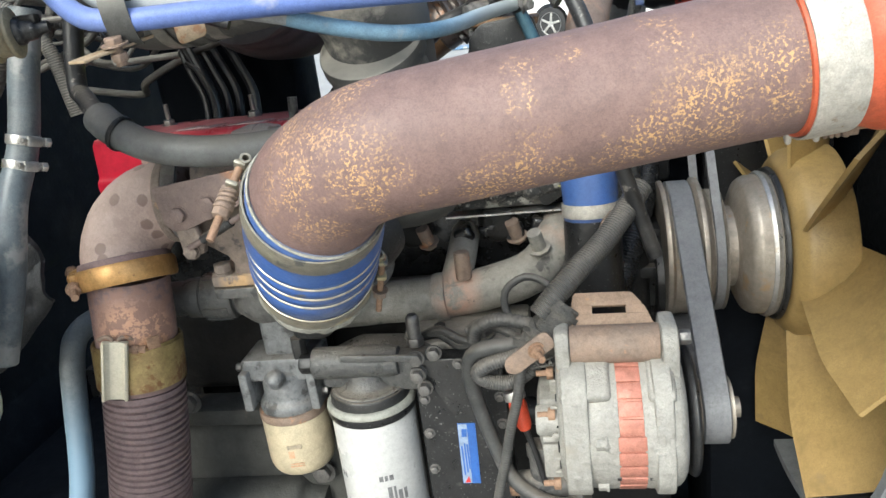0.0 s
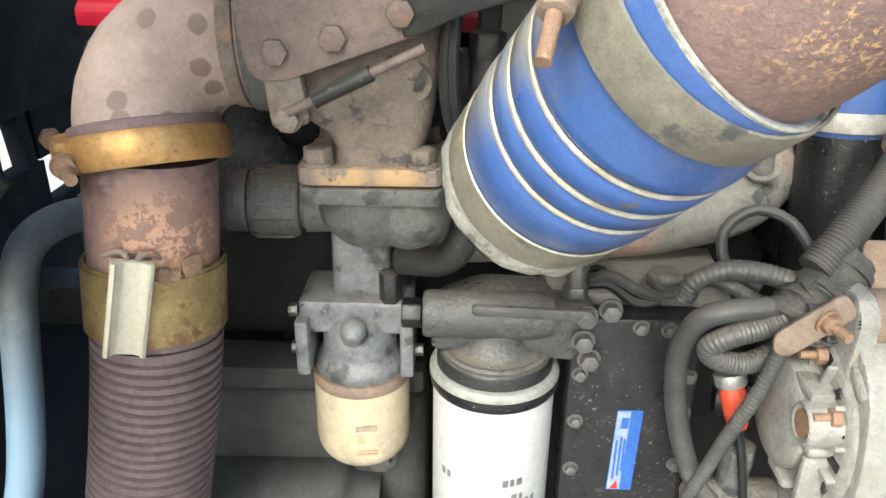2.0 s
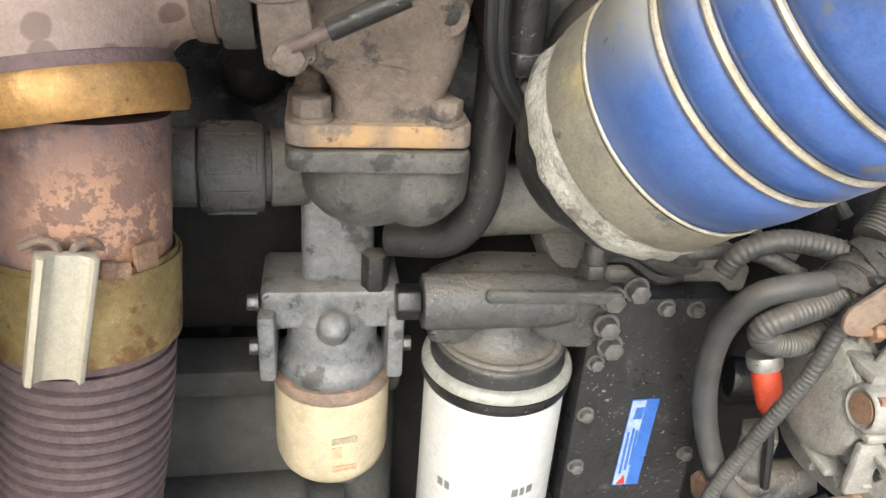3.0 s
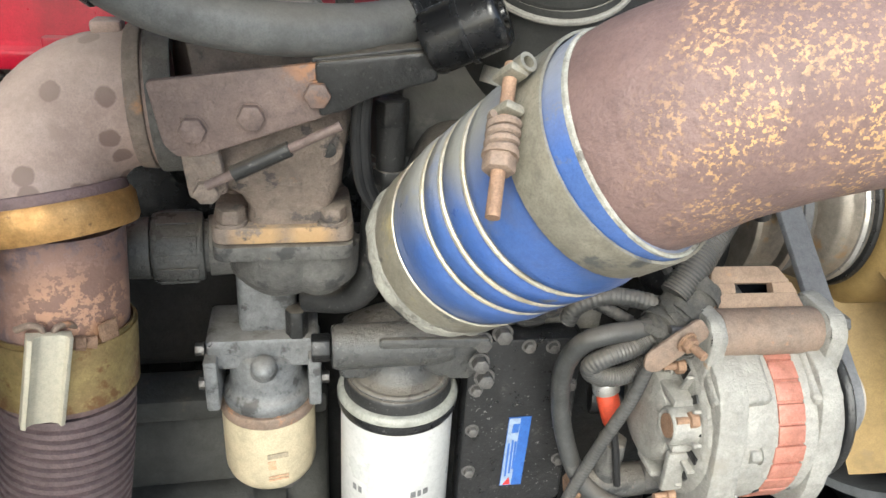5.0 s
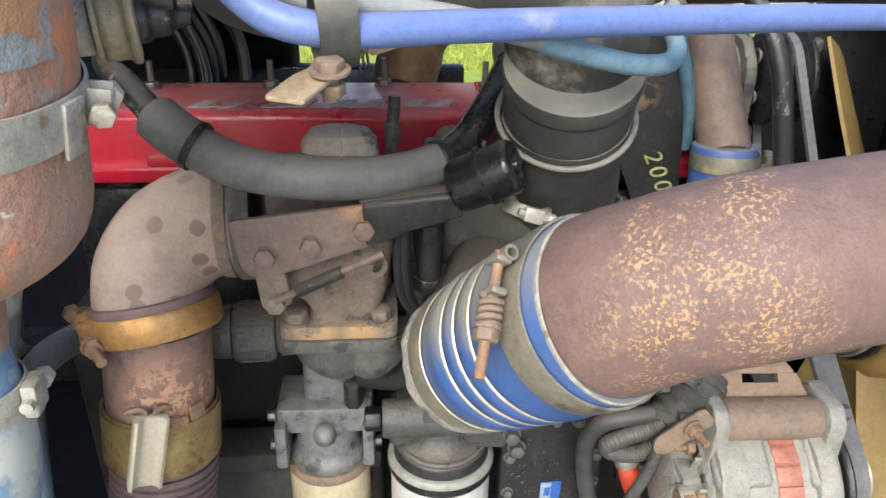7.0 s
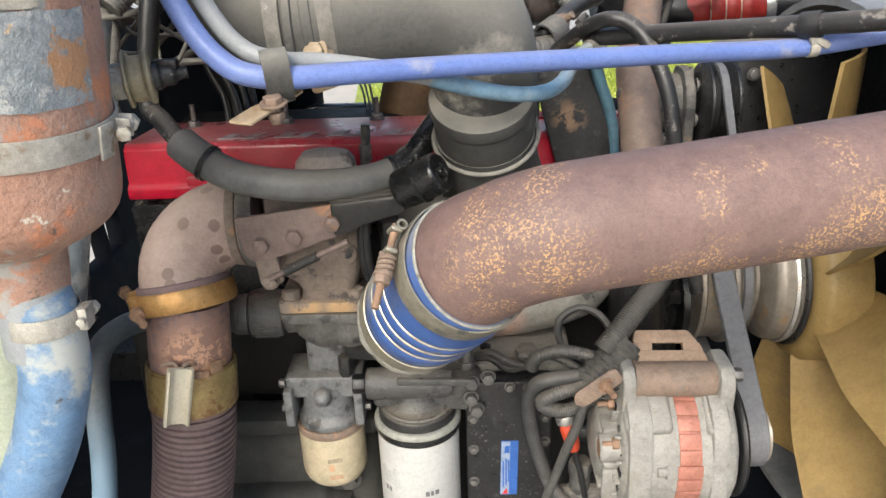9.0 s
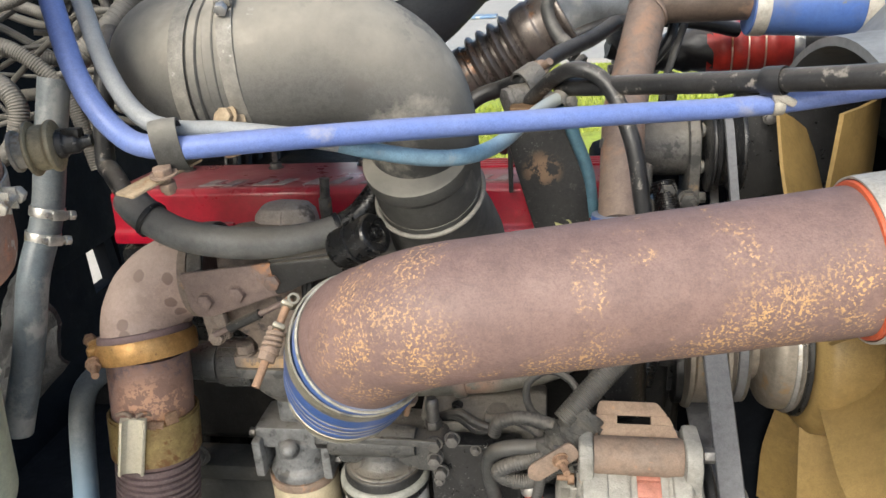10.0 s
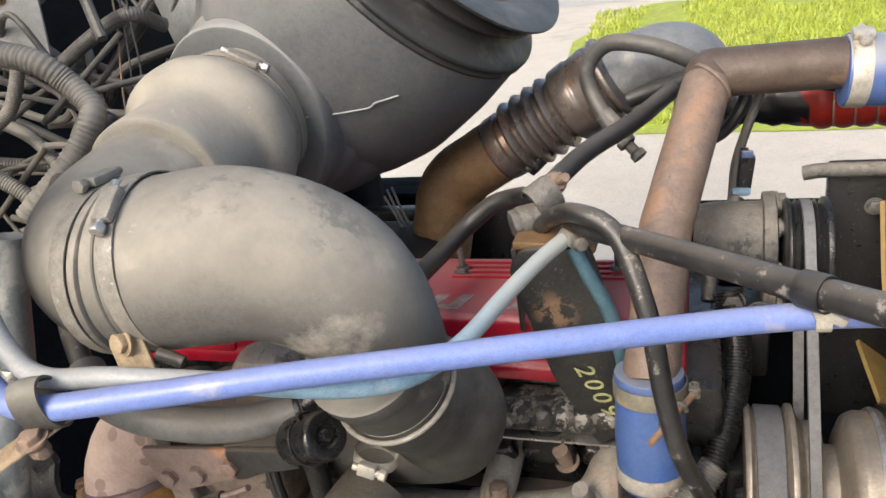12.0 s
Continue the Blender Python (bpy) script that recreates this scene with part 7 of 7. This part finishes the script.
part("cuff", lathe(rounded([(0.01, 0.022), (0.01, 0.0290), (-0.05, 0.0292)], 0.003), V(-0.5655, 0.533, 1.458), (0.04, 0, 1), 36), "palehose", lb)
part("hose", tube(spline([(-0.5655, 0.533, 1.466), (-0.560, 0.532, 1.43), (-0.561, 0.530, 1.39), (-0.574, 0.528, 1.345), (-0.594, 0.526, 1.30), (-0.635, 0.525, 1.23), (-0.69, 0.525, 1.15)], 0.008), 0.0282, 36), "coolblue", lb)
worm_clamp(V(-0.5605, 0.532, 1.4375), V(0.04, 0.03, 1), 0.0287, V(0.97, 0.1, 0), "pale steel clamp round the blue outlet hose", 0.018, "zinc", "zinc")
jg = thing("coolant_bottle", (-0.72, 0.55, 1.2), "cloudy greenish translucent coolant bottle", "bottle")
part("bottle", box((-0.715, 0.635, 1.315), (0.16, 0.11, 0.27), Matrix.Rotation(0.12, 4, "Y"), 0.05, 5), "jug", jg)
hose("blue_drain_hose", [(-0.68, 0.99, 1.195), (-0.712, 0.945, 1.200), (-0.733, 0.915, 1.186), (-0.742, 0.90, 1.150), (-0.742, 0.88, 1.09), (-0.740, 0.86, 1.03), (-0.742, 0.84, 0.97), (-0.755, 0.82, 0.90)], 0.0175, "fadeslate", "dusty slate-blue coolant hose hanging beside the exhaust", "hose", 20)
vh = thing("vertical_hose", (-0.63, 0.75, 1.45), "dark blue-grey coolant hose behind the tank", "hose")
part("hose", tube(spline([(-0.61, 0.84, 1.64), (-0.622, 0.822, 1.57), (-0.635, 0.802, 1.49), (-0.650, 0.772, 1.425), (-0.665, 0.75, 1.34), (-0.695, 0.73, 1.24)], 0.008), 0.0175, 22), "slatehose", vh)
for z, y, x in ((1.495, 0.803, -0.634), (1.468, 0.793, -0.640)):
    worm_clamp(V(x, y, z), V(0.2, 0.25, 1), 0.0178, V(0.9, -0.4, 0), "bright small worm clamp on the dark coolant hose", 0.011)
random.seed(5)
rows = []
for k in range(25):
    t = k / 24
    a = V(-0.707, 0.82, 1.415).lerp(V(-0.864, 0.82, 1.166), t) + V(0, 0, 0.01 * math.sin(9 * t))
    c = V(-0.686, 0.82, 1.428).lerp(V(-0.677, 0.82, 1.278), min(1.0, t * 1.25)) if t < 0.8 else V(-0.677, 0.82, 1.278).lerp(V(-0.7939999999999999, 0.82, 1.176), (t - 0.8) / 0.2)
    c = c + V(0.006 * noise.noise((t * 9, 0, 2)), 0, 0)
    ring = [a.lerp(c, q / 12) + V(0, -0.020 * math.sin(math.pi * q / 12) * (0.3 + t) + 0.012 * noise.noise((q * 0.45, t * 7, 1)), 0) for q in range(13)]
    rows.append(ring + [p + V(0, 0.008, 0) for p in ring[::-1]])
solo("insulation_sleeve", rough_up(rings_to_bm(rows), 0.003, 45), "quilt", "crumpled dark quilted heat-insulation cloth with ragged edges", "insulation")
hose("upper_loom", [(-0.64, 0.93, 1.815), (-0.589, 0.937, 1.797), (-0.565, 0.946, 1.770), (-0.541, 0.940, 1.747), (-0.534, 0.928, 1.734), (-0.545, 0.912, 1.711), (-0.563, 0.888, 1.685), (-0.589, 0.872, 1.662), (-0.60, 0.862, 1.65)], 0.0135, "dustloom", "thick dusty corrugated wiring loom beside the fire wall", "wiring", 16, ribs=0.0055)

# ---- wiring at the fire wall ----
random.seed(11)
for k in range(34):
    y, z = random.uniform(1.0, 1.32), random.uniform(1.55, 1.86)
    x = -0.70 - random.uniform(0.0, 0.12)
    pts = [(x - 0.12, y, z + random.uniform(-0.05, 0.05))]
    for j in range(4):
        pts.append((x + 0.075 * j + random.uniform(-0.03, 0.03), y + random.uniform(-0.07, 0.07), z + random.uniform(-0.07, 0.07) + 0.01 * j))
    r = random.choice((0.003, 0.004, 0.005, 0.0065, 0.009))
    ribbed = r > 0.008
    hose("wire" if r < 0.006 else "wiring_loom", pts, r, random.choice(("dustloom", "rubbergrey", "loom", "dustloom")), "dusty dark wire among the fire wall harness" if r < 0.006 else "dusty wiring loom tangled at the fire wall", "wiring", 10, group="fire wall wiring", ribs=0.0032 if ribbed else 0.0)
for k, pts in enumerate(([(-0.80, 0.92, 1.60), (-0.735, 0.90, 1.63), (-0.70, 0.885, 1.60), (-0.72, 0.88, 1.55), (-0.78, 0.89, 1.53)], [(-0.85, 0.90, 1.73), (-0.76, 0.94, 1.715), (-0.70, 0.97, 1.735), (-0.665, 0.985, 1.79)], [(-0.80, 0.95, 1.68), (-0.74, 0.96, 1.66), (-0.69, 0.97, 1.60), (-0.67, 0.97, 1.50)], [(-0.78, 1.02, 1.72), (-0.70, 1.0, 1.69), (-0.66, 0.99, 1.62), (-0.67, 0.98, 1.55)])):
    hose("wiring_loom", pts, (0.0125, 0.008, 0.010, 0.008)[k], "dustloom", "dusty corrugated loom looping beside the fire wall", "wiring", 12, group="fire wall wiring", ribs=0.0034)
for k in range(3):
    hose("thin_wire", [(-0.58 + 0.012 * k, 1.08, 1.92), (-0.585 + 0.01 * k, 1.07, 1.82), (-0.60 + 0.015 * k, 1.06, 1.74), (-0.61, 1.05, 1.66)], 0.0012, "rustear" if k == 0 else "rubbergrey", "thin loose wire hanging at the fire wall", "wiring", 6, group="loose wires")
mp2 = thing("mounting_plate", (-0.74, 1.0, 1.83), "weathered grey sheet-metal bracket with rusty studs", "bracket")
pmx = basis((-0.86, 1.03, 1.80), (1, 0.25, 0), (0, 0.15, 1))
part("plate", prism(arc_poly([(0.0, 0.02), (0.08, 0.015), (0.11, -0.03), (0.165, -0.03), (0.175, 0.14), (0, 0.14)], 0.01), 0.004, pmx, 0.001), "greypipe", mp2)
for x, y in ((0.13, -0.012), (0.12, 0.06)):
    part("stud", hexa(pmx @ V(x, y, 0.004), (0.25, -0.95, 0.1), 0.008, 0.008, 0.01), "rustbolt", mp2)
ab = thing("can_bracket", (-0.52, 1.13, 1.80), "dark sheet-metal bracket beside the air cleaner", "bracket")
abm = basis((-0.60, 1.16, 1.70), (0.95, 0.1, 0.1), (0, 0.1, 1))
part("plate", prism(arc_poly([(0.03, 0), (0.06, 0.0), (0.07, 0.09), (0.11, 0.10), (0.11, 0.135), (0.04, 0.20), (0.0, 0.20)], 0.01), 0.004, abm, 0.001), "greypipe", ab)
part("bolt", hexa(abm @ V(0.092, 0.118, 0.004), (0, -1, 0.1), 0.010, 0.008, 0.013), "rustbolt", ab)
solo("cross_rail", box((-0.45, 1.34, 1.86), (0.5, 0.03, 0.05), Matrix.Rotation(0.1, 4, "Z"), 0.004), "black", "dark cross rail behind the air cleaner", "rail")
random.seed(21)
for k in range(10):
    y = random.uniform(1.24, 1.36)
    x0 = random.uniform(-0.72, -0.60)
    hose("injector_lead", [(x0, y, 1.56 + random.uniform(-0.03, 0.05)), (x0 + 0.03, y - 0.02, 1.52), (x0 + 0.06, y - 0.05, 1.47), (x0 + 0.07, y - 0.09, 1.40)], random.choice((0.005, 0.007, 0.009)), "rubber", "black lead dropping behind the rocker cover", "wiring", 8, group="injector leads")
wb = thing("lead_bracket", (-0.37, 1.30, 1.40), "dark bracket with loose leads under the air cleaner", "bracket")
part("plate", rough_up(box((-0.36, 1.405, 1.335), (0.30, 0.03, 0.17), None, 0.008), 0.003, 30), "black", wb)
for p, q in (((-0.380, 1.285, 1.501), (-0.371, 1.290, 1.462)), ((-0.371, 1.285, 1.505), (-0.365, 1.290, 1.470)), ((-0.386, 1.285, 1.490), (-0.378, 1.290, 1.463))):
    part("lead", tube(spline([p, V(*p).lerp(V(*q), 0.5) + V(0.001, -0.002, 0), q, V(*q) + V(0.004, 0.03, -0.05), V(*q) + V(0.004, 0.12, -0.07)], 0.006), 0.0019, 8), "palehose", wb)
solo("far_rail", join(box((-0.66, 1.82, 1.20), (0.52, 0.06, 0.215), None, 0.006), box((-0.66, 1.785, 1.30), (0.52, 0.08, 0.012), None, 0.003)), "shadeblack", "black steel channel along the far side of the bay", "chassis rail")
solo("far_side_casting", rough_up(box((-0.50, 1.28, 1.34), (0.42, 0.14, 0.18), None, 0.03, 3), 0.006, 20), "block", "dark castings on the far side of the engine", "casting")

# ---- alternator harness ----
hose("harness_loom", [(0.088, 0.915, 1.347), (0.062, 0.885, 1.320), (0.031, 0.852, 1.294), (0.004, 0.826, 1.277), (-0.022, 0.804, 1.257), (-0.044, 0.792, 1.235)], 0.0138, "loom", "grey corrugated alternator wiring loom", "wiring", 20, ribs=0.0034)
tp = thing("harness_tape", (-0.04, 0.79, 1.21), "frayed black friction tape wrapped round the harness", "tape")
tpath = spline([(-0.012, 0.803, 1.242), (-0.028, 0.794, 1.222), (-0.046, 0.788, 1.205), (-0.064, 0.786, 1.196)], 0.0025)
part("wrap", rough_up(tube(tpath, 0.0195, 28, rf=lambda t: 0.92 + 0.22 * math.sin(math.pi * t) + 0.05 * math.sin(t * 46)), 0.0022, 120), "tape", tp)
for k in range(9):
    i = 3 + k * (len(tpath) - 7) // 8
    d = (tpath[i + 1] - tpath[i - 1]).normalized() + V(random.uniform(-0.5, 0.5), random.uniform(-0.3, 0.3), random.uniform(-0.5, 0.5))
    part("turn", rough_up(band(tpath[i], d, 0.0205 + 0.0016 * (k % 3), 0.0075, 0.0012), 0.0012, 150), "tape", tp)
for k in range(6):
    a = random.uniform(0, 6.28)
    c = V(-0.042 + random.uniform(-0.018, 0.018), 0.79, 1.208)
    part("loose_strand", tube(spline([c + V(0.02 * math.cos(a), -0.022, 0.02 * math.sin(a)), c + V(0.024 * math.cos(a + 0.8), -0.026, 0.024 * math.sin(a + 0.8)), c + V(0.02 * math.cos(a + 1.7), -0.023, 0.028 * math.sin(a + 1.7))], 0.004), 0.0009, 6), "tape", tp)
hose("harness_branch", [(-0.050, 0.787, 1.206), (-0.08, 0.782, 1.205), (-0.104, 0.782, 1.203), (-0.126, 0.786, 1.192), (-0.134, 0.80, 1.156), (-0.128, 0.81, 1.105), (-0.115, 0.81, 1.053), (-0.097, 0.80, 1.011), (-0.067, 0.79, 0.986), (-0.031, 0.785, 0.977), (-0.004, 0.78, 0.996)], 0.0095, "rubbergrey", "smooth grey harness branch looping down to the terminals", "wiring", 16)
hose("harness_loom", [(-0.052, 0.782, 1.204), (-0.081, 0.775, 1.193), (-0.106, 0.772, 1.186), (-0.120, 0.775, 1.174), (-0.110, 0.78, 1.160), (-0.085, 0.782, 1.156), (-0.062, 0.784, 1.168), (-0.045, 0.787, 1.188)], 0.0090, "loom", "corrugated harness branch in a tight loop", "wiring", 16, ribs=0.0032)
hose("harness_loom", [(-0.040, 0.80, 1.216), (-0.073, 0.81, 1.222), (-0.10, 0.815, 1.222), (-0.122, 0.82, 1.210), (-0.128, 0.825, 1.192)], 0.0085, "loom", "small corrugated branch behind the tape", "wiring", 14, ribs=0.0045)
hose("terminal_wire", [(-0.050, 0.772, 1.205), (-0.067, 0.766, 1.185), (-0.076, 0.768, 1.142), (-0.088, 0.775, 1.098), (-0.099, 0.785, 1.048), (-0.112, 0.79, 0.998), (-0.122, 0.79, 0.95)], 0.0062, "loom", "thin grey corrugated wire running to the terminal", "wiring", 12, ribs=0.004)
hose("terminal_wire", [(-0.036, 0.785, 1.195), (-0.028, 0.78, 1.175), (-0.024, 0.777, 1.15), (-0.03, 0.775, 1.132)], 0.0035, "rubber", "short black wire behind the strap bracket", "wiring", 10)
hose("loop_wire", [(-0.06, 0.84, 1.195), (-0.085, 0.86, 1.205), (-0.088, 0.87, 1.235), (-0.062, 0.875, 1.252), (-0.035, 0.865, 1.245), (-0.02, 0.85, 1.225)], 0.005, "rubbergrey", "thin grey wire looping behind the harness", "wiring", 10)
hose("loop_wire", [(-0.065, 0.82, 1.19), (-0.10, 0.84, 1.20), (-0.14, 0.86, 1.19)], 0.006, "loom", "thin corrugated wire behind the harness", "wiring", 10, ribs=0.004)
pg = thing("oil_pressure_switch", (-0.066, 0.80, 1.10), "orange rubber boot on a steel sender beside the plate", "sensor")
pa = V(0.25, -0.25, -1).normalized()
po = V(-0.085, 0.812, 1.128)
part("collar", lathe(rounded([(0, 0.010), (0, 0.0135), (0.012, 0.0135), (0.012, 0.010)], 0.002), po, pa, 20), "steel", pg)
part("boot", lathe(rounded([(0.008, 0.009), (0.02, 0.0115), (0.046, 0.0095), (0.052, 0.007)], 0.002), po, pa, 20), "orangeplug", pg, "bright orange rubber boot")
part("wire", tube(spline([po + pa * 0.05, V(-0.065, 0.80, 1.05), V(-0.055, 0.80, 1.0)], 0.005), 0.004, 8), "rubber", pg)
vf = thing("brass_tee", (-0.06, 0.82, 0.99), "greasy brass and steel pipe tee beside the alternator", "fitting")
part("body", lathe(rounded([(-0.035, 0.018), (0.035, 0.018)], 0.003), V(-0.055, 0.82, 0.985), (1, 0, 0.05), 22), "castgrey", vf)
part("branch", join(lathe(rounded([(0, 0.014), (0.05, 0.014)], 0.002), V(-0.06, 0.82, 0.99), (0, 0, 1), 18), hexa((-0.06, 0.82, 1.025), (0, 0, 1), 0.017, 0.02)), "castgrey", vf)
part("end_nut", hexa((-0.088, 0.82, 0.983), (-1, 0, 0), 0.015, 0.014), "rustbolt", vf, "rusty end nut")
part("side_nut", hexa((-0.02, 0.82, 0.987), (1, 0, 0), 0.019, 0.02), "castgrey", vf)
solo("dark_sensor", lathe(rounded([(0, 0.012), (0, 0.018), (0.05, 0.018), (0.06, 0.012)], 0.003), V(-0.075, 0.86, 1.07), V(1, -0.25, 0), 20), "black", "black cylindrical sender behind the orange boot", "sensor")

# ---- compressor corner ----
cm = thing("air_compressor", (0.13, 1.22, 1.38), "grimy grey accessory compressor with a grooved pulley", "compressor")
part("body", rough_up(lathe(rounded([(0, 0.03), (0, 0.042), (0.03, 0.046), (0.085, 0.046), (0.095, 0.036)], 0.006), V(0.065, 1.23, 1.445), X, 36), 0.001, 50), "castgrey", cm)
part("end_plate", rough_up(prism(arc_poly([(-0.05, -0.09), (0.04, -0.09), (0.05, 0.0), (0.036, 0.056), (-0.02, 0.056), (-0.052, 0.02)], 0.015), 0.016, Matrix(((0, 0, 1, 0.145), (1, 0, 0, 1.22), (0, 1, 0, 1.445), (0, 0, 0, 1))), 0.003), 0.001, 60), "castgrey", cm)
for dy, dz in ((-0.036, 0.034), (-0.042, -0.02), (-0.036, -0.07), (0.0, 0.046), (0.024, 0.044)):
    part("bolt", hexa((0.161, 1.22 + dy, 1.445 + dz), X, 0.009, 0.012, 0.011), "castgrey", cm)
part("pulley", lathe(rounded([(0.178, 0.02), (0.178, 0.062), (0.182, 0.064), (0.186, 0.056), (0.190, 0.062), (0.194, 0.054), (0.206, 0.054), (0.210, 0.062), (0.214, 0.056), (0.218, 0.064), (0.224, 0.064), (0.224, 0.02)], 0.001), V(-0.012, 1.17, 1.455), X, 48), "black", cm)
part("lower_bracket", rough_up(box((0.12, 1.19, 1.33), (0.07, 0.09, 0.09), None, 0.01), 0.003, 50), "black", cm)
for dx, z in ((0.0, 1.40), (0.03, 1.385), (-0.03, 1.375)):
    part("bracket_bolt", hexa((0.11 + dx, 1.145, z), (0, -1, 0), 0.012, 0.012, 0.015), "castgrey", cm)
cn = thing("wire_connector", (0.127, 1.265, 1.50), "blue and black electrical connector on a loom", "connector")
part("plug", join(box((0.127, 1.263, 1.52), (0.018, 0.016, 0.045), Matrix.Rotation(0.12, 4, "Y"), 0.003), box((0.125, 1.256, 1.545), (0.010, 0.012, 0.018), None, 0.002)), "black", cn)
part("latch", box((0.128, 1.252, 1.548), (0.014, 0.006, 0.010), None, 0.002), "blue", cn, "blue latch")
part("seal", box((0.122, 1.256, 1.497), (0.022, 0.014, 0.010), None, 0.003), "lightblue", cn, "pale blue seal")
hose("harness_loom", [(0.118, 1.255, 1.49), (0.10, 1.235, 1.462), (0.088, 1.20, 1.43), (0.082, 1.16, 1.39)], 0.009, "loom", "black corrugated loom below the connector", "wiring", 12, ribs=0.005)
hose("drop_loom", [(0.105, 1.155, 1.41), (0.112, 1.135, 1.37), (0.114, 1.10, 1.335), (0.106, 1.06, 1.305), (0.091, 1.01, 1.275), (0.073, 0.97, 1.24), (0.055, 0.94, 1.195)], 0.0175, "gloss", "thick black corrugated loom dropping behind the sleeve", "wiring", 20, ribs=0.0042)
# shade-black block added to close the view low behind the fan
solo("front_shade_block", box((0.33, 1.24, 0.85), (0.26, 0.24, 0.62), None, 0.02), "shadeblack", "added shade-black block filling the dark low behind the fan", "crossmember")
# rough lump added to hold the darkness on the far side
solo("far_shade_mass", rough_up(box((-0.635, 1.45, 1.42), (0.31, 0.12, 0.50), None, 0.04, 3), 0.012, 14), "shadeblack", "added shade-black mass standing for the dark far side", "casting")
fr = thing("pulley_frame", (0.26, 1.25, 1.4), "black steel frame plate behind the compressor pulley", "bracket")
part("plate", box((0.32, 1.26, 1.34), (0.20, 0.02, 0.38), None, 0.004), "black", fr)
part("top_bar", tube(spline([(0.19, 1.235, 1.527), (0.22, 1.23, 1.532), (0.33, 1.225, 1.532)], 0.006), 0.009, 12), "castgrey", fr)
part("bolt", hexa((0.268, 1.229, 1.485), (0, -1, 0), 0.009, 0.008, 0.011), "greybolt", fr)
solo("tensioner", join(lathe(rounded([(0.11, 0.02), (0.11, 0.060), (0.135, 0.062), (0.135, 0.02)], 0.003), V(0, 1.03, 1.18), X, 36), box((0.10, 1.04, 1.20), (0.05, 0.07, 0.12), None, 0.01)), "black", "black belt tensioner behind the fan pulley", "tensioner")
solo("front_cover", rough_up(box((0.06, 1.12, 1.10), (0.09, 0.26, 0.36), None, 0.02, 3), 0.003, 30), "block", "dark gear cover at the front of the engine", "casting")

# ---- low things ----
hose("lower_loom", [(-0.50, 0.93, 0.80), (-0.47, 0.925, 0.835), (-0.43, 0.92, 0.85), (-0.38, 0.92, 0.846), (-0.34, 0.92, 0.82), (-0.32, 0.92, 0.78)], 0.02, "loom", "thick grey corrugated loom arching low by the housing", "wiring", 16, ribs=0.0055)
solo("frame_bracket", rough_up(box((-0.70, 0.93, 0.80), (0.20, 0.04, 0.03), Matrix.Rotation(0.12, 4, "Y"), 0.006), 0.002, 40), "rustear", "rusty tan frame bracket below the exhaust", "bracket")
solo("low_hose_end", join(lathe(rounded([(0, 0.03), (0.10, 0.034)], 0.004), V(-0.70, 0.68, 0.86), V(0.3, 0.2, 0.9), 22)), "rubbergrey", "dark ribbed hose end low beside the exhaust", "hose")
